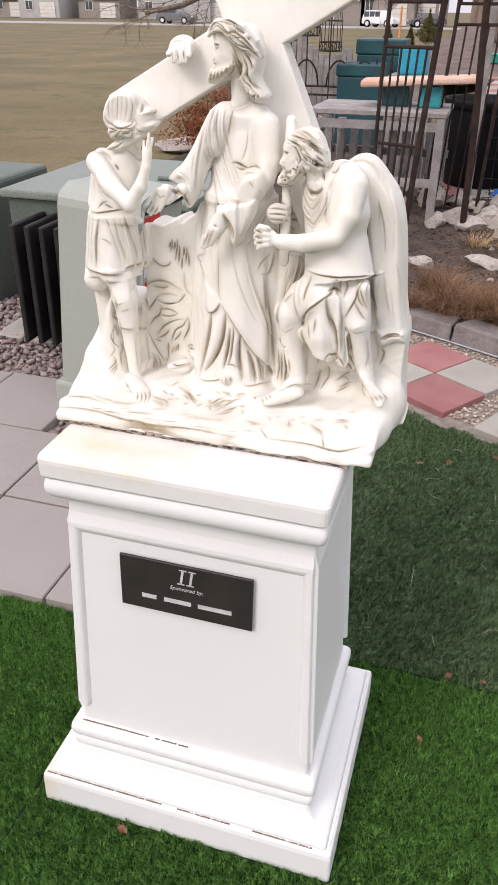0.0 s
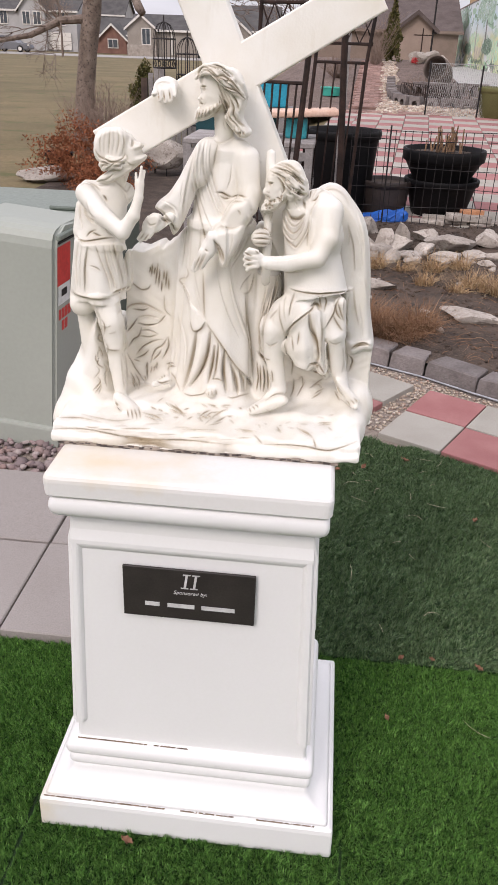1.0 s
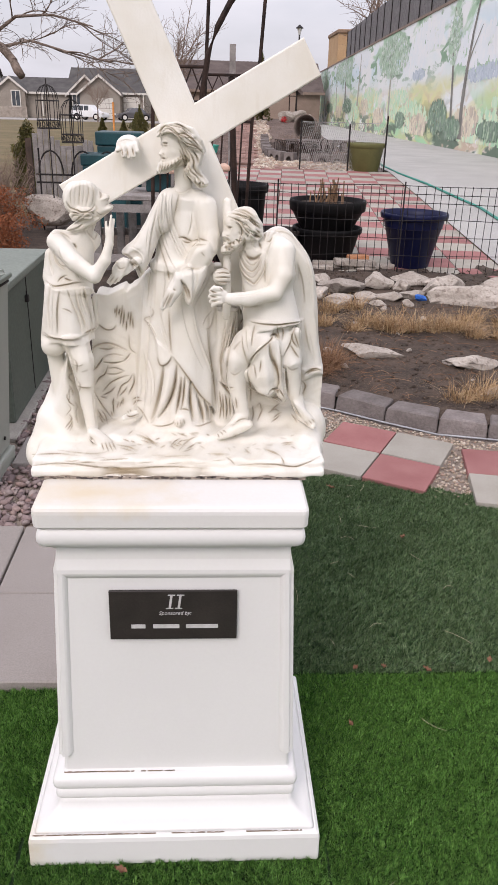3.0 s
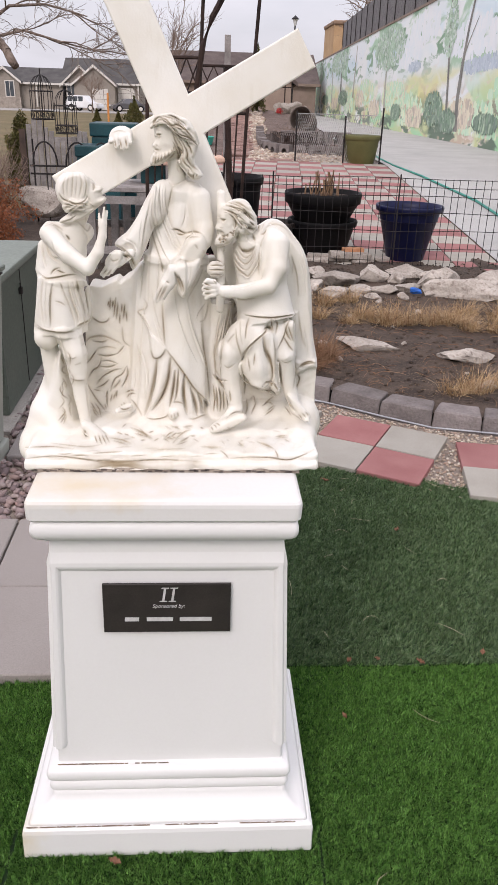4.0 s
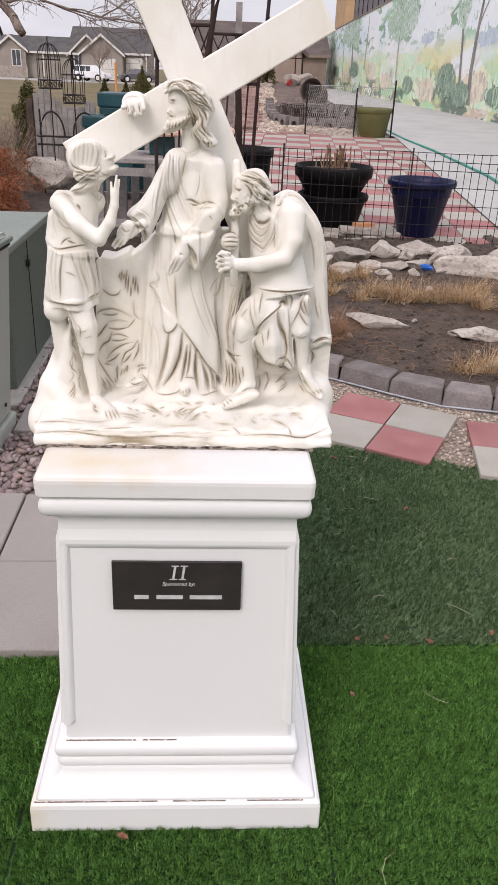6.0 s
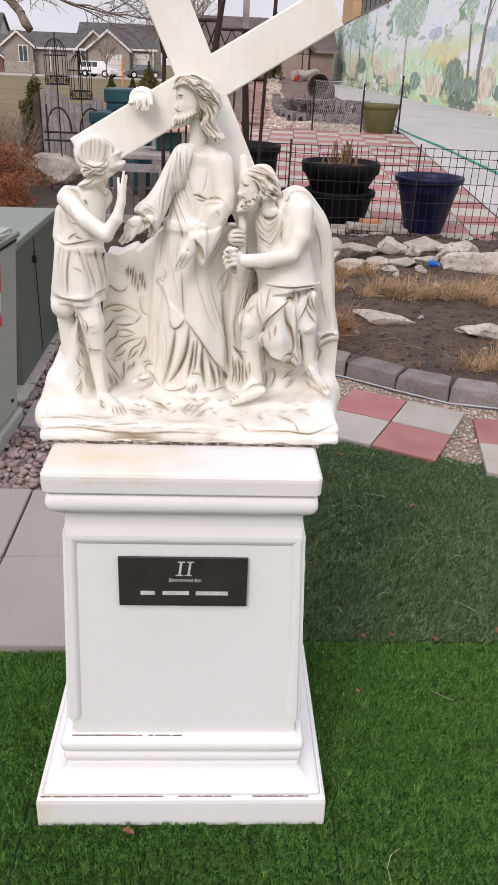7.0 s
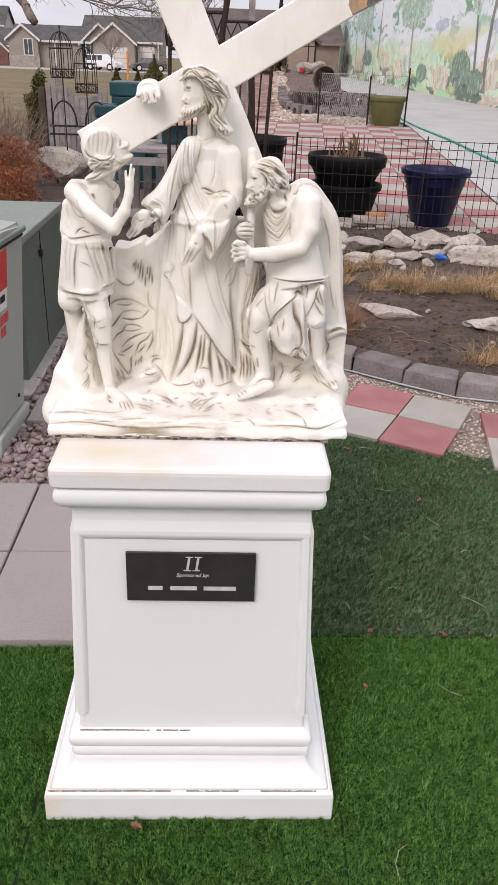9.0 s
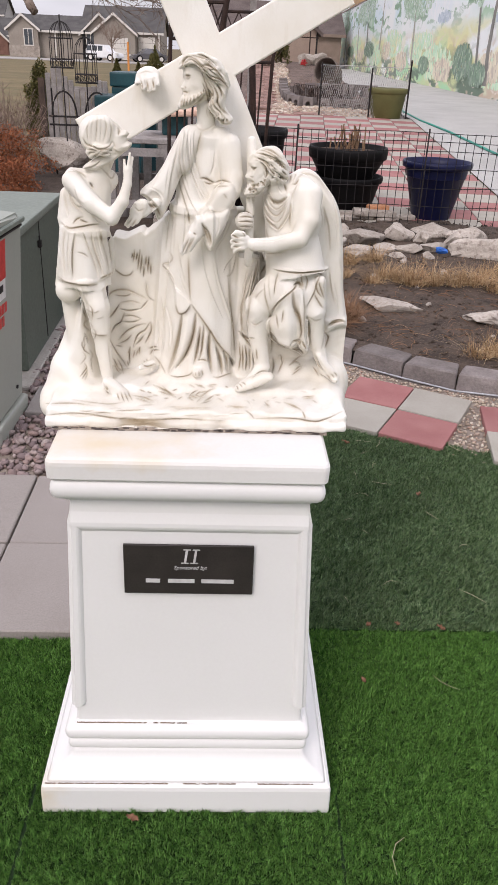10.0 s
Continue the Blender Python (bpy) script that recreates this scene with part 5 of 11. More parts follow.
clay.stroke(0.0045, 0.001, (-0.1186, 1.4186), (-0.1159, 1.4168), (-0.1132, 1.4162))
clay.stroke(0.002, 0.001, (-0.1209, 1.4134), (-0.1168, 1.4122))
clay.crease(0.002, 0.006, 0.25, (-0.1481, 1.4028), (-0.1371, 1.3946), (-0.1232, 1.3970), (-0.1127, 1.4029))
clay.stroke(0.0025, 0.0014, (-0.1463, 1.4116), (-0.1436, 1.4036), (-0.1462, 1.3996))
clay.crease(0.0026, 0.006, 0.4, (-0.2005, 1.3642), (-0.1844, 1.3681), (-0.1700, 1.3778))
clay.crease(0.0016, 0.004, 0.2, (-0.1701, 1.3765), (-0.1762, 1.3713), (-0.1830, 1.3794))
clay.stroke(0.003, 0.0011, (-0.1726, 1.3677), (-0.1613, 1.3580), (-0.1507, 1.3482), (-0.1445, 1.3605), (-0.1427, 1.3706))
clay.stroke(0.002, 0.0016, (-0.1534, 1.3769), (-0.1525, 1.3603))
# youth: arm opening and the tunic
clay.crease(0.0026, 0.005, 0.55, (-0.1961, 1.3456), (-0.2067, 1.3550), (-0.2224, 1.3586), (-0.2318, 1.3526))
clay.stroke(0.0055, 0.002, (-0.1917, 1.3389), (-0.1884, 1.3349), (-0.1859, 1.3295))
clay.crease(0.0018, 0.007, 0.15, (-0.1581, 1.3534), (-0.1519, 1.3367), (-0.1502, 1.3127))
clay.crease(0.003, 0.007, 0.45, (-0.2076, 1.2860), (-0.2263, 1.3019), (-0.2315, 1.3276))
clay.crease(0.0026, 0.006, 0.4, (-0.2281, 1.3174), (-0.2188, 1.2983), (-0.2041, 1.2966))
clay.crease(0.0026, 0.007, 0.3, (-0.2353, 1.2754), (-0.2380, 1.2964), (-0.2395, 1.3239))
clay.stroke(0.0065, 0.0018, (-0.2149, 1.2725), (-0.2069, 1.2692), (-0.1989, 1.2665))
clay.stroke(0.0055, 0.0016, (-0.2269, 1.2633), (-0.2199, 1.2723), (-0.2082, 1.2769))
clay.crease(0.0024, 0.006, 0.25, (-0.2196, 1.3279), (-0.2148, 1.3109), (-0.2032, 1.2991))
clay.crease(0.0022, 0.006, 0.25, (-0.1724, 1.2666), (-0.1819, 1.2698), (-0.1936, 1.2836))
clay.crease(0.0034, 0.006, 0.75, (-0.2501, 1.2680), (-0.2352, 1.2570), (-0.2129, 1.2598), (-0.1948, 1.2638), (-0.1739, 1.2665))
# youth: pleated skirt and rolled trouser
clay.crease(0.0034, 0.008, 0.65, (-0.2351, 1.1568), (-0.2330, 1.2072), (-0.2242, 1.2509))
clay.crease(0.003, 0.009, 0.35, (-0.2111, 1.2541), (-0.2021, 1.2262), (-0.1897, 1.1898), (-0.1841, 1.1581))
clay.crease(0.003, 0.007, 0.45, (-0.1933, 1.2517), (-0.1895, 1.2193), (-0.1791, 1.1826), (-0.1757, 1.1632))
clay.crease(0.0028, 0.006, 0.45, (-0.1770, 1.2611), (-0.1729, 1.2306), (-0.1659, 1.1979), (-0.1627, 1.1726))
clay.crease(0.0024, 0.005, 0.35, (-0.1628, 1.2590), (-0.1608, 1.2273), (-0.1575, 1.1888))
clay.crease(0.0026, 0.007, 0.3, (-0.2503, 1.1602), (-0.2499, 1.2140), (-0.2416, 1.2576))
clay.crease(0.0022, 0.006, 0.2, (-0.1838, 1.2556), (-0.1803, 1.2268), (-0.1714, 1.1903))
clay.stroke(0.005, 0.0014, (-0.1761, 1.2515), (-0.1745, 1.2270))
clay.stroke(0.004, 0.0012, (-0.1786, 1.2449), (-0.1757, 1.2328))
clay.stroke(0.0036, 0.0012, (-0.2218, 1.2111), (-0.2108, 1.2077), (-0.2021, 1.2021))
clay.crease(0.002, 0.006, 0.2, (-0.2438, 1.1585), (-0.2414, 1.2106), (-0.2354, 1.2542))
clay.stroke(0.0036, 0.0013, (-0.2084, 1.2459), (-0.2052, 1.2334))
clay.crease(0.0036, 0.006, 0.75, (-0.2631, 1.1648), (-0.2493, 1.1538), (-0.2275, 1.1490), (-0.2072, 1.1480), (-0.1860, 1.1504))
clay.crease(0.003, 0.005, 0.7, (-0.1833, 1.1600), (-0.1729, 1.1670), (-0.1635, 1.1711), (-0.1552, 1.1773))
clay.crease(0.003, 0.005, 0.7, (-0.2052, 1.0518), (-0.1906, 1.0461), (-0.1727, 1.0469))
clay.crease(0.002, 0.006, 0.3, (-0.2150, 1.1007), (-0.1990, 1.0921), (-0.1867, 1.0967))
clay.crease(0.0018, 0.005, 0.25, (-0.1937, 1.0792), (-0.1849, 1.0818), (-0.1776, 1.0851))
clay.crease(0.0018, 0.006, 0.2, (-0.2016, 1.0861), (-0.2035, 1.0662), (-0.2029, 1.0522))
clay.crease(0.002, 0.006, 0.3, (-0.2084, 1.0860), (-0.2131, 1.1133), (-0.2212, 1.1438))
clay.stroke(0.0042, 0.0011, (-0.1585, 0.9191), (-0.1572, 0.9121), (-0.1537, 0.9026))
clay.stroke(0.0042, 0.0011, (-0.1505, 0.9210), (-0.1485, 0.9123), (-0.1443, 0.8993))
clay.stroke(0.0042, 0.0011, (-0.1434, 0.9220), (-0.1405, 0.9133), (-0.1355, 0.9003))
clay.stroke(0.0042, 0.0011, (-0.1370, 0.9238), (-0.1333, 0.9152), (-0.1282, 0.9040))
clay.stroke(0.0045, 0.0014, (-0.1825, 0.9298), (-0.1795, 0.9255), (-0.1766, 0.9204))
clay.crease(0.0018, 0.006, 0.25, (-0.1682, 0.9558), (-0.1720, 0.9977), (-0.1731, 1.0388))
# rock ledge with drawn seams
clay.crease(0.003, 0.008, 0.75, (-0.1556, 1.1840), (-0.1378, 1.1710), (-0.1237, 1.1721), (-0.1183, 1.1805))
clay.crease(0.0034, 0.007, 0.75, (-0.0904, 1.1209), (-0.1022, 1.1284), (-0.1316, 1.1400), (-0.1578, 1.1362), (-0.1751, 1.1181))
clay.stroke(0.0055, 0.0016, (-0.0904, 1.1209), (-0.0982, 1.1106), (-0.1060, 1.1026))
clay.crease(0.0026, 0.006, 0.6, (-0.1026, 1.1136), (-0.1250, 1.1177), (-0.1477, 1.1125))
clay.stroke(0.0105, 0.0017, (-0.1459, 1.1024), (-0.1272, 1.0989), (-0.1060, 1.1034))
clay.stroke(0.0084, 0.0017, (-0.1679, 1.0830), (-0.1591, 1.0931), (-0.1462, 1.1118))
clay.stroke(0.0077, 0.0017, (-0.1655, 1.0531), (-0.1565, 1.0673), (-0.1447, 1.0764), (-0.1371, 1.0956))
clay.stroke(0.0077, 0.0017, (-0.1510, 1.0373), (-0.1349, 1.0558), (-0.1116, 1.0684), (-0.0948, 1.0720))
clay.stroke(0.007, 0.0017, (-0.1228, 1.0216), (-0.1123, 1.0483), (-0.0967, 1.0599), (-0.0863, 1.0770))
clay.stroke(0.007, 0.0017, (-0.0855, 1.0770), (-0.0853, 1.0570), (-0.0975, 1.0315))
clay.stroke(0.007, 0.0017, (-0.1412, 1.0876), (-0.1223, 1.0888), (-0.1051, 1.0821))
clay.stroke(0.007, 0.0017, (-0.1417, 1.0765), (-0.1228, 1.0753), (-0.1059, 1.0813))
clay.stroke(0.007, 0.0017, (-0.1521, 1.0291), (-0.1357, 1.0372), (-0.1245, 1.0480))
clay.stroke(0.007, 0.0017, (-0.1287, 1.0194), (-0.1308, 1.0028), (-0.1299, 0.9862))
clay.stroke(0.0063, 0.0017, (-0.1085, 1.0239), (-0.1113, 1.0074))
clay.stroke(0.007, 0.0017, (-0.1700, 1.0388), (-0.1539, 1.0064), (-0.1341, 0.9768))
clay.stroke(0.007, 0.0017, (-0.1636, 0.9971), (-0.1565, 0.9814), (-0.1477, 0.9690))
clay.stroke(0.0056, 0.0017, (-0.1568, 1.0261), (-0.1439, 1.0231))
clay.stroke(0.007, 0.0017, (-0.1168, 1.0278), (-0.1049, 1.0403), (-0.1000, 1.0486))
clay.stroke(0.007, 0.0017, (-0.1544, 1.1302), (-0.1358, 1.1287), (-0.1244, 1.1328))
clay.stroke(0.0063, 0.0017, (-0.1330, 1.0069), (-0.1285, 1.0235))
clay.stroke(0.007, 0.0017, (-0.0901, 1.0202), (-0.0803, 1.0246), (-0.0727, 1.0227))
clay.stroke(0.0077, 0.0017, (-0.0885, 1.0079), (-0.0825, 1.0163), (-0.0708, 1.0174))
clay.crease(0.0026, 0.007, 0.5, (-0.0915, 1.1623), (-0.0901, 1.1318), (-0.0755, 1.1197))
clay.stroke(-0.0018, 0.006, (-0.1422, 1.0637), (-0.1152, 1.0763))
clay.stroke(-0.0018, 0.006, (-0.1430, 1.0455), (-0.1196, 1.0582))
clay.stroke(-0.0018, 0.006, (-0.1637, 1.0910), (-0.1480, 1.1051))
clay.stroke(0.008, 0.0018, (-0.1163, 1.1954), (-0.1132, 1.2195))
clay.stroke(0.008, 0.0018, (-0.1087, 1.1807), (-0.1030, 1.2197))
clay.stroke(0.008, 0.0018, (-0.1030, 1.1752), (-0.0997, 1.2107))
clay.stroke(0.008, 0.0018, (-0.0973, 1.1678), (-0.0959, 1.1885))
clay.stroke(0.008, 0.0018, (-0.0896, 1.1774), (-0.0859, 1.2073))
clay.stroke(0.008, 0.0018, (-0.1110, 1.1993), (-0.1083, 1.2141))
clay.stroke(0.008, 0.0018, (-0.0930, 1.1886), (-0.0910, 1.2072))
clay.stroke(0.008, 0.0018, (-0.1189, 1.2028), (-0.1171, 1.2139))
clay.stroke(0.008, 0.0018, (-0.0831, 1.1720), (-0.0837, 1.1944))
# central figure: collar and the mantle over the shoulder
clay.crease(0.0016, 0.004, 0.35, (0.0390, 1.4491), (0.0302, 1.4412), (0.0183, 1.4360), (0.0080, 1.4373), (0.0028, 1.4442))
clay.stroke(0.0034, 0.0013, (0.0128, 1.4349), (0.0083, 1.4163), (0.0035, 1.3932))
clay.crease(0.003, 0.01, 0.3, (0.0299, 1.3150), (0.0212, 1.3348), (0.0091, 1.3599), (0.0000, 1.3848), (-0.0027, 1.4143), (0.0001, 1.4377))
clay.crease(0.0026, 0.007, 0.35, (0.0178, 1.3087), (0.0028, 1.3411), (-0.0104, 1.3778), (-0.0144, 1.4140), (-0.0088, 1.4426))
clay.crease(0.0026, 0.007, 0.3, (-0.0183, 1.4397), (-0.0255, 1.4038), (-0.0244, 1.3707), (-0.0176, 1.3405), (-0.0036, 1.3064), (0.0093, 1.2885))
clay.crease(0.0028, 0.009, 0.3, (-0.0515, 1.2963), (-0.0481, 1.3259), (-0.0420, 1.3601), (-0.0339, 1.3937), (-0.0260, 1.4298))
clay.crease(0.0024, 0.006, 0.45, (-0.0313, 1.3805), (-0.0274, 1.3497), (-0.0192, 1.3178), (-0.0115, 1.2936), (-0.0080, 1.2767))
clay.crease(0.002, 0.006, 0.2, (0.0242, 1.3107), (0.0081, 1.3412), (-0.0049, 1.3746), (-0.0082, 1.4076), (-0.0040, 1.4385))
clay.crease(0.002, 0.006, 0.2, (-0.0142, 1.4414), (-0.0203, 1.4040), (-0.0175, 1.3642), (-0.0078, 1.3305))
clay.crease(0.0026, 0.008, 0.2, (-0.0558, 1.2136), (-0.0517, 1.2411), (-0.0475, 1.2771), (-0.0427, 1.3123), (-0.0373, 1.3467))
clay.crease(0.0026, 0.008, 0.2, (-0.0283, 1.3333), (-0.0330, 1.2916), (-0.0363, 1.2488), (-0.0391, 1.2048))
clay.crease(0.0022, 0.007, 0.2, (-0.0222, 1.1979), (-0.0205, 1.2347), (-0.0174, 1.2708), (-0.0178, 1.3095))
clay.crease(0.0018, 0.005, 0.15, (-0.0470, 1.3052), (-0.0504, 1.2734), (-0.0531, 1.2447))
clay.stroke(0.006, 0.0022, (-0.0115, 1.2901), (-0.0087, 1.2717))
# chest and the pouch of cloth over the arm
clay.stroke(0.0075, 0.0022, (0.0106, 1.3535), (0.0204, 1.3538), (0.0303, 1.3494), (0.0381, 1.3462))
clay.stroke(0.0055, 0.0016, (0.0176, 1.3476), (0.0268, 1.3445), (0.0363, 1.3461))
clay.stroke(0.0055, 0.0016, (0.0381, 1.3469), (0.0514, 1.3513), (0.0677, 1.3484))
clay.stroke(0.0045, 0.0015, (0.0364, 1.3372), (0.0487, 1.3410), (0.0629, 1.3414))
clay.stroke(-0.0022, 0.0032, (0.0381, 1.3421), (0.0522, 1.3459), (0.0656, 1.3449))
clay.stroke(-0.0016, 0.006, (0.0288, 1.4038), (0.0272, 1.3822), (0.0221, 1.3620))
clay.stroke(-0.0016, 0.006, (0.0430, 1.4059), (0.0419, 1.3827), (0.0362, 1.3590))
clay.crease(0.0018, 0.006, 0.15, (0.0274, 1.3571), (0.0342, 1.3791), (0.0357, 1.4024))
clay.stroke(0.0035, 0.0013, (0.0546, 1.3268), (0.0604, 1.3186))
clay.crease(0.002, 0.006, 0.15, (0.0277, 1.3125), (0.0188, 1.3216), (0.0081, 1.3378))
clay.crease(0.0022, 0.009, 0.1, (0.0459, 1.3382), (0.0348, 1.3179), (0.0207, 1.3001))
# cuffs
clay.crease(0.0034, 0.006, 0.45, (0.0629, 1.2991), (0.0440, 1.2926), (0.0261, 1.2957), (0.0150, 1.2887))
clay.crease(0.0022, 0.004, 0.2, (0.0704, 1.3189), (0.0728, 1.3085), (0.0655, 1.2971))
clay.stroke(0.0095, 0.003, (0.0151, 1.2710), (0.0224, 1.2547), (0.0298, 1.2317))
clay.stroke(0.006, 0.002, (0.0223, 1.2647), (0.0297, 1.2469), (0.0327, 1.2332))
clay.crease(0.0018, 0.005, 0.2, (0.0477, 1.2868), (0.0469, 1.2654), (0.0392, 1.2417))
clay.crease(0.0034, 0.006, 0.35, (-0.0997, 1.3234), (-0.0865, 1.3186), (-0.0726, 1.3052), (-0.0581, 1.2845))
clay.stroke(0.012, 0.0038, (-0.0860, 1.3110), (-0.0764, 1.2974), (-0.0675, 1.2793))
clay.stroke(0.007, 0.0022, (-0.0807, 1.3095), (-0.0693, 1.2958), (-0.0617, 1.2820))
clay.crease(0.0018, 0.006, 0.1, (-0.0535, 1.3015), (-0.0609, 1.3221), (-0.0766, 1.3320), (-0.0923, 1.3356))
clay.crease(0.0016, 0.006, 0.1, (-0.0601, 1.3646), (-0.0710, 1.3458), (-0.0819, 1.3318))
clay.crease(0.0016, 0.006, 0.1, (-0.0539, 1.3223), (-0.0505, 1.3531), (-0.0442, 1.3801))
# hands of the central figure
clay.stroke(0.0036, 0.0011, (-0.0088, 1.2459), (-0.0221, 1.2156))
clay.stroke(0.0036, 0.0011, (-0.0037, 1.2442), (-0.0170, 1.2143))
clay.stroke(0.0036, 0.0011, (-0.0001, 1.2461), (-0.0126, 1.2188))
clay.stroke(0.004, 0.0013, (-0.0015, 1.2540), (0.0035, 1.2506))
clay.stroke(0.0038, 0.0012, (-0.1155, 1.2770), (-0.1260, 1.2643))
clay.stroke(0.0038, 0.0012, (-0.1084, 1.2754), (-0.1189, 1.2616))
clay.stroke(0.0038, 0.0012, (-0.1210, 1.2835), (-0.1279, 1.2713))
clay.stroke(0.003, 0.0014, (-0.1111, 1.2999), (-0.1043, 1.2914), (-0.0935, 1.2952))
# right flank of the robe
clay.crease(0.0024, 0.007, 0.3, (0.0394, 1.2180), (0.0473, 1.2358), (0.0608, 1.2586), (0.0711, 1.2839))
clay.crease(0.002, 0.006, 0.25, (0.0668, 1.2837), (0.0536, 1.2548), (0.0430, 1.2291))
clay.crease(0.003, 0.007, 0.5, (0.0622, 1.1753), (0.0711, 1.1785), (0.0767, 1.1930), (0.0806, 1.2146))
clay.crease(0.0022, 0.004, 0.3, (0.0569, 1.1804), (0.0626, 1.1963), (0.0763, 1.2134))
# long panels of the mantle and its turned corner
clay.crease(0.0024, 0.006, 0.75, (-0.0104, 1.2130), (-0.0084, 1.1644), (-0.0063, 1.1202))
clay.crease(0.003, 0.01, 0.85, (-0.0055, 1.1175), (0.0104, 1.0951), (0.0295, 1.0677), (0.0530, 1.0317), (0.0728, 1.0107), (0.0857, 0.9926))
clay.crease(0.003, 0.01, 0.65, (0.0856, 0.9972), (0.0807, 1.0446), (0.0760, 1.0848), (0.0689, 1.1357), (0.0659, 1.1754))
clay.crease(0.0016, 0.01, 0.15, (0.0357, 1.2252), (0.0444, 1.1733), (0.0593, 1.1219), (0.0786, 1.0689))
clay.crease(0.0018, 0.01, 0.1, (0.0599, 1.0844), (0.0366, 1.1349), (0.0194, 1.1915), (0.0137, 1.2392))
clay.crease(0.0024, 0.006, 0.5, (-0.0491, 1.2223), (-0.0405, 1.2078), (-0.0450, 1.1980), (-0.0587, 1.1921), (-0.0482, 1.1796), (-0.0392, 1.1629), (-0.0342, 1.1458))
clay.crease(0.0026, 0.005, 0.7, (-0.0357, 1.1156), (-0.0295, 1.0966), (-0.0162, 1.1000), (-0.0063, 1.1156))
clay.crease(0.0018, 0.006, 0.2, (-0.0104, 1.1260), (-0.0233, 1.1602), (-0.0304, 1.1902))
clay.crease(0.0018, 0.006, 0.2, (-0.0299, 1.2381), (-0.0266, 1.2052), (-0.0195, 1.1717), (-0.0092, 1.1376))
# robe under the mantle: deep pleats to the hem
clay.stroke(0.011, 0.0042, (-0.0246, 1.0935), (-0.0278, 1.0664), (-0.0351, 1.0297), (-0.0456, 0.9922), (-0.0530, 0.9689))
clay.stroke(0.012, 0.0046, (0.0043, 1.0942), (-0.0026, 1.0468), (-0.0159, 1.0095), (-0.0356, 0.9798))
clay.stroke(0.01, 0.0036, (0.0135, 1.0681), (0.0089, 1.0307), (0.0012, 0.9890))
clay.stroke(0.011, 0.004, (0.0342, 1.0606), (0.0315, 1.0189), (0.0381, 0.9721))
clay.stroke(0.01, 0.0034, (0.0461, 1.0307), (0.0551, 0.9986), (0.0602, 0.9684))
clay.stroke(0.009, 0.003, (0.0618, 1.0187), (0.0684, 0.9989), (0.0711, 0.9758))
clay.stroke(0.007, 0.0026, (0.0211, 1.0715), (0.0167, 1.0227), (0.0121, 0.9977))
clay.stroke(0.007, 0.0024, (0.0749, 1.0066), (0.0812, 0.9866))
clay.stroke(-0.003, 0.005, (-0.0109, 1.0867), (-0.0165, 1.0464), (-0.0292, 1.0051), (-0.0443, 0.9754))
clay.stroke(-0.003, 0.0045, (0.0258, 1.0555), (0.0229, 1.0187), (0.0262, 0.9980))
clay.stroke(-0.003, 0.004, (0.0435, 1.0233), (0.0465, 0.9942), (0.0500, 0.9711))
clay.stroke(-0.0028, 0.0035, (0.0579, 1.0153), (0.0640, 0.9778))
clay.stroke(-0.0025, 0.0055, (-0.0353, 1.0782), (-0.0403, 1.0459), (-0.0497, 1.0088))
clay.crease(0.0024, 0.008, 0.25, (-0.0517, 1.0037), (-0.0443, 1.0377), (-0.0468, 1.0779), (-0.0568, 1.1151))
clay.crease(0.002, 0.008, 0.15, (-0.0647, 1.1324), (-0.0580, 1.0856), (-0.0572, 1.0455), (-0.0632, 1.0126))
clay.crease(0.002, 0.008, 0.15, (-0.0703, 1.0813), (-0.0695, 1.0452), (-0.0755, 1.0165))
clay.crease(0.0028, 0.005, 0.55, (-0.0819, 1.0072), (-0.0683, 0.9909), (-0.0555, 0.9642))
clay.crease(0.0028, 0.005, 0.65, (-0.0515, 0.9643), (-0.0327, 0.9600), (-0.0083, 0.9660), (-0.0028, 0.9763))
clay.crease(0.0024, 0.004, 0.6, (0.0382, 0.9636), (0.0501, 0.9613), (0.0658, 0.9676), (0.0814, 0.9739))
clay.stroke(0.005, 0.0016, (0.0066, 0.9975), (0.0203, 0.9987), (0.0309, 0.9947))
clay.stroke(0.0036, 0.0011, (0.0039, 0.9714), (0.0051, 0.9612))
clay.stroke(0.0036, 0.0011, (0.0106, 0.9741), (0.0122, 0.9622))
clay.stroke(0.0036, 0.0011, (0.0173, 0.9759), (0.0193, 0.9649))
clay.stroke(0.0036, 0.0011, (-0.0016, 0.9687), (-0.0016, 0.9619))
clay.stroke(0.005, 0.0016, (-0.1057, 0.9875), (-0.0950, 0.9811), (-0.0785, 0.9873))
clay.stroke(0.003, 0.001, (-0.1016, 0.9943), (-0.0987, 0.9894))
clay.stroke(0.003, 0.001, (-0.0961, 0.9978), (-0.0939, 0.9920))
# hanging cloth and grasses between the figures
clay.crease(0.003, 0.007, 0.55, (0.1140, 1.1864), (0.1046, 1.1520), (0.0944, 1.1129), (0.0974, 1.0853), (0.0989, 1.0580), (0.1177, 1.0487))
clay.crease(0.0026, 0.006, 0.5, (0.1080, 1.0607), (0.1064, 1.0895), (0.1126, 1.1368), (0.1225, 1.1753))
clay.crease(0.0024, 0.006, 0.45, (0.1063, 1.1937), (0.0999, 1.1595), (0.0948, 1.1247))
clay.stroke(0.007, 0.0022, (0.0942, 1.0603), (0.1049, 1.0484), (0.1167, 1.0307))
clay.stroke(0.006, 0.0022, (0.1243, 1.2091), (0.1188, 1.1752), (0.1115, 1.1483))
clay.stroke(0.0055, 0.0018, (0.1308, 1.1831), (0.1395, 1.1983))
clay.stroke(0.0075, 0.0018, (0.0916, 1.0408), (0.0974, 0.9954))
clay.stroke(0.0075, 0.0018, (0.0996, 1.0328), (0.1026, 0.9786))
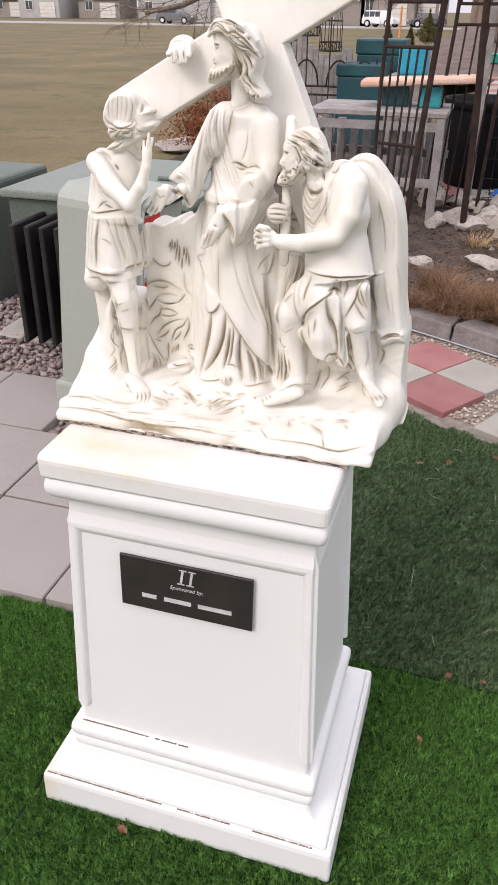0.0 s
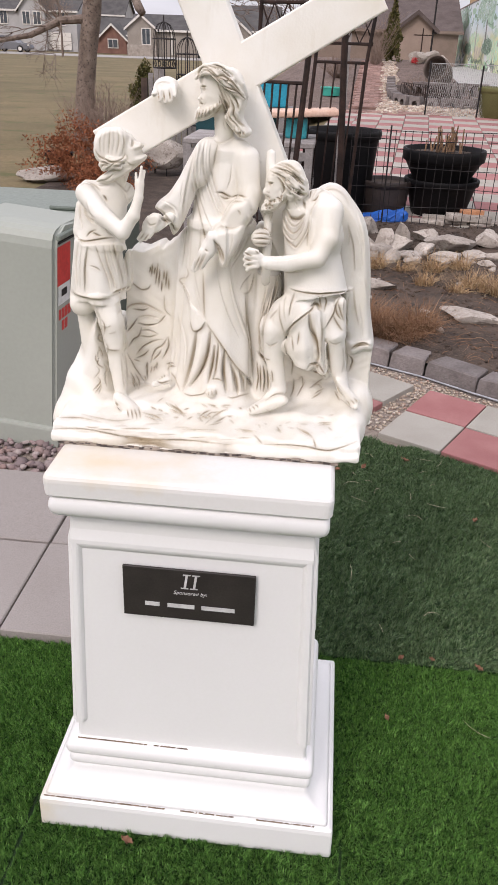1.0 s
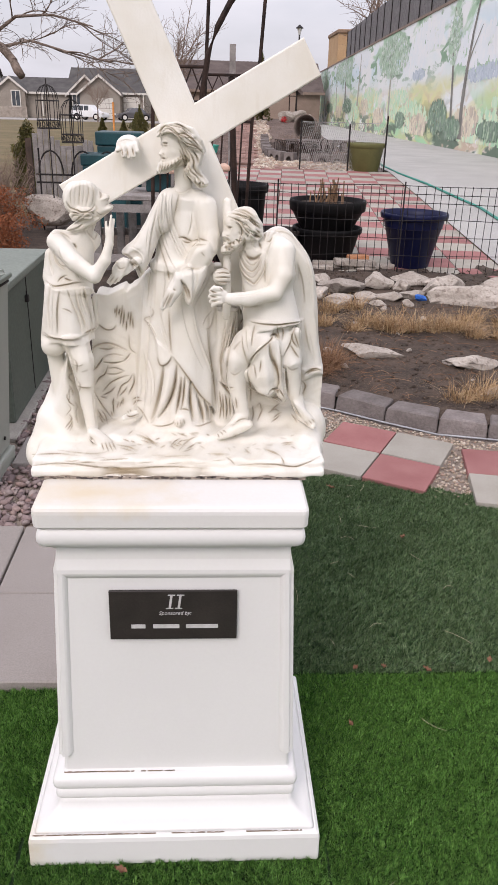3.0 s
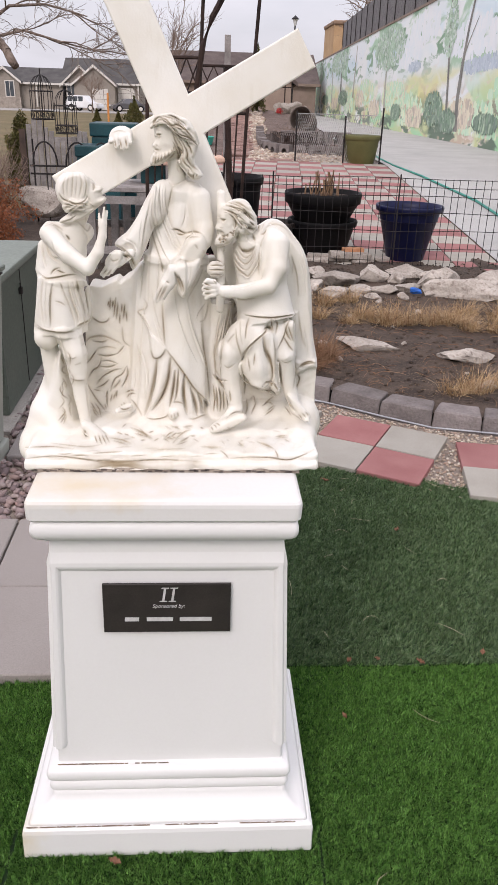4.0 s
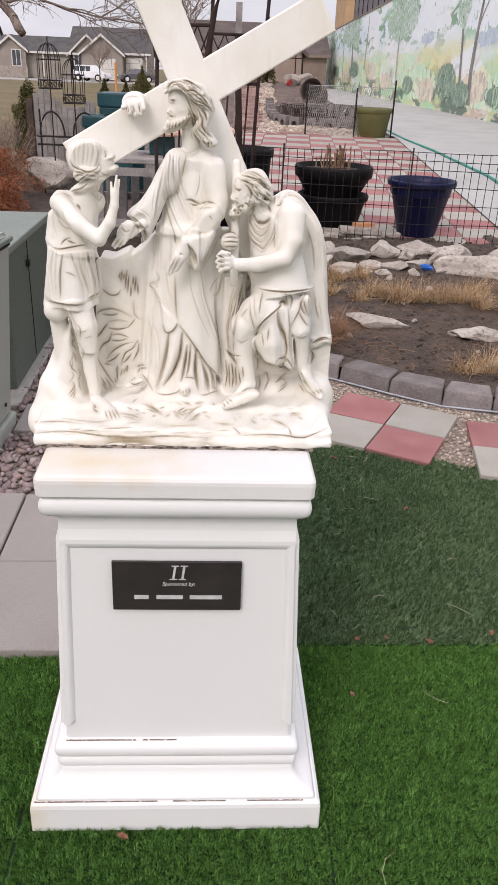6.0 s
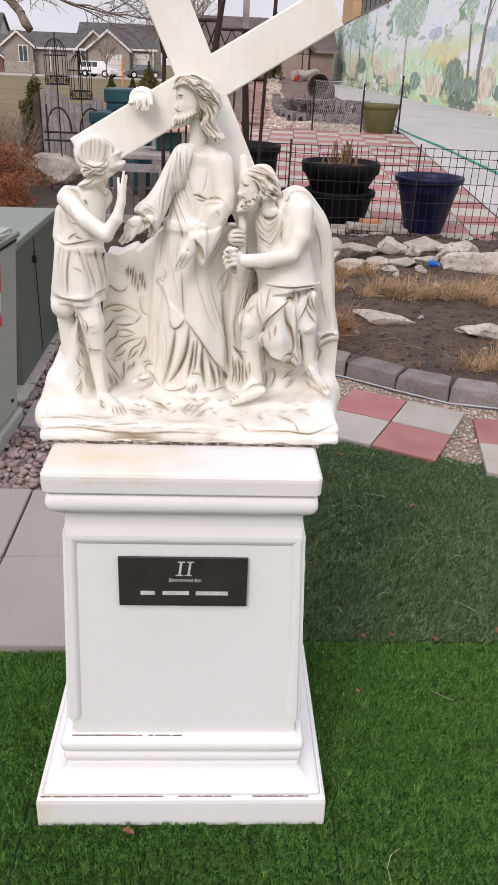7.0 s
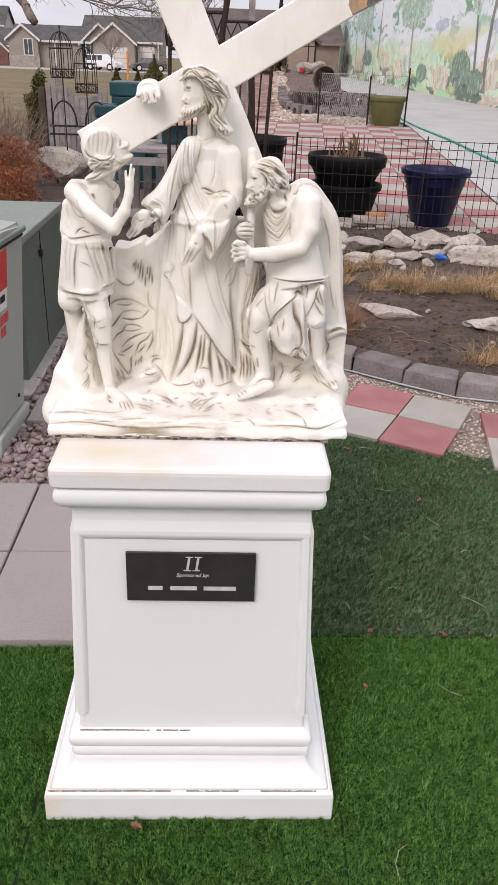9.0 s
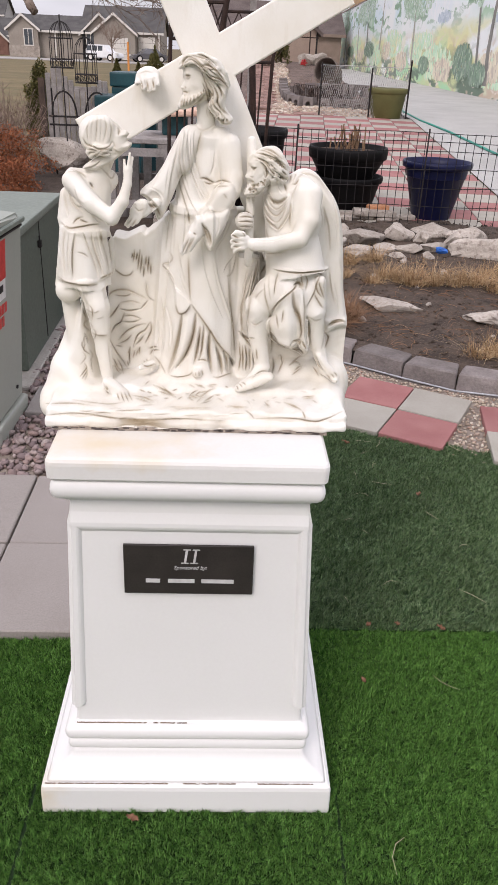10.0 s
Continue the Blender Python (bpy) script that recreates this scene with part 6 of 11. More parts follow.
clay.stroke(0.0075, 0.0018, (0.1054, 1.0329), (0.1106, 0.9998))
clay.stroke(0.0075, 0.0018, (0.1146, 1.0249), (0.1167, 0.9831))
clay.stroke(0.0075, 0.0018, (0.1215, 1.0167), (0.1250, 0.9918))
clay.stroke(0.0075, 0.0018, (0.0969, 1.0162), (0.0932, 0.9784))
clay.stroke(0.0075, 0.0018, (0.1100, 1.0082), (0.1081, 0.9787))
clay.stroke(0.0075, 0.0018, (0.1270, 1.0251), (0.1302, 1.0003))
clay.stroke(-0.002, 0.003, (0.1036, 1.0287), (0.1068, 0.9829))
clay.stroke(-0.002, 0.003, (0.1186, 1.0208), (0.1205, 0.9874))
# central head: hair in long waves, thorn crown, face and beard
clay.stroke(0.0093, 0.0017, (0.0112, 1.5294), (0.0169, 1.5174), (0.0223, 1.5054), (0.0264, 1.4931), (0.0251, 1.4806), (0.0307, 1.4682), (0.0396, 1.4568))
clay.stroke(0.0099, 0.0017, (0.0182, 1.5221), (0.0263, 1.5095), (0.0324, 1.4973), (0.0305, 1.4855), (0.0353, 1.4747), (0.0453, 1.4665), (0.0512, 1.4571))
clay.stroke(0.0099, 0.0017, (0.0262, 1.5162), (0.0350, 1.5042), (0.0406, 1.4920), (0.0400, 1.4820), (0.0469, 1.4728), (0.0579, 1.4637))
clay.stroke(0.009, 0.0017, (0.0146, 1.5113), (0.0203, 1.5001), (0.0231, 1.4884), (0.0218, 1.4790))
clay.stroke(0.009, 0.0017, (0.0380, 1.5120), (0.0458, 1.5009), (0.0487, 1.4904))
clay.stroke(0.009, 0.0017, (0.0306, 1.4792), (0.0286, 1.4723), (0.0341, 1.4630), (0.0390, 1.4517))
clay.stroke(0.009, 0.0017, (0.0423, 1.4638), (0.0437, 1.4550), (0.0499, 1.4520), (0.0539, 1.4572))
clay.stroke(0.009, 0.0017, (0.0230, 1.5023), (0.0304, 1.4917), (0.0285, 1.4817))
clay.stroke(0.00825, 0.0017, (0.0435, 1.4749), (0.0510, 1.4698), (0.0613, 1.4625))
clay.stroke(0.00825, 0.0017, (0.0389, 1.4558), (0.0438, 1.4480))
clay.stroke(0.0075, 0.0017, (0.0506, 1.4546), (0.0520, 1.4476))
clay.stroke(0.0075, 0.0017, (0.0573, 1.4564), (0.0581, 1.4500))
clay.stroke(-0.003, 0.0024, (0.0149, 1.5204), (0.0209, 1.5069), (0.0251, 1.4915), (0.0238, 1.4790), (0.0327, 1.4661))
clay.stroke(-0.003, 0.0024, (0.0229, 1.5176), (0.0304, 1.5025), (0.0359, 1.4888), (0.0339, 1.4793), (0.0418, 1.4695))
clay.stroke(-0.003, 0.0024, (0.0323, 1.5118), (0.0398, 1.4982), (0.0440, 1.4859), (0.0520, 1.4736))
clay.stroke(-0.003, 0.0024, (0.0369, 1.4589), (0.0454, 1.4576), (0.0479, 1.4513))
clay.stroke(-0.003, 0.0024, (0.0430, 1.5076), (0.0506, 1.4954), (0.0494, 1.4876))
clay.stroke(0.0088, 0.0016, (-0.0196, 1.5486), (-0.0103, 1.5519), (0.0012, 1.5487), (0.0111, 1.5400), (0.0244, 1.5344), (0.0394, 1.5319))
clay.stroke(0.0088, 0.0016, (-0.0170, 1.5421), (-0.0070, 1.5484), (0.0029, 1.5421), (0.0145, 1.5335), (0.0262, 1.5208), (0.0429, 1.5152), (0.0564, 1.5126))
clay.stroke(0.0088, 0.0016, (-0.0037, 1.5539), (0.0095, 1.5513), (0.0227, 1.5458), (0.0361, 1.5348), (0.0462, 1.5230), (0.0548, 1.5095))
clay.stroke(0.0088, 0.0016, (0.0045, 1.5562), (0.0177, 1.5528), (0.0310, 1.5442))
clay.stroke(0.0088, 0.0016, (0.0188, 1.5297), (0.0302, 1.5224), (0.0429, 1.5198), (0.0582, 1.5065))
clay.stroke(0.0088, 0.0016, (0.0095, 1.5369), (0.0227, 1.5404), (0.0378, 1.5303), (0.0503, 1.5185))
clay.stroke(0.0088, 0.0016, (-0.0216, 1.5359), (-0.0203, 1.5450), (-0.0143, 1.5511))
clay.stroke(-0.0036, 0.0024, (-0.0153, 1.5475), (-0.0037, 1.5500), (0.0078, 1.5435), (0.0211, 1.5313), (0.0346, 1.5180), (0.0530, 1.5134))
clay.stroke(-0.0036, 0.0024, (0.0012, 1.5531), (0.0161, 1.5480), (0.0300, 1.5391), (0.0428, 1.5259), (0.0547, 1.5104))
clay.stroke(-0.0036, 0.0024, (0.0145, 1.5341), (0.0294, 1.5339), (0.0428, 1.5259))
clay.stroke(0.0095, 0.0019, (-0.0168, 1.5231), (-0.0128, 1.5223), (-0.0085, 1.5230))
clay.stroke(0.0035, 0.0013, (-0.0151, 1.5189), (-0.0111, 1.5181), (-0.0078, 1.5194))
clay.stroke(-0.0012, 0.0018, (-0.0158, 1.5252), (-0.0111, 1.5260), (-0.0065, 1.5249))
clay.stroke(0.0036, 0.0014, (-0.0186, 1.5056), (-0.0159, 1.5038), (-0.0172, 1.5020))
clay.stroke(0.007, 0.0014, (-0.0206, 1.4972), (-0.0166, 1.4970), (-0.0126, 1.4953))
clay.stroke(0.003, 0.0012, (-0.0193, 1.4917), (-0.0160, 1.4909))
clay.stroke(0.0022, 0.0016, (-0.0085, 1.4991), (-0.0113, 1.4929))
clay.stroke(-0.0012, 0.005, (-0.0072, 1.5106), (0.0012, 1.5078), (0.0079, 1.5049))
clay.stroke(0.0058, 0.0013, (-0.0207, 1.4870), (-0.0228, 1.4791), (-0.0242, 1.4719))
clay.stroke(0.0058, 0.0013, (-0.0167, 1.4877), (-0.0181, 1.4808), (-0.0195, 1.4727))
clay.stroke(0.0058, 0.0013, (-0.0120, 1.4891), (-0.0127, 1.4823), (-0.0147, 1.4734))
clay.stroke(0.0058, 0.0013, (-0.0066, 1.4905), (-0.0073, 1.4837), (-0.0086, 1.4755))
clay.stroke(0.0058, 0.0013, (-0.0012, 1.4926), (-0.0005, 1.4858), (-0.0026, 1.4782))
clay.stroke(0.0058, 0.0013, (0.0049, 1.4959), (0.0062, 1.4897), (0.0042, 1.4822))
clay.stroke(0.0058, 0.0013, (0.0109, 1.4991), (0.0123, 1.4930))
clay.stroke(0.0058, 0.0013, (-0.0241, 1.4838), (-0.0258, 1.4775))
clay.stroke(0.0058, 0.0013, (0.0156, 1.5030), (0.0163, 1.4968))
clay.stroke(0.005, 0.0016, (0.0022, 1.4821), (-0.0039, 1.4719), (-0.0073, 1.4648))
clay.stroke(0.0055, 0.0016, (0.0190, 1.4951), (0.0096, 1.4848), (0.0001, 1.4783))
clay.stroke(0.005, 0.0013, (-0.0012, 1.4735), (-0.0080, 1.4639), (-0.0148, 1.4558))
clay.stroke(0.005, 0.0013, (0.0012, 1.4714), (-0.0039, 1.4608), (-0.0074, 1.4534))
clay.stroke(0.005, 0.0013, (0.0028, 1.4721), (0.0001, 1.4610), (0.0022, 1.4556))
clay.stroke(0.0045, 0.0016, (0.0265, 1.4760), (0.0283, 1.4666), (0.0386, 1.4568))
clay.stroke(0.002, 0.0016, (0.0231, 1.4765), (0.0218, 1.4657), (0.0260, 1.4570))
# hand over the cross arm
clay.stroke(0.005, 0.0012, (-0.0931, 1.5124), (-0.0905, 1.4987))
clay.stroke(0.005, 0.0012, (-0.0831, 1.5127), (-0.0805, 1.4972))
clay.stroke(0.005, 0.0012, (-0.0731, 1.5149), (-0.0704, 1.5003))
clay.stroke(0.0035, 0.0013, (-0.1012, 1.5067), (-0.0963, 1.5041))
clay.stroke(0.002, 0.001, (-0.0967, 1.5232), (-0.0847, 1.5273), (-0.0728, 1.5258))
# bearded man: hair, brow, beard
clay.stroke(0.0078, 0.0016, (0.1144, 1.4067), (0.1295, 1.4045), (0.1463, 1.3957), (0.1618, 1.3782))
clay.stroke(0.0078, 0.0016, (0.1072, 1.3946), (0.1213, 1.3897), (0.1363, 1.3821), (0.1516, 1.3718))
clay.stroke(0.0078, 0.0016, (0.1198, 1.3850), (0.1303, 1.3759), (0.1357, 1.3639))
clay.stroke(0.0078, 0.0016, (0.1387, 1.3922), (0.1567, 1.3827), (0.1699, 1.3723))
clay.stroke(0.0078, 0.0016, (0.1294, 1.3985), (0.1493, 1.3905), (0.1659, 1.3810))
clay.stroke(0.0078, 0.0016, (0.1475, 1.3690), (0.1563, 1.3605), (0.1728, 1.3568))
clay.stroke(0.0078, 0.0016, (0.1271, 1.3768), (0.1335, 1.3669), (0.1310, 1.3577))
clay.stroke(0.0078, 0.0016, (0.1105, 1.4013), (0.1262, 1.3984), (0.1417, 1.3889))
clay.stroke(0.0078, 0.0016, (0.1227, 1.4089), (0.1417, 1.4048), (0.1598, 1.3911))
clay.stroke(0.0078, 0.0016, (0.1608, 1.3711), (0.1689, 1.3645))
clay.stroke(0.0078, 0.0016, (0.1178, 1.3916), (0.1300, 1.3836), (0.1396, 1.3704))
clay.stroke(0.0078, 0.0016, (0.1568, 1.3659), (0.1637, 1.3552))
clay.stroke(0.0078, 0.0016, (0.1466, 1.3874), (0.1627, 1.3755))
clay.stroke(0.009, 0.0022, (0.1367, 1.3734), (0.1455, 1.3656), (0.1444, 1.3581))
clay.stroke(0.007, 0.002, (0.1562, 1.3638), (0.1642, 1.3580), (0.1735, 1.3569))
clay.stroke(-0.0022, 0.0024, (0.1175, 1.3982), (0.1338, 1.3927), (0.1497, 1.3808))
clay.stroke(-0.0022, 0.0024, (0.1348, 1.4020), (0.1526, 1.3942), (0.1643, 1.3846))
clay.stroke(-0.0022, 0.0024, (0.1231, 1.3884), (0.1323, 1.3786), (0.1383, 1.3680))
clay.stroke(-0.0022, 0.0024, (0.1446, 1.3773), (0.1555, 1.3699), (0.1674, 1.3662))
clay.stroke(0.009, 0.0018, (0.1036, 1.3758), (0.1079, 1.3736), (0.1127, 1.3750))
clay.stroke(-0.0014, 0.0018, (0.1021, 1.3784), (0.1077, 1.3783), (0.1141, 1.3774))
clay.stroke(0.0022, 0.001, (0.1066, 1.3712), (0.1115, 1.3706))
clay.stroke(0.003, 0.0012, (0.1013, 1.3602), (0.1056, 1.3583), (0.1083, 1.3604))
clay.stroke(0.005, 0.0013, (0.1029, 1.3535), (0.1072, 1.3502), (0.1102, 1.3462))
clay.stroke(-0.0012, 0.005, (0.1169, 1.3674), (0.1241, 1.3616))
clay.stroke(0.003, 0.0018, (0.1274, 1.3677), (0.1314, 1.3577))
clay.stroke(0.0022, 0.001, (0.1092, 1.3880), (0.1179, 1.3876))
clay.stroke(0.006, 0.0013, (0.1103, 1.3444), (0.1091, 1.3428), (0.1073, 1.3421))
clay.stroke(0.006, 0.0013, (0.1012, 1.3343), (0.1031, 1.3363), (0.1057, 1.3370))
clay.stroke(0.006, 0.0013, (0.1278, 1.3497), (0.1257, 1.3495), (0.1237, 1.3505))
clay.stroke(0.006, 0.0013, (0.1060, 1.3445), (0.1075, 1.3421), (0.1074, 1.3393))
clay.stroke(0.006, 0.0013, (0.1275, 1.3440), (0.1274, 1.3460), (0.1286, 1.3477))
clay.stroke(0.006, 0.0013, (0.1118, 1.3351), (0.1106, 1.3375), (0.1110, 1.3402))
clay.stroke(0.006, 0.0013, (0.1314, 1.3524), (0.1289, 1.3532), (0.1274, 1.3552))
clay.stroke(0.006, 0.0013, (0.1192, 1.3482), (0.1175, 1.3473), (0.1156, 1.3475))
clay.stroke(0.006, 0.0013, (0.1334, 1.3469), (0.1312, 1.3469), (0.1294, 1.3480))
clay.stroke(0.006, 0.0013, (0.1286, 1.3479), (0.1299, 1.3503), (0.1324, 1.3515))
clay.stroke(0.006, 0.0013, (0.1195, 1.3435), (0.1172, 1.3441), (0.1157, 1.3459))
clay.stroke(0.006, 0.0013, (0.1058, 1.3373), (0.1060, 1.3391), (0.1071, 1.3406))
clay.stroke(0.006, 0.0013, (0.1033, 1.3344), (0.1036, 1.3320), (0.1025, 1.3299))
clay.stroke(0.006, 0.0013, (0.1144, 1.3448), (0.1163, 1.3454), (0.1184, 1.3450))
clay.stroke(0.006, 0.0013, (0.1159, 1.3441), (0.1140, 1.3452), (0.1130, 1.3470))
clay.stroke(0.006, 0.0013, (0.1138, 1.3390), (0.1135, 1.3367), (0.1119, 1.3348))
clay.stroke(0.006, 0.0013, (0.1283, 1.3548), (0.1304, 1.3547), (0.1320, 1.3535))
clay.stroke(0.006, 0.0013, (0.1257, 1.3484), (0.1265, 1.3464), (0.1262, 1.3443))
clay.stroke(0.006, 0.0013, (0.1046, 1.3378), (0.1072, 1.3379), (0.1095, 1.3366))
clay.stroke(0.006, 0.0013, (0.1306, 1.3431), (0.1294, 1.3457), (0.1298, 1.3485))
clay.stroke(0.006, 0.0013, (0.0994, 1.3356), (0.1017, 1.3369), (0.1044, 1.3368))
clay.stroke(0.006, 0.0013, (0.1167, 1.3337), (0.1142, 1.3348), (0.1127, 1.3371))
clay.stroke(0.006, 0.0013, (0.1124, 1.3439), (0.1109, 1.3427), (0.1089, 1.3426))
clay.stroke(0.006, 0.0013, (0.1146, 1.3361), (0.1143, 1.3343), (0.1130, 1.3330))
clay.stroke(0.006, 0.0013, (0.1023, 1.3363), (0.1020, 1.3385), (0.1031, 1.3404))
clay.stroke(0.006, 0.0013, (0.1083, 1.3442), (0.1104, 1.3451), (0.1127, 1.3448))
clay.stroke(0.006, 0.0013, (0.1060, 1.3439), (0.1080, 1.3438), (0.1097, 1.3427))
clay.stroke(0.006, 0.0013, (0.1206, 1.3509), (0.1230, 1.3510), (0.1251, 1.3499))
clay.stroke(0.006, 0.0013, (0.1078, 1.3328), (0.1101, 1.3318), (0.1113, 1.3297))
clay.stroke(0.006, 0.0013, (0.1239, 1.3483), (0.1260, 1.3492), (0.1284, 1.3487))
clay.stroke(0.006, 0.0013, (0.1069, 1.3396), (0.1092, 1.3398), (0.1113, 1.3387))
clay.stroke(0.006, 0.0013, (0.1085, 1.3308), (0.1089, 1.3330), (0.1106, 1.3347))
clay.stroke(0.006, 0.0013, (0.1021, 1.3389), (0.1029, 1.3370), (0.1024, 1.3350))
clay.stroke(0.006, 0.0013, (0.1078, 1.3340), (0.1094, 1.3330), (0.1102, 1.3313))
clay.stroke(0.0065, 0.0018, (0.0959, 1.3259), (0.1095, 1.3249), (0.1235, 1.3308), (0.1359, 1.3421), (0.1389, 1.3545))
# bearded man: cowl, arm and the gripping hands
clay.stroke(0.0105, 0.003, (0.1363, 1.3325), (0.1440, 1.3196), (0.1577, 1.3158), (0.1695, 1.3245))
clay.crease(0.003, 0.006, 0.6, (0.1743, 1.3281), (0.1670, 1.3027), (0.1539, 1.2904), (0.1390, 1.3006), (0.1258, 1.3267))
clay.crease(0.003, 0.006, 0.65, (0.1819, 1.3193), (0.1788, 1.2967), (0.1628, 1.2692), (0.1542, 1.2683), (0.1338, 1.2863), (0.1205, 1.3161))
clay.crease(0.0026, 0.005, 0.55, (0.1722, 1.3280), (0.1658, 1.3118), (0.1555, 1.3024), (0.1445, 1.3077), (0.1315, 1.3269))
clay.crease(0.0024, 0.005, 0.5, (0.1770, 1.3184), (0.1689, 1.2936), (0.1544, 1.2783), (0.1357, 1.2927), (0.1223, 1.3238))
clay.crease(0.0022, 0.006, 0.3, (0.1384, 1.3579), (0.1407, 1.3450), (0.1362, 1.3339))
clay.stroke(0.0045, 0.002, (0.1654, 1.3491), (0.1703, 1.3356))
clay.crease(0.002, 0.005, 0.2, (0.1628, 1.3302), (0.1537, 1.3420), (0.1501, 1.3572))
clay.crease(0.003, 0.008, 0.6, (0.1819, 1.3193), (0.1808, 1.3010), (0.1810, 1.2690))
clay.crease(0.002, 0.006, 0.35, (0.1922, 1.3526), (0.1841, 1.3325), (0.1814, 1.3151))
clay.crease(0.002, 0.008, 0.35, (0.2458, 1.2708), (0.2450, 1.2922), (0.2398, 1.3132))
clay.crease(0.0024, 0.006, 0.35, (0.1128, 1.2228), (0.1460, 1.2208), (0.1790, 1.2246))
clay.crease(0.003, 0.006, 0.65, (0.1245, 1.2440), (0.1285, 1.2748), (0.1228, 1.3099))
clay.crease(0.0024, 0.005, 0.55, (0.1166, 1.3027), (0.1191, 1.2745), (0.1186, 1.2457))
clay.stroke(0.008, 0.0026, (0.1096, 1.3193), (0.1166, 1.3027), (0.1201, 1.2852))
clay.stroke(0.006, 0.002, (0.1341, 1.2241), (0.1333, 1.2056))
clay.crease(0.0022, 0.005, 0.4, (0.1307, 1.2819), (0.1378, 1.2607), (0.1420, 1.2463))
clay.stroke(0.008, 0.0016, (0.0833, 1.2863), (0.0991, 1.2882), (0.1129, 1.2850))
clay.stroke(0.008, 0.0016, (0.0821, 1.2774), (0.0994, 1.2786), (0.1132, 1.2775))
clay.stroke(0.008, 0.0016, (0.0838, 1.2685), (0.0997, 1.2690), (0.1113, 1.2686))
clay.stroke(0.005, 0.0014, (0.0867, 1.2949), (0.0960, 1.2966), (0.1069, 1.2940))
clay.stroke(0.0045, 0.0012, (0.1106, 1.2903), (0.1143, 1.2879))
clay.stroke(0.0062, 0.0013, (0.0703, 1.2531), (0.0777, 1.2497), (0.0857, 1.2470))
clay.stroke(0.0062, 0.0013, (0.0705, 1.2415), (0.0779, 1.2395), (0.0859, 1.2383))
clay.stroke(0.0062, 0.0013, (0.0744, 1.2306), (0.0796, 1.2301), (0.0861, 1.2302))
clay.stroke(0.003, 0.0014, (0.0906, 1.2576), (0.0973, 1.2505))
clay.crease(0.0016, 0.006, 0.2, (0.1775, 1.2527), (0.1451, 1.2427), (0.1121, 1.2426))
# bearded man: cloak
clay.crease(0.0034, 0.006, 0.55, (0.1837, 1.3510), (0.1956, 1.3663), (0.2139, 1.3689), (0.2330, 1.3579), (0.2453, 1.3370))
clay.crease(0.0026, 0.004, 0.4, (0.1738, 1.3778), (0.1863, 1.3681), (0.1802, 1.3516))
clay.stroke(0.005, 0.0016, (0.1724, 1.3771), (0.1767, 1.3631), (0.1752, 1.3521))
clay.crease(0.0024, 0.006, 0.3, (0.2487, 1.3481), (0.2360, 1.3668), (0.2176, 1.3764), (0.2002, 1.3719), (0.1870, 1.3566))
clay.stroke(0.0055, 0.0018, (0.1803, 1.3489), (0.1873, 1.3504), (0.1925, 1.3595))
clay.crease(0.0026, 0.008, 0.4, (0.2430, 1.3098), (0.2560, 1.2711), (0.2623, 1.2275))
clay.crease(0.0022, 0.008, 0.2, (0.2524, 1.3379), (0.2686, 1.2964), (0.2769, 1.2572))
clay.crease(0.0018, 0.007, 0.15, (0.2756, 1.2279), (0.2698, 1.2678), (0.2579, 1.3031))
clay.crease(0.0026, 0.008, 0.3, (0.2628, 1.2015), (0.2698, 1.1599), (0.2802, 1.1245))
clay.crease(0.002, 0.008, 0.2, (0.3043, 1.1022), (0.2957, 1.1490), (0.2872, 1.1871), (0.2792, 1.2206))
clay.crease(0.004, 0.007, 0.75, (0.2670, 1.0765), (0.2777, 1.0880), (0.2927, 1.0931), (0.3055, 1.0878))
clay.stroke(0.008, 0.0024, (0.2738, 1.0791), (0.2847, 1.0874), (0.2985, 1.0893))
clay.crease(0.002, 0.006, 0.2, (0.2885, 1.0978), (0.2833, 1.1332), (0.2738, 1.1715))
clay.stroke(0.0055, 0.002, (0.2648, 1.0651), (0.2726, 1.0539), (0.2672, 1.0324))
# bearded man: tunic hem, kilt and legs
clay.crease(0.0038, 0.007, 0.8, (0.1491, 1.1926), (0.1660, 1.1877), (0.1998, 1.1848), (0.2332, 1.1880), (0.2590, 1.1931), (0.2629, 1.2008))
clay.crease(0.003, 0.007, 0.65, (0.1571, 1.1371), (0.1583, 1.1610), (0.1631, 1.1862))
clay.crease(0.003, 0.006, 0.6, (0.1378, 1.1658), (0.1405, 1.1374), (0.1492, 1.1095), (0.1529, 1.0946))
clay.crease(0.0022, 0.005, 0.5, (0.1189, 1.1284), (0.1268, 1.1402), (0.1369, 1.1520))
clay.crease(0.0034, 0.007, 0.85, (0.1493, 1.0897), (0.1545, 1.1097), (0.1726, 1.1305), (0.1970, 1.1543), (0.2016, 1.1788))
clay.crease(0.002, 0.005, 0.35, (0.1470, 1.1797), (0.1475, 1.1492), (0.1540, 1.1222))
clay.stroke(0.01, 0.0032, (0.1959, 1.1596), (0.2054, 1.1652), (0.2128, 1.1547))
clay.stroke(0.005, 0.0018, (0.2081, 1.1828), (0.2104, 1.1699), (0.2151, 1.1547))
clay.stroke(0.0045, 0.0016, (0.2148, 1.1833), (0.2216, 1.1702), (0.2198, 1.1510))
clay.stroke(0.011, 0.004, (0.1951, 1.1473), (0.1997, 1.1194), (0.2113, 1.0912), (0.2168, 1.0640), (0.2125, 1.0444))
clay.crease(0.0034, 0.007, 0.55, (0.2248, 1.0479), (0.2204, 1.0802), (0.2192, 1.1120), (0.2143, 1.1431))
clay.stroke(0.009, 0.003, (0.2271, 1.0964), (0.2323, 1.0644), (0.2321, 1.0316))
clay.stroke(-0.003, 0.0045, (0.2041, 1.1429), (0.2108, 1.1118), (0.2181, 1.0802), (0.2206, 1.0519))
clay.stroke(-0.003, 0.007, (0.1849, 1.1112), (0.1904, 1.0795), (0.1941, 1.0472))
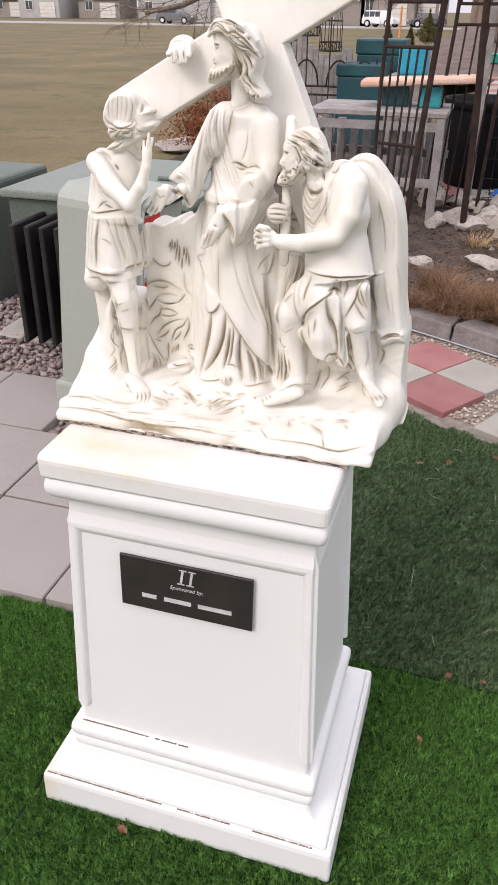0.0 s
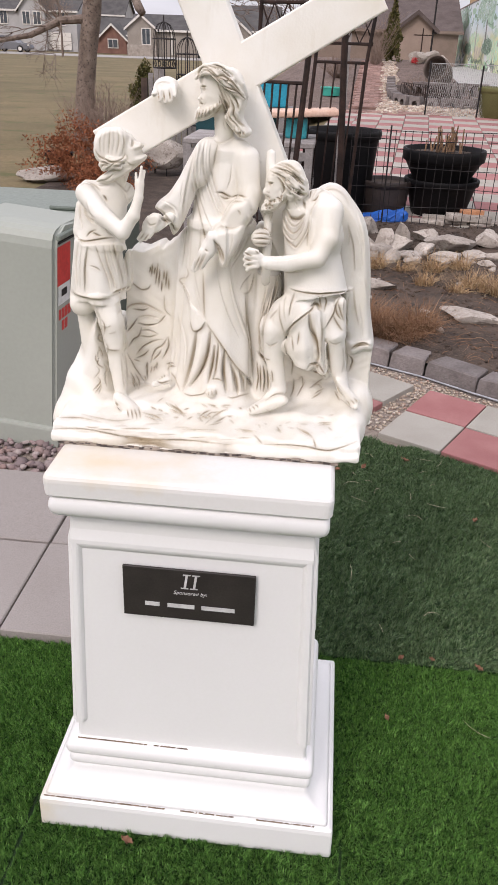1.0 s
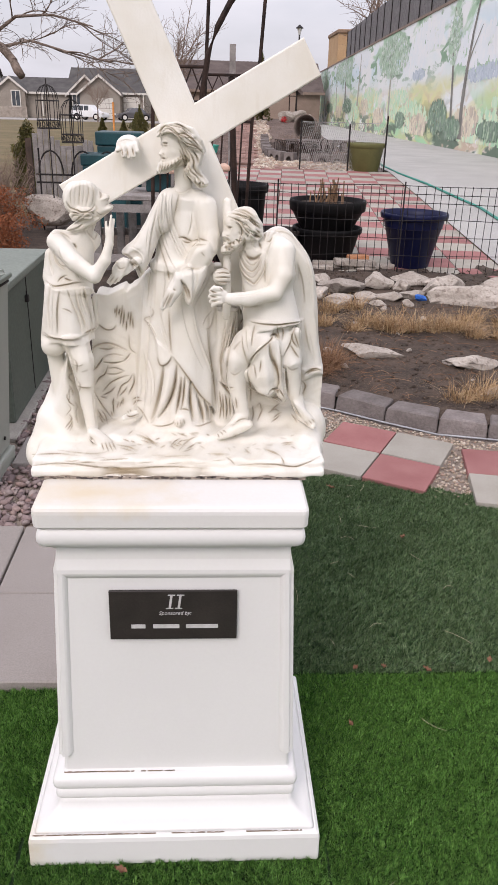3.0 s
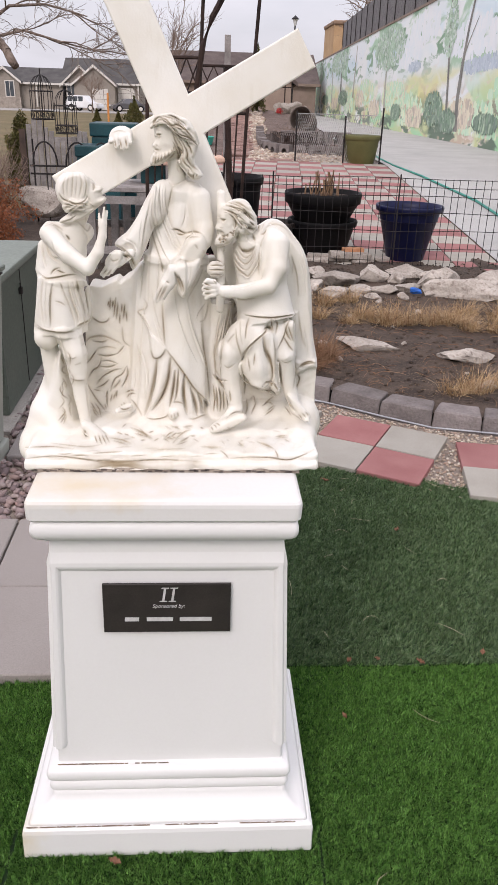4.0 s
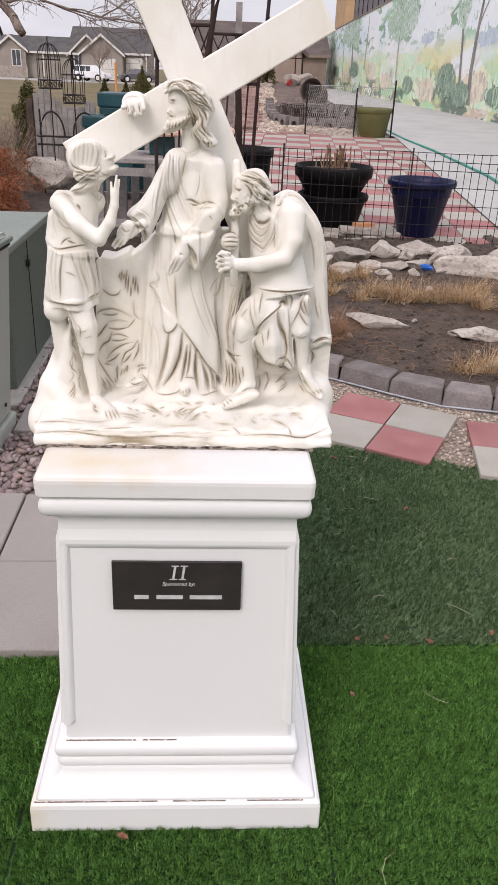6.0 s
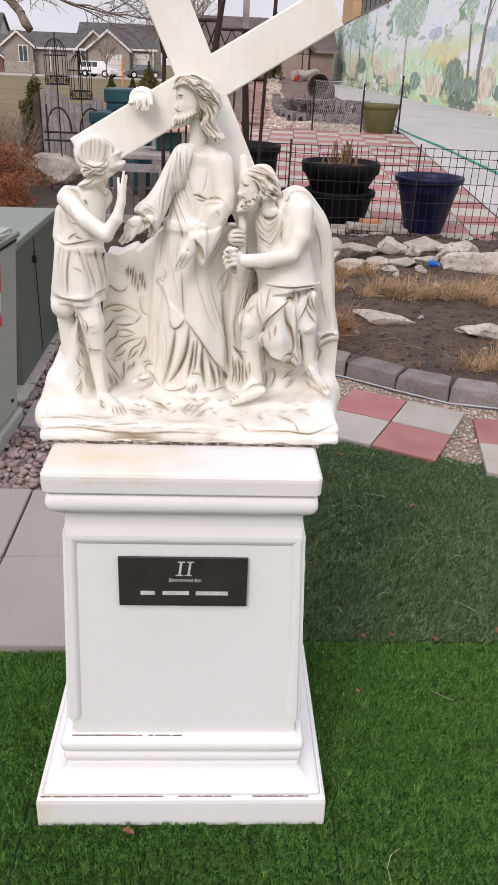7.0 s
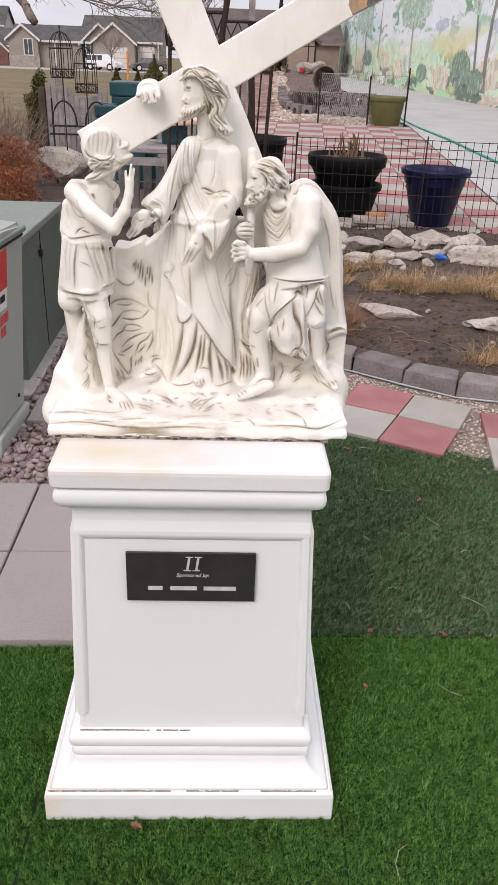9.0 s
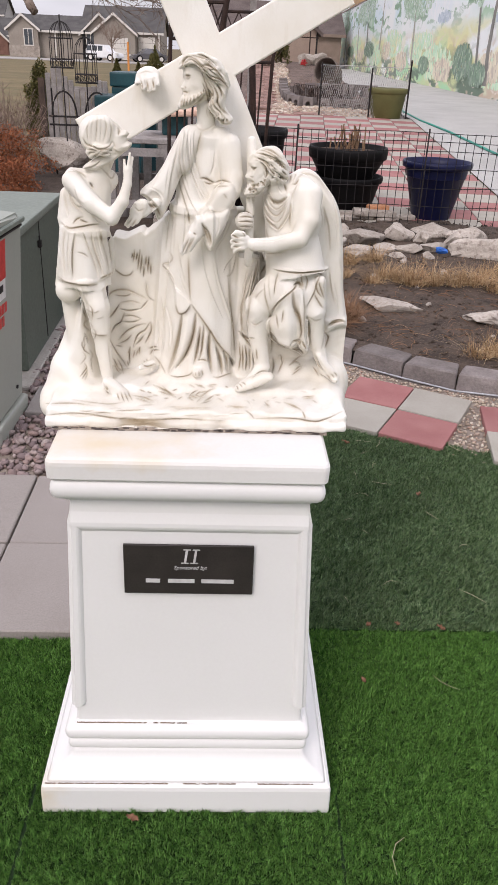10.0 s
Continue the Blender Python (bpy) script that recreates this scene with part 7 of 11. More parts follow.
clay.stroke(-0.0025, 0.006, (0.1644, 1.1028), (0.1647, 1.0709))
clay.stroke(0.0045, 0.0016, (0.1782, 1.1079), (0.1764, 1.0832))
clay.stroke(0.0045, 0.0016, (0.1641, 1.0996), (0.1693, 1.0702))
clay.crease(0.0036, 0.005, 0.85, (0.1523, 1.0544), (0.1724, 1.0385), (0.1891, 1.0315), (0.1990, 1.0358))
clay.stroke(0.009, 0.002, (0.1975, 1.0350), (0.2055, 1.0450), (0.2150, 1.0420), (0.2118, 1.0312), (0.2025, 1.0293))
clay.stroke(0.0085, 0.002, (0.2019, 1.0260), (0.2167, 1.0272), (0.2251, 1.0182))
clay.crease(0.003, 0.004, 0.8, (0.1992, 1.0317), (0.2122, 1.0238), (0.2229, 1.0149))
clay.stroke(0.007, 0.002, (0.2162, 1.0477), (0.2240, 1.0356), (0.2316, 1.0267))
clay.crease(0.003, 0.006, 0.7, (0.2228, 1.1153), (0.2360, 1.1468), (0.2394, 1.1630), (0.2467, 1.1875))
clay.crease(0.003, 0.006, 0.7, (0.2360, 1.1468), (0.2471, 1.1284), (0.2581, 1.1141))
clay.stroke(0.0045, 0.0014, (0.2434, 1.1708), (0.2500, 1.1518), (0.2574, 1.1341))
clay.crease(0.002, 0.005, 0.3, (0.2602, 1.1365), (0.2540, 1.1596), (0.2558, 1.1863))
clay.stroke(0.0055, 0.0018, (0.2378, 1.1637), (0.2435, 1.1477), (0.2526, 1.1363))
clay.crease(0.0026, 0.006, 0.7, (0.1572, 1.0134), (0.1573, 1.0464), (0.1487, 1.0857))
clay.stroke(0.0032, 0.0018, (0.1143, 1.0825), (0.1245, 1.0764), (0.1379, 1.0855))
clay.stroke(-0.0018, 0.007, (0.1208, 1.0938), (0.1268, 1.0860))
clay.stroke(0.003, 0.0018, (0.2326, 1.0941), (0.2438, 1.0880), (0.2558, 1.0931))
clay.stroke(-0.0018, 0.007, (0.2428, 1.1027), (0.2463, 1.0968))
clay.crease(0.0022, 0.007, 0.5, (0.2284, 1.0884), (0.2351, 1.0563), (0.2425, 1.0277))
clay.crease(0.0022, 0.007, 0.4, (0.2605, 1.0282), (0.2623, 1.0569), (0.2579, 1.0851))
clay.stroke(-0.0012, 0.005, (0.1288, 1.0620), (0.1331, 1.0294))
clay.crease(0.0026, 0.006, 0.6, (0.1069, 1.1749), (0.1005, 1.1365), (0.0955, 1.0972), (0.0985, 1.0701), (0.1145, 1.0515))
clay.stroke(0.0075, 0.0022, (0.0911, 1.0611), (0.1038, 1.0492), (0.1216, 1.0472))
clay.crease(0.0024, 0.005, 0.5, (0.1174, 1.1940), (0.1110, 1.1636), (0.1039, 1.1249))
clay.stroke(0.007, 0.0022, (0.1287, 1.1905), (0.1243, 1.1678), (0.1182, 1.1485))
clay.stroke(0.0055, 0.002, (0.1232, 1.2202), (0.1267, 1.2054))
clay.crease(0.0022, 0.006, 0.5, (0.1105, 1.0575), (0.1073, 1.0855), (0.1089, 1.1328), (0.1145, 1.1713))
clay.stroke(0.004, 0.0011, (0.0884, 0.9441), (0.0917, 0.9390), (0.0935, 0.9330))
clay.stroke(0.004, 0.0011, (0.0939, 0.9477), (0.0988, 0.9443), (0.1013, 0.9392))
clay.stroke(0.004, 0.0011, (0.0994, 0.9512), (0.1050, 0.9488), (0.1083, 0.9445))
clay.stroke(0.004, 0.0011, (0.2756, 0.9730), (0.2807, 0.9688), (0.2844, 0.9620))
clay.stroke(0.004, 0.0011, (0.2834, 0.9757), (0.2885, 0.9716), (0.2929, 0.9657))
clay.stroke(0.004, 0.0011, (0.2902, 0.9793), (0.2954, 0.9743), (0.2990, 0.9692))
clay.stroke(0.0055, 0.0018, (0.2452, 1.0112), (0.2566, 0.9946), (0.2670, 0.9822))
clay.stroke(0.005, 0.0018, (0.1613, 0.9714), (0.1645, 0.9884), (0.1628, 1.0093))
clay.stroke(0.004, 0.0016, (0.1213, 0.9620), (0.1367, 0.9751), (0.1523, 0.9788))
clay.stroke(0.0045, 0.0016, (0.1726, 1.0087), (0.1783, 1.0139), (0.1832, 0.9930))
clay.stroke(0.0045, 0.0016, (0.1857, 1.0057), (0.1795, 0.9887), (0.1743, 0.9738))
clay.stroke(0.0045, 0.0016, (0.1974, 0.9933), (0.2104, 1.0012), (0.2218, 0.9939))
clay.stroke(0.0045, 0.0016, (0.2084, 0.9809), (0.2174, 0.9896), (0.2250, 0.9940))
clay.stroke(0.0045, 0.0016, (0.2042, 0.9715), (0.2155, 0.9811), (0.2229, 0.9897))
clay.stroke(0.0045, 0.0016, (0.2214, 1.0148), (0.2101, 1.0062), (0.1990, 0.9934))
clay.stroke(0.0045, 0.0016, (0.2466, 0.9902), (0.2598, 0.9714))
# marks in the ground
clay.stroke(0.0045, 0.0013, (-0.1566, 0.9981), (-0.1480, 0.9816), (-0.1440, 0.9640))
clay.stroke(0.0045, 0.0013, (-0.1627, 0.9896), (-0.1569, 0.9730), (-0.1502, 0.9647))
clay.stroke(0.0045, 0.0013, (-0.1285, 0.9158), (-0.1128, 0.9130), (-0.0970, 0.9099), (-0.0852, 0.9013))
clay.stroke(0.0045, 0.0013, (-0.1208, 0.9094), (-0.1031, 0.9036), (-0.0893, 0.8995))
clay.stroke(0.0045, 0.0013, (-0.0803, 0.9406), (-0.0608, 0.9302), (-0.0391, 0.9146))
clay.stroke(0.0045, 0.0013, (-0.0646, 0.9387), (-0.0529, 0.9260), (-0.0412, 0.9132))
clay.stroke(0.0045, 0.0013, (-0.1812, 0.9320), (-0.1788, 0.9247), (-0.1758, 0.9204))
clay.stroke(0.0045, 0.0013, (-0.0965, 0.9251), (-0.0867, 0.9214))
clay.stroke(0.0045, 0.0013, (-0.1123, 0.9291), (-0.0997, 0.9237))
clay.stroke(0.0045, 0.0013, (-0.0332, 0.9090), (-0.0232, 0.9149))
clay.stroke(0.0045, 0.0013, (-0.1354, 0.9944), (-0.1332, 0.9819))
clay.stroke(0.0045, 0.0013, (-0.1192, 1.0155), (-0.1236, 0.9988))
clay.stroke(0.0045, 0.0013, (-0.1113, 1.0198), (-0.1176, 1.0031))
clay.stroke(0.0045, 0.0013, (-0.0132, 0.9203), (0.0107, 0.9121))
clay.stroke(0.0045, 0.0013, (-0.0092, 0.9152), (-0.0013, 0.9249), (0.0107, 0.9317))
clay.stroke(0.0042, 0.0012, (0.0027, 0.9185), (0.0107, 0.9252), (0.0163, 0.9288))
clay.stroke(0.0042, 0.0012, (0.0067, 0.9032), (0.0147, 0.9122), (0.0227, 0.9158))
clay.stroke(0.0042, 0.0012, (0.0147, 0.8999), (0.0268, 0.9036), (0.0387, 0.9091))
clay.stroke(0.0042, 0.0012, (0.0107, 0.9252), (0.0186, 0.9271), (0.0290, 0.9299))
clay.stroke(0.0042, 0.0012, (0.1492, 0.9083), (0.1555, 0.9018), (0.1622, 0.8966))
clay.stroke(0.0042, 0.0012, (0.1956, 0.9071), (0.2121, 0.9008), (0.2299, 0.8891))
clay.stroke(0.0042, 0.0012, (0.2299, 0.8891), (0.2359, 0.8767), (0.2386, 0.8668))
clay.stroke(0.0042, 0.0012, (0.2314, 0.9166), (0.2433, 0.9190), (0.2534, 0.9197))
clay.stroke(0.0042, 0.0012, (0.1096, 0.8876), (0.1199, 0.8789), (0.1292, 0.8674))
clay.stroke(0.0042, 0.0012, (0.0750, 0.8980), (0.0913, 0.8925), (0.1121, 0.8956))
clay.stroke(0.0042, 0.0012, (0.0662, 0.9415), (0.0722, 0.9386))
# youth's ground
clay.stroke(0.0063, 0.0027, (-0.182, 0.934), (-0.176, 0.918))
clay.stroke(0.0063, 0.0027, (-0.109, 0.913), (-0.093, 0.907), (-0.083, 0.903))
clay.stroke(0.0053, 0.0027, (-0.082, 0.940), (-0.054, 0.927), (-0.037, 0.914))
clay.stroke(0.0053, 0.0022, (-0.073, 0.927), (-0.049, 0.919))
clay.stroke(0.0053, 0.0022, (0.011, 0.912), (0.031, 0.930), (0.045, 0.936))
clay.stroke(0.0053, 0.0022, (0.023, 0.906), (0.043, 0.920))
clay.stroke(0.0042, 0.0022, (-0.001, 0.922), (0.018, 0.914))
# bark of the stump, more grass blades and ground marks
clay.stroke(0.0046, 0.0017, (-0.206, 1.107), (-0.200, 1.095), (-0.202, 1.078))
clay.stroke(0.0049, 0.0017, (-0.218, 1.100), (-0.216, 1.088), (-0.212, 1.079))
clay.stroke(0.0041, 0.0017, (-0.210, 1.093), (-0.209, 1.081), (-0.217, 1.071))
clay.stroke(0.0045, 0.0017, (-0.215, 1.078), (-0.218, 1.066), (-0.210, 1.058))
clay.stroke(0.0030, 0.0017, (-0.208, 1.075), (-0.203, 1.062), (-0.213, 1.054))
clay.stroke(0.0036, 0.0017, (-0.201, 1.060), (-0.196, 1.048), (-0.201, 1.034))
clay.stroke(0.0044, 0.0017, (-0.218, 1.050), (-0.213, 1.038), (-0.212, 1.028))
clay.stroke(0.0033, 0.0017, (-0.214, 1.048), (-0.220, 1.035), (-0.218, 1.022))
clay.stroke(0.0037, 0.0017, (-0.223, 1.034), (-0.225, 1.022), (-0.218, 1.009))
clay.stroke(0.0044, 0.0018, (-0.217, 1.027), (-0.222, 1.014), (-0.210, 1.005))
clay.stroke(0.0030, 0.0018, (-0.209, 1.014), (-0.205, 1.002), (-0.211, 0.988))
clay.stroke(0.0034, 0.0018, (-0.225, 1.010), (-0.219, 0.998), (-0.230, 0.982))
clay.stroke(0.0037, 0.0018, (-0.206, 0.994), (-0.208, 0.981), (-0.206, 0.966))
clay.stroke(0.0046, 0.0018, (-0.224, 0.986), (-0.219, 0.974), (-0.233, 0.955))
clay.stroke(0.0042, 0.0018, (-0.224, 0.980), (-0.219, 0.967), (-0.229, 0.950))
clay.stroke(0.0036, 0.0018, (-0.216, 0.971), (-0.219, 0.958), (-0.223, 0.948))
clay.stroke(0.0034, 0.0017, (-0.059, 0.922), (-0.047, 0.918))
clay.stroke(0.0030, 0.0017, (-0.009, 0.944), (0.004, 0.937))
clay.stroke(0.0025, 0.0017, (0.040, 0.921), (0.059, 0.923))
clay.stroke(0.0038, 0.0017, (-0.012, 0.914), (0.001, 0.906))
clay.stroke(0.0042, 0.0017, (-0.044, 0.928), (-0.034, 0.932))
clay.stroke(0.0042, 0.0017, (0.031, 0.943), (0.049, 0.945))
clay.stroke(0.0043, 0.0017, (-0.061, 0.910), (-0.052, 0.911))
clay.stroke(0.0032, 0.0017, (-0.016, 0.923), (-0.007, 0.922))
clay.stroke(0.0030, 0.0017, (0.028, 0.943), (0.046, 0.938))
clay.stroke(0.0039, 0.0017, (0.003, 0.945), (0.025, 0.936))
clay.stroke(0.0042, 0.0017, (0.009, 0.943), (0.020, 0.941))
clay.stroke(0.0028, 0.0017, (0.051, 0.915), (0.063, 0.907))
clay.stroke(0.0033, 0.0017, (-0.084, 0.918), (-0.074, 0.916))
clay.stroke(0.0033, 0.0017, (-0.101, 0.940), (-0.092, 0.949))
clay.stroke(0.0043, 0.0017, (-0.012, 0.913), (-0.003, 0.914))
clay.stroke(0.0035, 0.0017, (-0.056, 0.919), (-0.036, 0.921))
clay.stroke(0.0028, 0.0017, (-0.100, 0.913), (-0.084, 0.914))
clay.stroke(0.0037, 0.0017, (0.044, 0.921), (0.056, 0.920))
clay.stroke(0.0025, 0.0017, (0.152, 0.909), (0.159, 0.911))
clay.stroke(0.0021, 0.0017, (0.171, 0.909), (0.185, 0.906))
clay.stroke(0.0019, 0.0017, (0.123, 0.913), (0.130, 0.910))
clay.stroke(0.0025, 0.0017, (0.148, 0.902), (0.158, 0.898))
clay.stroke(0.0019, 0.0017, (0.113, 0.910), (0.120, 0.902))
clay.stroke(0.0020, 0.0017, (0.223, 0.935), (0.240, 0.932))
clay.stroke(0.0027, 0.0017, (0.247, 0.939), (0.256, 0.941))
clay.stroke(0.0023, 0.0017, (0.165, 0.916), (0.175, 0.920))
clay.stroke(0.0029, 0.0017, (0.249, 0.915), (0.261, 0.908))
clay.stroke(0.0026, 0.0017, (0.195, 0.917), (0.210, 0.917))
clay.stroke(0.0021, 0.0017, (0.124, 0.943), (0.131, 0.936))
clay.stroke(0.0018, 0.0017, (0.190, 0.909), (0.202, 0.902))
clay.stroke(0.0021, 0.0017, (-0.305, 0.856), (-0.288, 0.855), (-0.271, 0.853))
clay.stroke(0.0021, 0.0017, (-0.273, 0.867), (-0.256, 0.868), (-0.239, 0.867))
clay.stroke(0.0030, 0.0017, (-0.241, 0.877), (-0.224, 0.875), (-0.207, 0.879))
clay.stroke(0.0038, 0.0017, (-0.210, 0.870), (-0.193, 0.873), (-0.176, 0.872))
clay.stroke(0.0021, 0.0017, (-0.178, 0.882), (-0.161, 0.885), (-0.144, 0.880))
clay.stroke(0.0021, 0.0017, (-0.146, 0.883), (-0.130, 0.881), (-0.113, 0.884))
clay.stroke(0.0026, 0.0017, (-0.115, 0.892), (-0.098, 0.894), (-0.081, 0.896))
clay.stroke(0.0024, 0.0017, (-0.084, 0.871), (-0.067, 0.872), (-0.050, 0.874))
clay.stroke(0.0031, 0.0017, (-0.052, 0.891), (-0.035, 0.891), (-0.018, 0.891))
clay.stroke(0.0022, 0.0017, (-0.021, 0.869), (-0.004, 0.870), (0.013, 0.873))
clay.stroke(0.0032, 0.0017, (0.011, 0.854), (0.028, 0.853), (0.045, 0.858))
clay.stroke(0.0020, 0.0017, (0.043, 0.870), (0.060, 0.872), (0.077, 0.872))
clay.stroke(0.0031, 0.0017, (0.074, 0.877), (0.091, 0.879), (0.109, 0.880))
# bedding lines of the base
clay.stroke(0.0069, 0.0017, (-0.309, 0.891), (-0.254, 0.894), (-0.206, 0.889))
clay.stroke(0.0082, 0.0017, (-0.311, 0.864), (-0.244, 0.870), (-0.172, 0.862), (-0.099, 0.860), (-0.001, 0.863), (0.084, 0.858))
clay.stroke(0.0082, 0.0017, (-0.164, 0.878), (-0.103, 0.883))
clay.stroke(0.0055, 0.0017, (-0.123, 0.857), (-0.099, 0.856))
clay.stroke(0.0110, 0.0017, (0.069, 0.896), (0.116, 0.894))
clay.stroke(0.0055, 0.0017, (-0.038, 0.887), (0.035, 0.891))
clay.stroke(0.0069, 0.0017, (0.133, 0.867), (0.207, 0.870), (0.267, 0.865), (0.315, 0.890))
clay.stroke(0.0055, 0.0017, (0.152, 0.905), (0.160, 0.897))
clay.stroke(0.0055, 0.0017, (0.191, 0.908), (0.226, 0.892))
clay.stroke(0.0041, 0.0017, (-0.253, 0.902), (-0.182, 0.894), (-0.146, 0.900))
clay.stroke(-0.0018, 0.0039, (-0.279, 0.880), (-0.159, 0.876), (-0.038, 0.877))
clay.stroke(0.0055, 0.0017, (0.229, 0.921), (0.254, 0.924))
clay.carve()
statue_verts, statue_quads = clay.mesh()


def cross(bm, up, arm, half, thick):
    """Two crossing squared timbers cut as one leaning slab with eased edges; up and arm: the ends of their middle lines (x, z)."""
    def outline(w, trim):
        rims = []
        for a, b in (up, arm):
            a, b = Vector(a), Vector(b)
            d = (b - a).normalized()
            rims.append((a + d * trim, b - d * trim, d, Vector((-d.y, d.x)) * w))
        (a, b, d, n), (c, e, f, m) = rims

        def meet(p, q):
            """Where the line p + t d crosses q + s f."""
            return p + d * (((q - p).x * f.y - (q - p).y * f.x) / (d.x * f.y - d.y * f.x))
        # top of the post, right arm, foot, left arm
        return [a + n, meet(a + n, c + m), e + m, e - m, meet(a + n, c - m), b + n, b - n, meet(a - n, c - m), c - m, c + m, meet(a - n, c + m), a - n]
    rows = []
    for ease, deep in ((0.0032, 0.0), (0.001, 0.001), (0.0, 0.0032), (0.0, thick)):
        rows.append([bm.verts.new((p.x, 0.326 + 0.12 * (p.x - 0.04) + 0.1 * (p.y - 1.58) + deep, p.y)) for p in outline(half - ease, ease)])
    loft(bm, rows)


def statue():
    bm = bmesh.new()
    cross(bm, ((-0.196, 2.013), (0.245, 1.05)), ((-0.207, 1.405), (0.272, 1.683)), 0.0388, 0.046)
    planks = len(bm.faces)
    me = bpy.data.meshes.new("statue")
    v, q = np.asarray(statue_verts, np.float32), np.asarray(statue_quads, np.int32)
    me.vertices.add(len(v))
    me.vertices.foreach_set("co", v.ravel())
    me.loops.add(q.size)
    me.loops.foreach_set("vertex_index", q.ravel())
    me.polygons.add(len(q))
    me.polygons.foreach_set("loop_start", np.arange(0, q.size, 4, dtype=np.int32))
    me.update(calc_edges=True)
    # per-vertex tint: ochre glazing together with painted recess shade
    glaze_shade = me.attributes.new("glaze_shade", "FLOAT", "POINT")
    glaze_shade.data.foreach_set("value", clay.glaze_shade)
    bm.from_mesh(me)
    bmesh.ops.recalc_face_normals(bm, faces=bm.faces)
    bm.to_mesh(me)
    bm.free()
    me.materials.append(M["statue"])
    me.shade_smooth()
    me.set_sharp_from_angle(angle=radians(50))
    for k in range(planks):
        me.polygons[k].use_smooth = False
    ob = new("statue", me)
    tagged(ob, "white cast stone statue of three robed figures carrying a cross", "statue")


statue()


def mortar():
    """Ragged dark bedding mortar squeezed under the statue's base."""
    rng = random.Random(19)
    bm = bmesh.new()
    bed = thing("mortar_joint", "grimy crumbling mortar bed under the statue base", "mortar")
    box(bm, -0.27, 0.27, 0.086, 0.366, 0.8885, 0.8985)
    part("mortar_bed", bm, mat("grimy_grey_mortar", (0.2, 0.165, 0.135), (0.42, 0.36, 0.3), 40, 0.95, 0.5, 150), bed)
    x = -0.272
    while x < 0.255:
        w = rng.uniform(0.003, 0.016)
        h = rng.uniform(0.0012, 0.004)
        z = rng.uniform(0.8895, 0.897 - h)
        part("void", boxbm(x, x + w, 0.0852, 0.09, z, z + h), M["gap"], bed, "dark void in the mortar")
        x += w * rng.uniform(0.5, 1.2) + rng.choice((0.0, 0.0, 0.004, 0.012))


mortar()

# ---- artificial turf ----
def blades(name, n, inside, x0, x1, y0, y1, material, length, lean_dir, seed, lean=0.55, width=0.0021, cell=0.0095, spread=0.24):
    rng = np.random.default_rng(seed)
    x, y = rng.uniform(x0, x1, n), rng.uniform(y0, y1, n)
    keep = inside(x, y)
    x, y = x[keep], y[keep]
    m = len(x)
    a = rng.uniform(0, 2 * np.pi, m)
    l = length * rng.uniform(0.6, 1.15, m)
    wave = 0.5 + 0.5 * np.sin(x * 9 + 3 * np.sin(y * 5)) * np.sin(y * 11 + 2 * np.sin(x * 4))
    # blades stand in tufts that lean together
    ti, tj = np.floor(x / cell).astype(int) % 997, np.floor(y / cell).astype(int) % 991
    sway = rng.normal(0, spread, (997, 991, 2))
    lift = rng.uniform(0.6, 1.25, (997, 991))
    l = l * lift[ti, tj]
    dx = lean_dir[0] * lean * (0.8 + 0.25 * wave) + sway[ti, tj, 0] + rng.normal(0, 0.2, m)
    dy = lean_dir[1] * lean * (0.8 + 0.25 * wave) + sway[ti, tj, 1] + rng.normal(0, 0.2, m)
    up = np.sqrt(np.maximum(0.15, 1 - np.minimum(dx * dx + dy * dy, 0.85)))
    w = width * rng.uniform(0.7, 1.3, m)
    z = np.zeros(m) + 0.002
    tip = np.stack([x + dx * l, y + dy * l, z + up * l], 1)
    p = np.stack([x - np.cos(a) * w, y - np.sin(a) * w, z], 1)
    q = np.stack([x + np.cos(a) * w, y + np.sin(a) * w, z], 1)
    verts = np.stack([p, q, tip], 1).reshape(-1, 3)
    return arr(name, verts, np.arange(3 * m).reshape(-1, 3), material)


def off_plinth(x, y):
    return ~((np.abs(x) < 0.332) & (y > -0.096) & (y < 0.44))


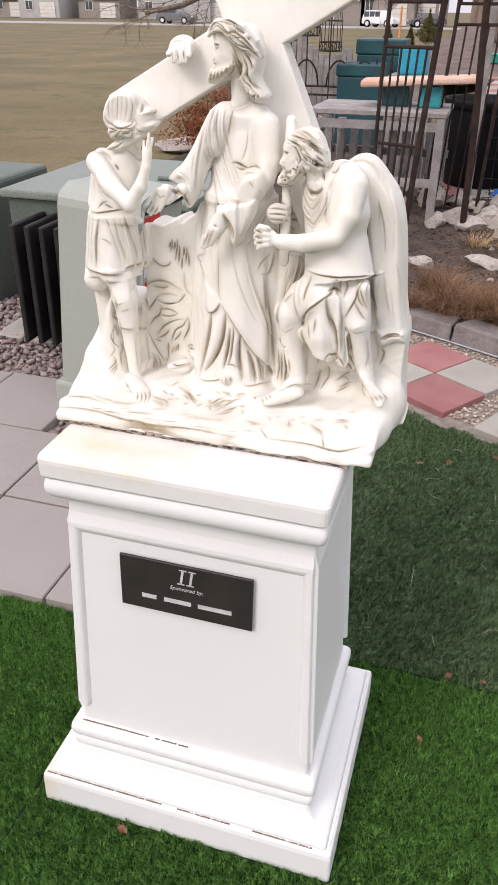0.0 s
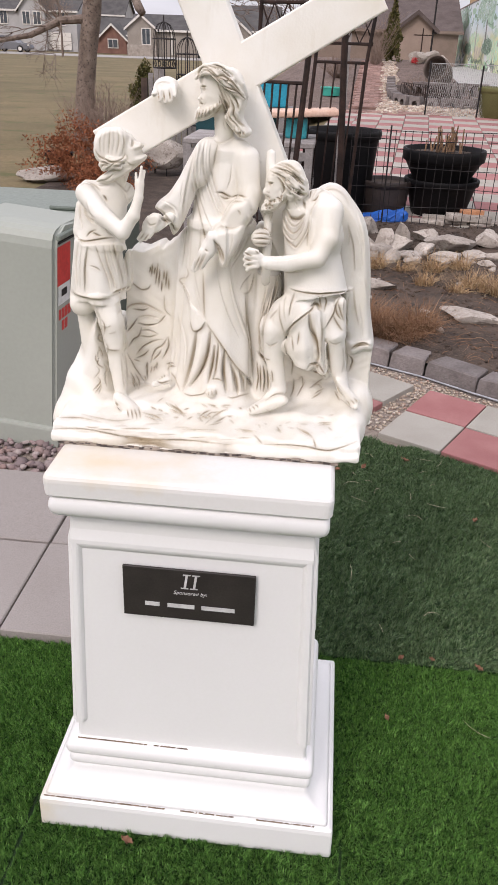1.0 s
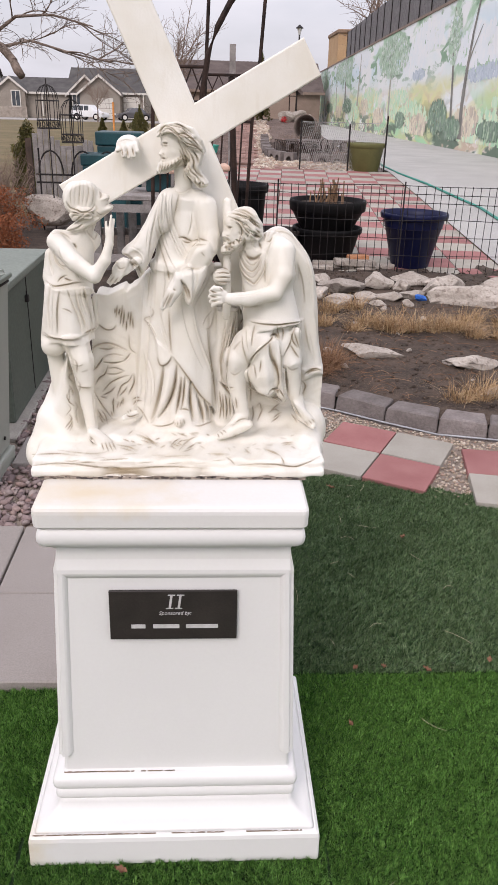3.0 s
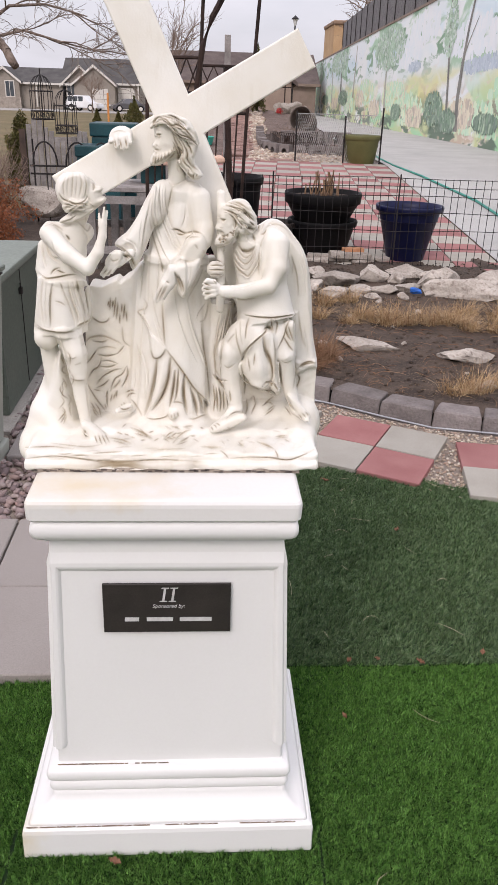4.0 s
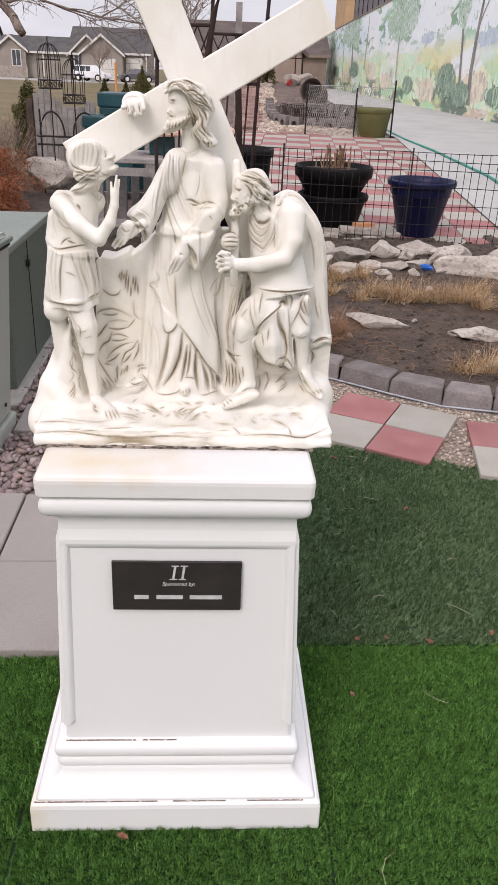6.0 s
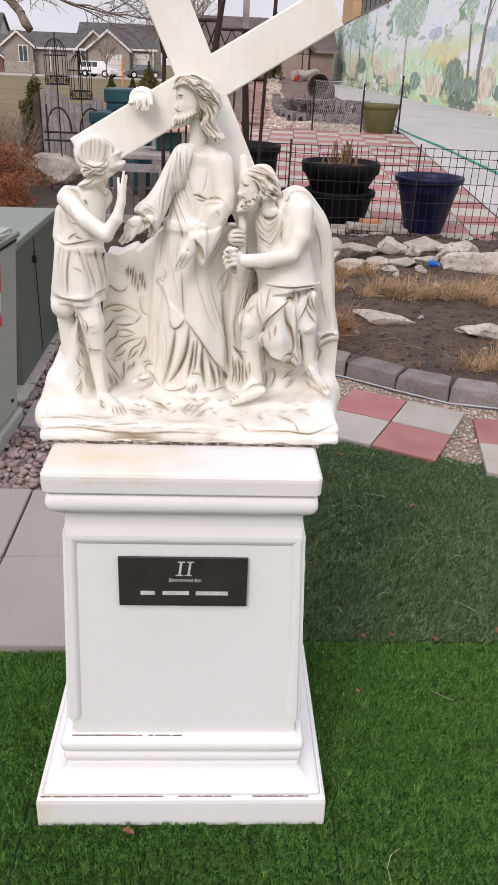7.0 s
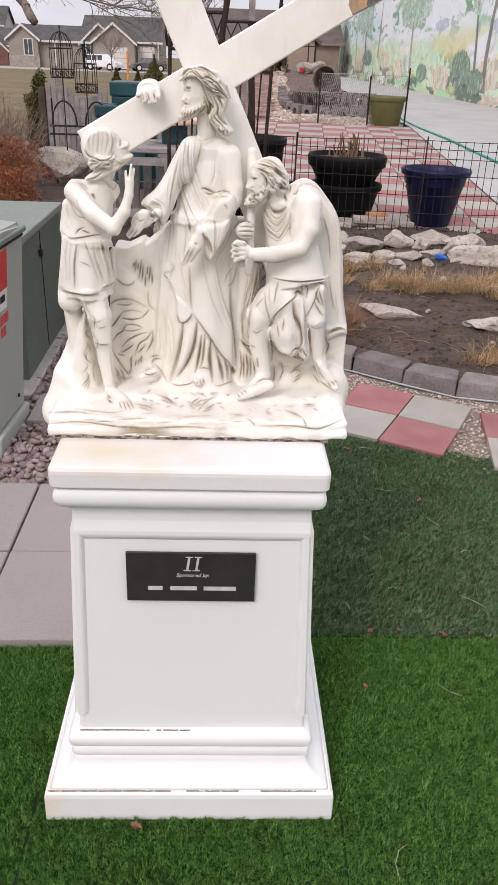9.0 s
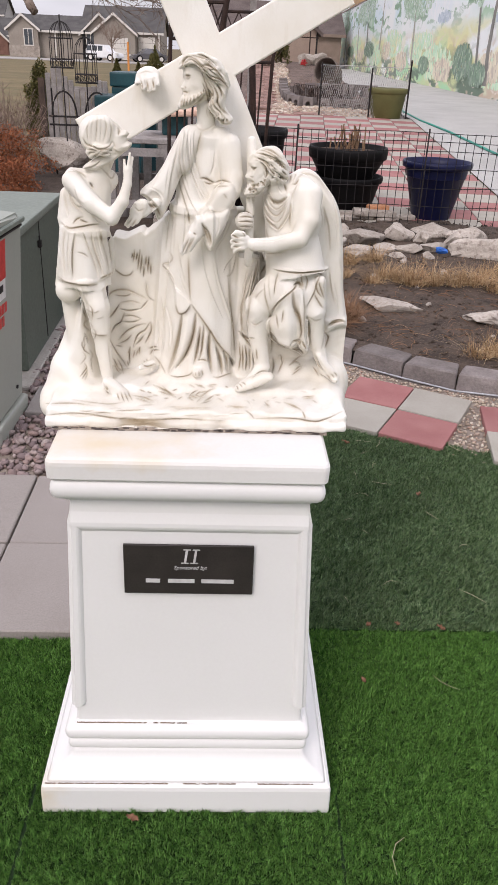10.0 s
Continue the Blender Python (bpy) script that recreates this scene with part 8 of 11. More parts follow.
def turf():
    back = thing("turf_sheet", "green artificial turf backing laid in two strips", "turf", kind="structure")
    bm = bmesh.new()
    prism(bm, [(-4, -4), (4, -4), (4, 0.528), (-0.3, 0.528), (-0.3, 0.472), (-4, 0.472)], -0.02, 0.002)
    part("turf_strip", bm, M["turf_back"], back)
    bm = bmesh.new()
    prism(bm, [(-0.3, 0.534), (4, 0.534), (4, 1.35), (1.75, 1.62), (1.25, 1.72), (0.8, 1.84), (0.45, 1.97), (0.2, 2.1), (-0.3, 2.3)], -0.02, 0.003)
    part("turf_strip", bm, M["turf_back"], back)
    ob = blades("turf_near", 760000, lambda x, y: off_plinth(x, y) & ((x > -0.3) | (y < 0.474)) & ~((np.abs(x - 0.352 - 0.03 * y) < 0.0035) & (y < -0.05)) & ~((np.abs(x + 0.36) < 0.004) & (y < -0.02)), -0.8, 1.25, -0.55, 0.528, M["turf"], 0.0165, (0.1, -0.75), 1, lean=0.25, width=0.0011)
    tagged(ob, "bright green artificial turf with upright pile", "turf", kind="stuff")
    ob = blades("turf_around", 300000, lambda x, y: ~((x > -0.8) & (x < 1.25) & (y > -0.55)) & ((x > -0.3) | (y < 0.47)), -4, 4, -4, 0.525, M["turf"], 0.018, (0.1, -0.75), 3, lean=0.4, width=0.0035)
    tagged(ob, "bright green artificial turf spreading round the pedestal", "turf", kind="stuff")
    lim = lambda x: np.where(x < 0.45, 2.1 - 0.5 * (x - 0.2), np.where(x < 1.25, 1.97 - 0.31 * (x - 0.45), 1.72 - 0.2 * (x - 1.25)))
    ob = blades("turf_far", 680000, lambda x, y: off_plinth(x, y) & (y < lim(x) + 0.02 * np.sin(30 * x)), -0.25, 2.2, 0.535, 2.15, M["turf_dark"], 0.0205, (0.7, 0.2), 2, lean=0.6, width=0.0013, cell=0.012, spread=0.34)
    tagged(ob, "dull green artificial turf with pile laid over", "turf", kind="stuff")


turf()


def litter():
    rng = random.Random(4)
    straw = mat("pale_dry_straw", (0.45, 0.38, 0.26), (0.6, 0.52, 0.38), 30, 0.9, 0)
    leaf = mat("brown_dead_leaf", (0.16, 0.07, 0.04), (0.3, 0.16, 0.1), 40, 0.9, 0.3, 200)
    for k in range(26):
        x, y = rng.uniform(0.36, 1.4), rng.uniform(0.6, 1.9)
        if k > 23:
            x, y = rng.uniform(0.42, 0.9), rng.uniform(-0.2, 0.4)
        elif k > 17:
            x, y = rng.uniform(0.34, 0.62), rng.uniform(1.45, 1.8)
        L, a, c = rng.uniform(0.025, 0.1), rng.uniform(0, 6.28), rng.uniform(-0.8, 0.8)
        bm = bmesh.new()
        tube(bm, [(x + L * t * math.cos(a + c * t), y + L * t * math.sin(a + c * t), 0.021 + 0.006 * math.sin(3 * t)) for t in (0, 0.33, 0.66, 1)], [0.0004, 0.0006, 0.0006, 0.0003], 5)
        tagged(put("straw", bm, straw), "pale dry straw lying on the green turf", "straw", "straws on the turf")
    for x, y, s in ((0.741, 0.52, 0.014), (0.85, 1.31, 0.016), (0.47, 0.3, 0.01), (0.95, 0.56, 0.013), (-0.12, -0.13, 0.015), (0.62, 1.75, 0.02), (0.33, 1.62, 0.018), (0.44, 1.66, 0.016), (0.52, 0.531, 0.012), (0.61, 0.536, 0.009)):
        bm = bmesh.new()
        n = 9
        mid = [bm.verts.new(((i / (n - 1) - 0.5) * 2 * s, 0, 0.004 * math.sin(i))) for i in range(n)]
        for sg in (-1, 1):
            edge = [bm.verts.new(((i / (n - 1) - 0.5) * 2 * s, sg * s * 0.55 * math.sin(math.pi * i / (n - 1)) + sg * 0.0005, 0.006 + 0.003 * math.cos(2 * i))) for i in range(n)]
            for i in range(n - 1):
                bm.faces.new((mid[i], mid[i + 1], edge[i + 1], edge[i]) if sg > 0 else (mid[i + 1], mid[i], edge[i], edge[i + 1]))
        ob = put("dead_leaf", bm, leaf)
        ob.matrix_basis = pose(x, y, 0.026, rng.uniform(-15, 15), rng.uniform(-15, 15), rng.uniform(0, 360))
        tagged(ob, "small curled brown dead leaf lying on the turf", "leaf", "leaves on the turf")


litter()

# ---- gravel ----
def stones(name, label, pts, size, material, seed, z0=0.0):
    """Many small rounded, chipped stones as one mesh."""
    rng = np.random.default_rng(seed)
    bm = bmesh.new()
    bmesh.ops.create_icosphere(bm, subdivisions=1, radius=1)
    v0 = np.array([v.co[:] for v in bm.verts])
    f0 = np.array([[v.index for v in f.verts] for f in bm.faces])
    bm.free()
    n = len(pts)
    r = size * rng.uniform(0.55, 1.25, (n, 1)) * rng.uniform(0.7, 1.2, (n, 3)) * np.array([1.15, 1.0, 0.72])
    ang = rng.uniform(0, 2 * np.pi, n)
    v = v0[None] * (1 + rng.normal(0, 0.24 if size > 0.015 else 0.13, (n, len(v0), 1))) * r[:, None]
    tilt = rng.uniform(-0.6, 0.6, n)
    c, s = np.cos(tilt)[:, None], np.sin(tilt)[:, None]
    y2, z2 = v[..., 1] * c - v[..., 2] * s, v[..., 1] * s + v[..., 2] * c
    c, s = np.cos(ang)[:, None], np.sin(ang)[:, None]
    x3, y3 = v[..., 0] * c - y2 * s, v[..., 0] * s + y2 * c
    P = np.array(pts)
    z = P[:, 2] if P.shape[1] > 2 else np.zeros(n) + z0
    out = np.stack([x3 + P[:, 0][:, None], y3 + P[:, 1][:, None], z2 + (z + r[:, 2] * 0.3 + rng.uniform(0, 0.5, n) * size)[:, None]], -1)
    faces = (f0[None] + (np.arange(n) * len(v0))[:, None, None]).reshape(-1, 3)
    ob = arr(name, out.reshape(-1, 3), faces, material)
    return tagged(ob, label, "gravel", kind="stuff")


def scatter(rng, n, x0, x1, y0, y1, ok):
    out = []
    while len(out) < n:
        x, y = rng.uniform(x0, x1), rng.uniform(y0, y1)
        if ok(x, y):
            out.append((x, y))
    return out


rng = random.Random(21)
stones("landscape_rock", "coarse mauve and grey landscape gravel round the utility cabinets", scatter(rng, 3600, -2.9, -0.25, 1.37, 3.6, lambda x, y: not (x < -1.2 and y < 1.86 and y > 1.4) and not (-1.38 < x < -0.92 and 1.8 < y < 2.3) and not (-2.05 < x < -0.93 and y > 2.35) and not (y < 1.42) and not (x > -0.6 and y > 2.95)), 0.019, M["gravel_big"], 5, -0.002)


def between(x, y):
    if not (x > -0.75 and edge_y(x) - 0.02 > y):
        return False
    return y > edge_y(x) - 0.85


stones("pea_gravel", "small pinkish pea gravel filling gaps between the pavers", scatter(rng, 9000, -0.75, 2.1, 1.45, 3.4, between), 0.0075, M["gravel"], 6, -0.004)

# ---- utility cabinets ----
def front_cabinet():
    t = thing("utility_cabinet", "grey green steel utility cabinet leaning slightly, with red warning labels", "utility cabinet", pose(-1.087, 1.886, 0, -0.8, 4.8, -3.0))
    x0, x1, y0, y1 = -0.192, 0.192, -0.19, 0.195
    bm = bmesh.new()
    prof = [(y0, 0.1), (y0, 0.875), (y0 + 0.006, 0.905), (y0 + 0.02, 0.928), (y0 + 0.045, 0.942), (y0 + 0.1, 0.95), (y1 - 0.03, 0.945), (y1, 0.925), (y1, 0.1)]
    rows = [[bm.verts.new((x, y, z)) for y, z in prof] for x in (x0, x1)]
    bm.faces.new(rows[0])
    bm.faces.new(rows[1])
    for k in range(len(prof)):
        n = (k + 1) % len(prof)
        bm.faces.new((rows[0][k], rows[0][n], rows[1][n], rows[1][k]))
    bmesh.ops.bevel(bm, geom=[e for e in bm.edges if abs(e.verts[0].co.x - e.verts[1].co.x) < 1e-4], offset=0.016, segments=3, affect="EDGES")
    part("hood", bm, M["cab"], t, smooth=False)
    part("ground_sleeve", boxbm(x0 - 0.02, x1 + 0.02, y0 - 0.02, y1 + 0.02, -0.05, 0.1, bev=0.014, seg=2), M["cab"], t)
    part("hood_lip", boxbm(x1 - 0.004, x1 + 0.014, y0 + 0.01, y1 + 0.004, 0.905, 0.93, bev=0.005), M["cab_lid"], t)
    part("drip_rail", boxbm(x1 + 0.001, x1 + 0.008, y0 + 0.02, y1 - 0.02, 0.892, 0.9), M["black"], t)
    bm = bmesh.new()
    rod(bm, (x1 + 0.001, y1 - 0.1, 0.18), (x1 + 0.007, y1 - 0.1, 0.18), 0.009, n=10)
    part("lock", bm, M["black"], t, "small round black lock")
    red = mat("red_warning_label", (0.5, 0.035, 0.03), (0.58, 0.05, 0.04), 20, 0.5, 0)
    wht = mat("white_label", (0.62, 0.62, 0.6), (0.72, 0.72, 0.7), 20, 0.5, 0)
    part("red_label", boxbm(x1, x1 + 0.0015, y0 + 0.02, y0 + 0.155, 0.72, 0.878), red, t, "red rectangular warning label")
    part("white_label", boxbm(x1, x1 + 0.0015, y0 + 0.03, y0 + 0.15, 0.638, 0.719), wht, t, "white paper label")
    part("label_mark", boxbm(x1 + 0.0016, x1 + 0.002, y0 + 0.06, y0 + 0.12, 0.67, 0.7), M["black"], t)
    for z, row in ((0.575, range(4)), (0.522, (1, 2))):
        for k in row:
            part("number_bar", boxbm(x1, x1 + 0.0015, y0 + 0.035 + 0.034 * k, y0 + 0.06 + 0.034 * k, z, z + 0.043), red, t, "red stencilled bar")


front_cabinet()


def transformer():
    t = thing("transformer", "dark green pad mounted transformer with black cooling fins and flat lid", "transformer")
    x0, x1, y0, y1 = -1.96, -0.955, 2.5, 3.55
    part("body", boxbm(x0, x1, y0, y1, 0.02, 0.715, bev=0.008), M["cab_dark"], t)
    bm = boxbm(x0 - 0.025, x1 + 0.02, y0 - 0.03, y1 + 0.02, 0.715, 0.758, bev=0.012, seg=2)
    # lid has a lighter green than the body
    part("lid", bm, M["cab_lid"], t, "paler green lid")
    part("pad", boxbm(x0 - 0.08, x1 + 0.05, y0 - 0.2, y1 + 0.05, -0.04, 0.02, bev=0.006), M["slab_edge"], t)
    for k in range(6):
        x = -1.77 + 0.08 * k
        part("fin", boxbm(x, x + 0.028, 2.19, 2.5, 0.05, 0.655, bev=0.006), M["black"], t)
    part("seam", boxbm(x1, x1 + 0.003, 2.98, 2.99, 0.05, 0.7), M["black"], t)
    bm = bmesh.new()
    box(bm, x1, x1 + 0.02, 2.93, 2.96, 0.57, 0.61, bev=0.004)
    rod(bm, (x1 + 0.012, 2.935, 0.6), (x1 + 0.012, 2.935, 0.635), 0.004)
    part("padlock", bm, M["black"], t)
    bm = bmesh.new()
    rod(bm, (-1.3, 2.95, 0.768), (-1.16, 2.95, 0.768), 0.012, n=10)
    part("hinge", bm, M["cab_dark"], t)


transformer()


def third_cabinet():
    t = thing("junction_cabinet", "green rounded utility junction cabinet standing in gravel", "utility cabinet")
    bm = boxbm(-3.15, -2.3, 2.75, 3.5, -0.02, 0.7, bev=0.04, seg=4)
    part("hood", bm, M["cab_dark"], t, smooth=False)


third_cabinet()

# ---- garden bed: stones, dead grasses ----
M["stone"] = mat("pale_tan_limestone", (0.31, 0.27, 0.23), (0.47, 0.42, 0.37), 6, 0.9, 0.8, 50, speck=(0.24, 0.2, 0.17), sscale=30, per=0.15)
M["drygrass"] = island_mat("dead_tan_grass", [(0.34, 0.21, 0.105), (0.48, 0.33, 0.18), (0.2, 0.11, 0.055), (0.6, 0.45, 0.27), (0.28, 0.16, 0.085)], 0.9, bump=0)
M["redgrass"] = island_mat("dead_russet_grass", [(0.19, 0.095, 0.05), (0.28, 0.155, 0.085), (0.13, 0.065, 0.036), (0.38, 0.24, 0.14)], 0.9, bump=0)


def stone(x, y, sx, sy, sz, seed, z=None, rot=0.0, cuts=6, label="rough pale limestone lump bordering the garden bed", group="stones of the garden wall"):
    bm = rock_bm(sx, sy, sz, seed, 3 if max(sx, sy) > 0.1 else 2, 0.3, cuts)
    ob = put("stone", bm, M["stone"])
    ob.matrix_basis = pose(x, y, (soil_z(x, y) if z is None else z) + sz * 0.45, 0, 0, rot)
    tagged(ob, label, "stone", group)


def bed_stones():
    # packed flat blocks along the fence: centre, half sizes, turn
    for k, (x, y, sx, sy, sz, rot) in enumerate((
            (1.2, 5.1, 0.23, 0.15, 0.12, -6), (1.12, 4.78, 0.17, 0.1, 0.055, 8), (1.5, 5.2, 0.15, 0.12, 0.11, 14), (1.54, 4.84, 0.14, 0.1, 0.065, -8), (1.85, 5.45, 0.21, 0.16, 0.14, 20),
            (2.2, 4.72, 0.36, 0.2, 0.15, -4), (1.28, 4.66, 0.08, 0.06, 0.04, 30), (1.76, 4.86, 0.13, 0.1, 0.07, 6), (1.02, 5.3, 0.13, 0.1, 0.1, -15), (1.97, 5.05, 0.12, 0.11, 0.12, -25),
            (2.15, 5.3, 0.2, 0.14, 0.12, 8), (2.62, 5.05, 0.25, 0.18, 0.14, 10), (2.95, 4.85, 0.22, 0.18, 0.12, -12), (1.7, 5.12, 0.11, 0.09, 0.09, 40), (1.36, 4.88, 0.1, 0.08, 0.05, -30),
            (0.78, 5.05, 0.17, 0.13, 0.11, 12), (0.5, 5.1, 0.16, 0.13, 0.14, -20), (0.62, 4.88, 0.13, 0.1, 0.08, 35), (0.36, 4.95, 0.13, 0.11, 0.1, 5), (0.88, 4.82, 0.13, 0.1, 0.07, -10),
            (0.66, 5.0, 0.09, 0.08, 0.2, 15), (0.82, 5.2, 0.1, 0.08, 0.22, -25), (0.7, 4.72, 0.08, 0.07, 0.09, 40), (0.55, 4.78, 0.07, 0.06, 0.11, -5), (0.86, 4.66, 0.07, 0.05, 0.06, 22), (1.66, 4.66, 0.06, 0.05, 0.05, 10), (1.42, 4.62, 0.09, 0.05, 0.04, -18), (1.1, 4.6, 0.07, 0.06, 0.05, 3),
            (0.22, 5.15, 0.14, 0.12, 0.13, 25), (0.08, 5.0, 0.13, 0.11, 0.1, -35), (0.98, 4.95, 0.1, 0.09, 0.09, 50), (1.9, 4.7, 0.07, 0.06, 0.04, 15))):
        stone(x, y, sx * 1.08, sy, sz * 0.8, 100 + k, rot=rot, cuts=9)
    flat = "flat pale stone lying on bare soil"
    stone(1.14, 3.5, 0.25, 0.12, 0.06, 201, rot=-22, label=flat, group="flat stones in the bed", cuts=7)
    stone(1.7, 3.24, 0.22, 0.13, 0.05, 213, rot=4, label=flat, group="flat stones in the bed", cuts=8)
    stone(1.72, 2.83, 0.1, 0.06, 0.03, 206, rot=12, label=flat, group="flat stones in the bed")
    stone(0.52, 4.05, 0.24, 0.12, 0.05, 204, rot=-10, label=flat, group="flat stones in the bed")
    stone(0.07, 3.98, 0.09, 0.07, 0.06, 205, label=flat, group="flat stones in the bed")
    rng = random.Random(31)
    for k in range(26):
        x = rng.uniform(0.0, 2.6)
        y = rng.uniform(edge_y(x) + 0.25, 4.6)
        s = rng.uniform(0.012, 0.03)
        stone(x, y, s * 1.2, s, s * 0.8, 300 + k, label="small stone lying on bare soil", group="small stones in the bed")


bed_stones()


def clods():
    rng = random.Random(77)
    pts = []
    while len(pts) < 2600:
        x = rng.uniform(-0.6, 3.0)
        y = rng.uniform(edge_y(x) + 0.15, 6.3)
        pts.append((x, y, soil_z(x, y) - 0.006))
    ob = stones("soil_clods", "dark crumbled soil clods over the bed", pts, 0.014, M["soil"], 9)
    tagged(ob, "", "soil")


clods()


def tuft(name, x, y, z, radius, height, n, material, seed, flop=0.6, width=0.0022, label="", group=""):
    """Dead grass: thin bent blades springing from one clump."""
    rng = np.random.default_rng(seed)
    a, r = rng.uniform(0, 2 * np.pi, n), radius * np.sqrt(rng.uniform(0, 1, n)) * 0.8
    bx, by = r * np.cos(a), r * np.sin(a) * 0.8
    l = height * rng.uniform(0.3, 1.15, n)
    da = a + rng.normal(0, 1.4, n)
    f = flop * rng.uniform(0.1, 1.5, n)
    w = width * rng.uniform(0.6, 1.4, n)
    rows = []
    for t in (0.0, 0.4, 0.75, 1.0):
        out = f * l * t ** 1.6
        up = l * (t - 0.25 * f * t * t)
        cx, cy, cz = bx + np.cos(da) * out, by + np.sin(da) * out, up
        side = w * (1 - 0.85 * t)
        sx, sy = -np.sin(da + 0.6) * side, np.cos(da + 0.6) * side
        rows.append((np.stack([cx - sx, cy - sy, cz], 1), np.stack([cx + sx, cy + sy, cz], 1)))
    verts = np.stack([p for row in rows for p in row], 1).reshape(-1, 3)
    base = (np.arange(n) * 8)[:, None]
    quads = np.concatenate([base + np.array([[2 * k, 2 * k + 1, 2 * k + 3, 2 * k + 2]]) for k in range(3)])
    ob = arr(name, verts, quads, material)
    ob.location = (x, y, z)
    return tagged(ob, label, "dry grass", group)


def grasses():
    rng = random.Random(14)
    spots = []
    for k in range(15):
        spots.append((0.95 + 0.125 * k + rng.uniform(-0.05, 0.05), 4.12 + rng.uniform(-0.16, 0.16), 0.1, rng.uniform(0.13, 0.22), "drygrass"))
    for k in range(7):
        spots.append((0.2 + 0.1 * k, 3.52 - 0.05 * k + rng.uniform(-0.12, 0.12), 0.13, rng.uniform(0.22, 0.3), "redgrass"))
    for k in range(4):
        spots.append((0.15 + 0.16 * k, 3.3 - 0.06 * k, 0.1, rng.uniform(0.12, 0.2), "redgrass"))
    for k in range(6):
        spots.append((1.5 + 0.14 * k, 2.78 + rng.uniform(-0.06, 0.08), 0.1, rng.uniform(0.12, 0.2), "drygrass"))
    for k in range(5):
        spots.append((0.4 + 0.2 * k, 4.55 + rng.uniform(-0.1, 0.1), 0.08, rng.uniform(0.12, 0.2), "drygrass"))
    for k in range(4):
        spots.append((1.95 + 0.2 * k, 3.9 + rng.uniform(-0.1, 0.1), 0.1, rng.uniform(0.14, 0.24), "drygrass"))
    for k, (x, y, r, h, m) in enumerate(spots):
        russet = m == "redgrass"
        tuft("dry_grass", x, y, soil_z(x, y) - 0.01, r * rng.uniform(0.75, 1.2), h * rng.uniform(0.65, 1.05), 420 if russet else 230, M[m], 40 + k, flop=1.5 if k % 3 else 0.9, width=0.0021,
             label="dead russet brown grass clump on bare soil" if russet else "dead tan grass clump on bare soil", group="dead grass clumps")


grasses()

# loose dead stems lying over the soil
def stems():
    rng = random.Random(61)
    bm = bmesh.new()
    for k in range(640):
        x = rng.uniform(0.0, 2.7)
        y = rng.uniform(edge_y(x) + 0.2, 4.7)
        L, a, c = rng.uniform(0.03, 0.13), rng.uniform(0, 6.28), rng.uniform(-0.5, 0.5)
        pts = []
        for t in (0, 0.35, 0.7, 1):
            px, py = x + L * t * math.cos(a + c * t), y + L * t * math.sin(a + c * t)
            pts.append((px, py, soil_z(px, py) + 0.009 + 0.007 * math.sin(3.1 * t)))
        tube(bm, pts, [0.0013, 0.0012, 0.001, 0.0006], 4)
    tagged(put("dead_stems", bm, M["redgrass"]), "loose dead stems scattered over the soil", "dry grass", kind="stuff")


stems()

# ---- wire fence ----
def wire_fence():
    t = thing("wire_fence", "low black wire garden fence with looped top wires", "fence")
    y, xs, xe, z0, z1 = 5.9, 0.36, 3.35, 0.17, 0.985
    bm = bmesh.new()
    rod(bm, (0, 0, z0), (0, 0, z1 - 0.0), 0.0032, n=5, cap=False)
    me = bpy.data.meshes.new("wire")
    bm.to_mesh(me)
    bm.free()
    me.materials.append(M["black"])
    n = int((xe - xs) / 0.073)
    for k in range(n + 1):
        ob = new("wire", me)
        ob.parent = t
        ob.matrix_basis = pose(xs + 0.073 * k, y + 0.012 * math.sin(k * 0.7), 0.0, 0, (k * 37 % 7 - 3) * 0.12, 0)
    for z in (0.2, 0.36, 0.52, 0.68, 0.83, 0.91, 0.983):
        bm = bmesh.new()
        pts = [(xs + (xe - xs) * k / 40, y + 0.012 * math.sin(k * 0.53), z + 0.006 * math.sin(k * 0.31 + z * 9)) for k in range(41)]
        tube(bm, pts, 0.0032, 5)
        part("wire", bm, M["black"], t)
    for x in (0.68, 1.84, 3.02):
        bm = bmesh.new()
        rod(bm, (x, y - 0.01, 0.05), (x, y - 0.01, 1.02), 0.007, n=8)
        part("post", bm, M["black"], t)


wire_fence()

# ---- plant pots behind the fence ----
M["bluepot"] = mat("dark_blue_plastic", (0.004, 0.006, 0.034), (0.008, 0.011, 0.05), 6, 0.45, 0.05, 60, spec=0.25)
M["blackpot"] = mat("dusty_black_plastic", (0.005, 0.005, 0.006), (0.011, 0.01, 0.01), 5, 0.6, 0.08, 60, spec=0.15)
M["greenpot"] = mat("olive_green_plastic", (0.1, 0.1, 0.035), (0.14, 0.135, 0.05), 4, 0.6, 0.05, 60)


def pot(name, x, y, z, r_rim, r_base, h, material, label, soil=0.75, lip=0.03, m=None):
    t = thing(name, label, "plant pot", pose(x, y, z))
    bm = bmesh.new()
    prof = [(0.001, 0), (r_base * 0.96, 0), (r_base, 0.012), (r_base + (r_rim - r_base) * 0.86 - 0.012, h - lip * 2.2), (r_rim - 0.02, h - lip * 2.0), (r_rim, h - lip * 1.8), (r_rim + 0.006, h - lip * 0.5), (r_rim, h), (r_rim - 0.018, h - 0.002), (r_rim - 0.03, h - lip * 2), (r_rim * 0.86, h * soil)]
    lathe(bm, prof, 40)
    part("shell", bm, material, t, smooth=True)
    bm = bmesh.new()
    bmesh.ops.create_circle(bm, cap_ends=True, segments=40, radius=r_rim * 0.88, matrix=Matrix.Translation((0, 0, h * soil)))
    part("potting_soil", bm, M["soil"], t)
    return t


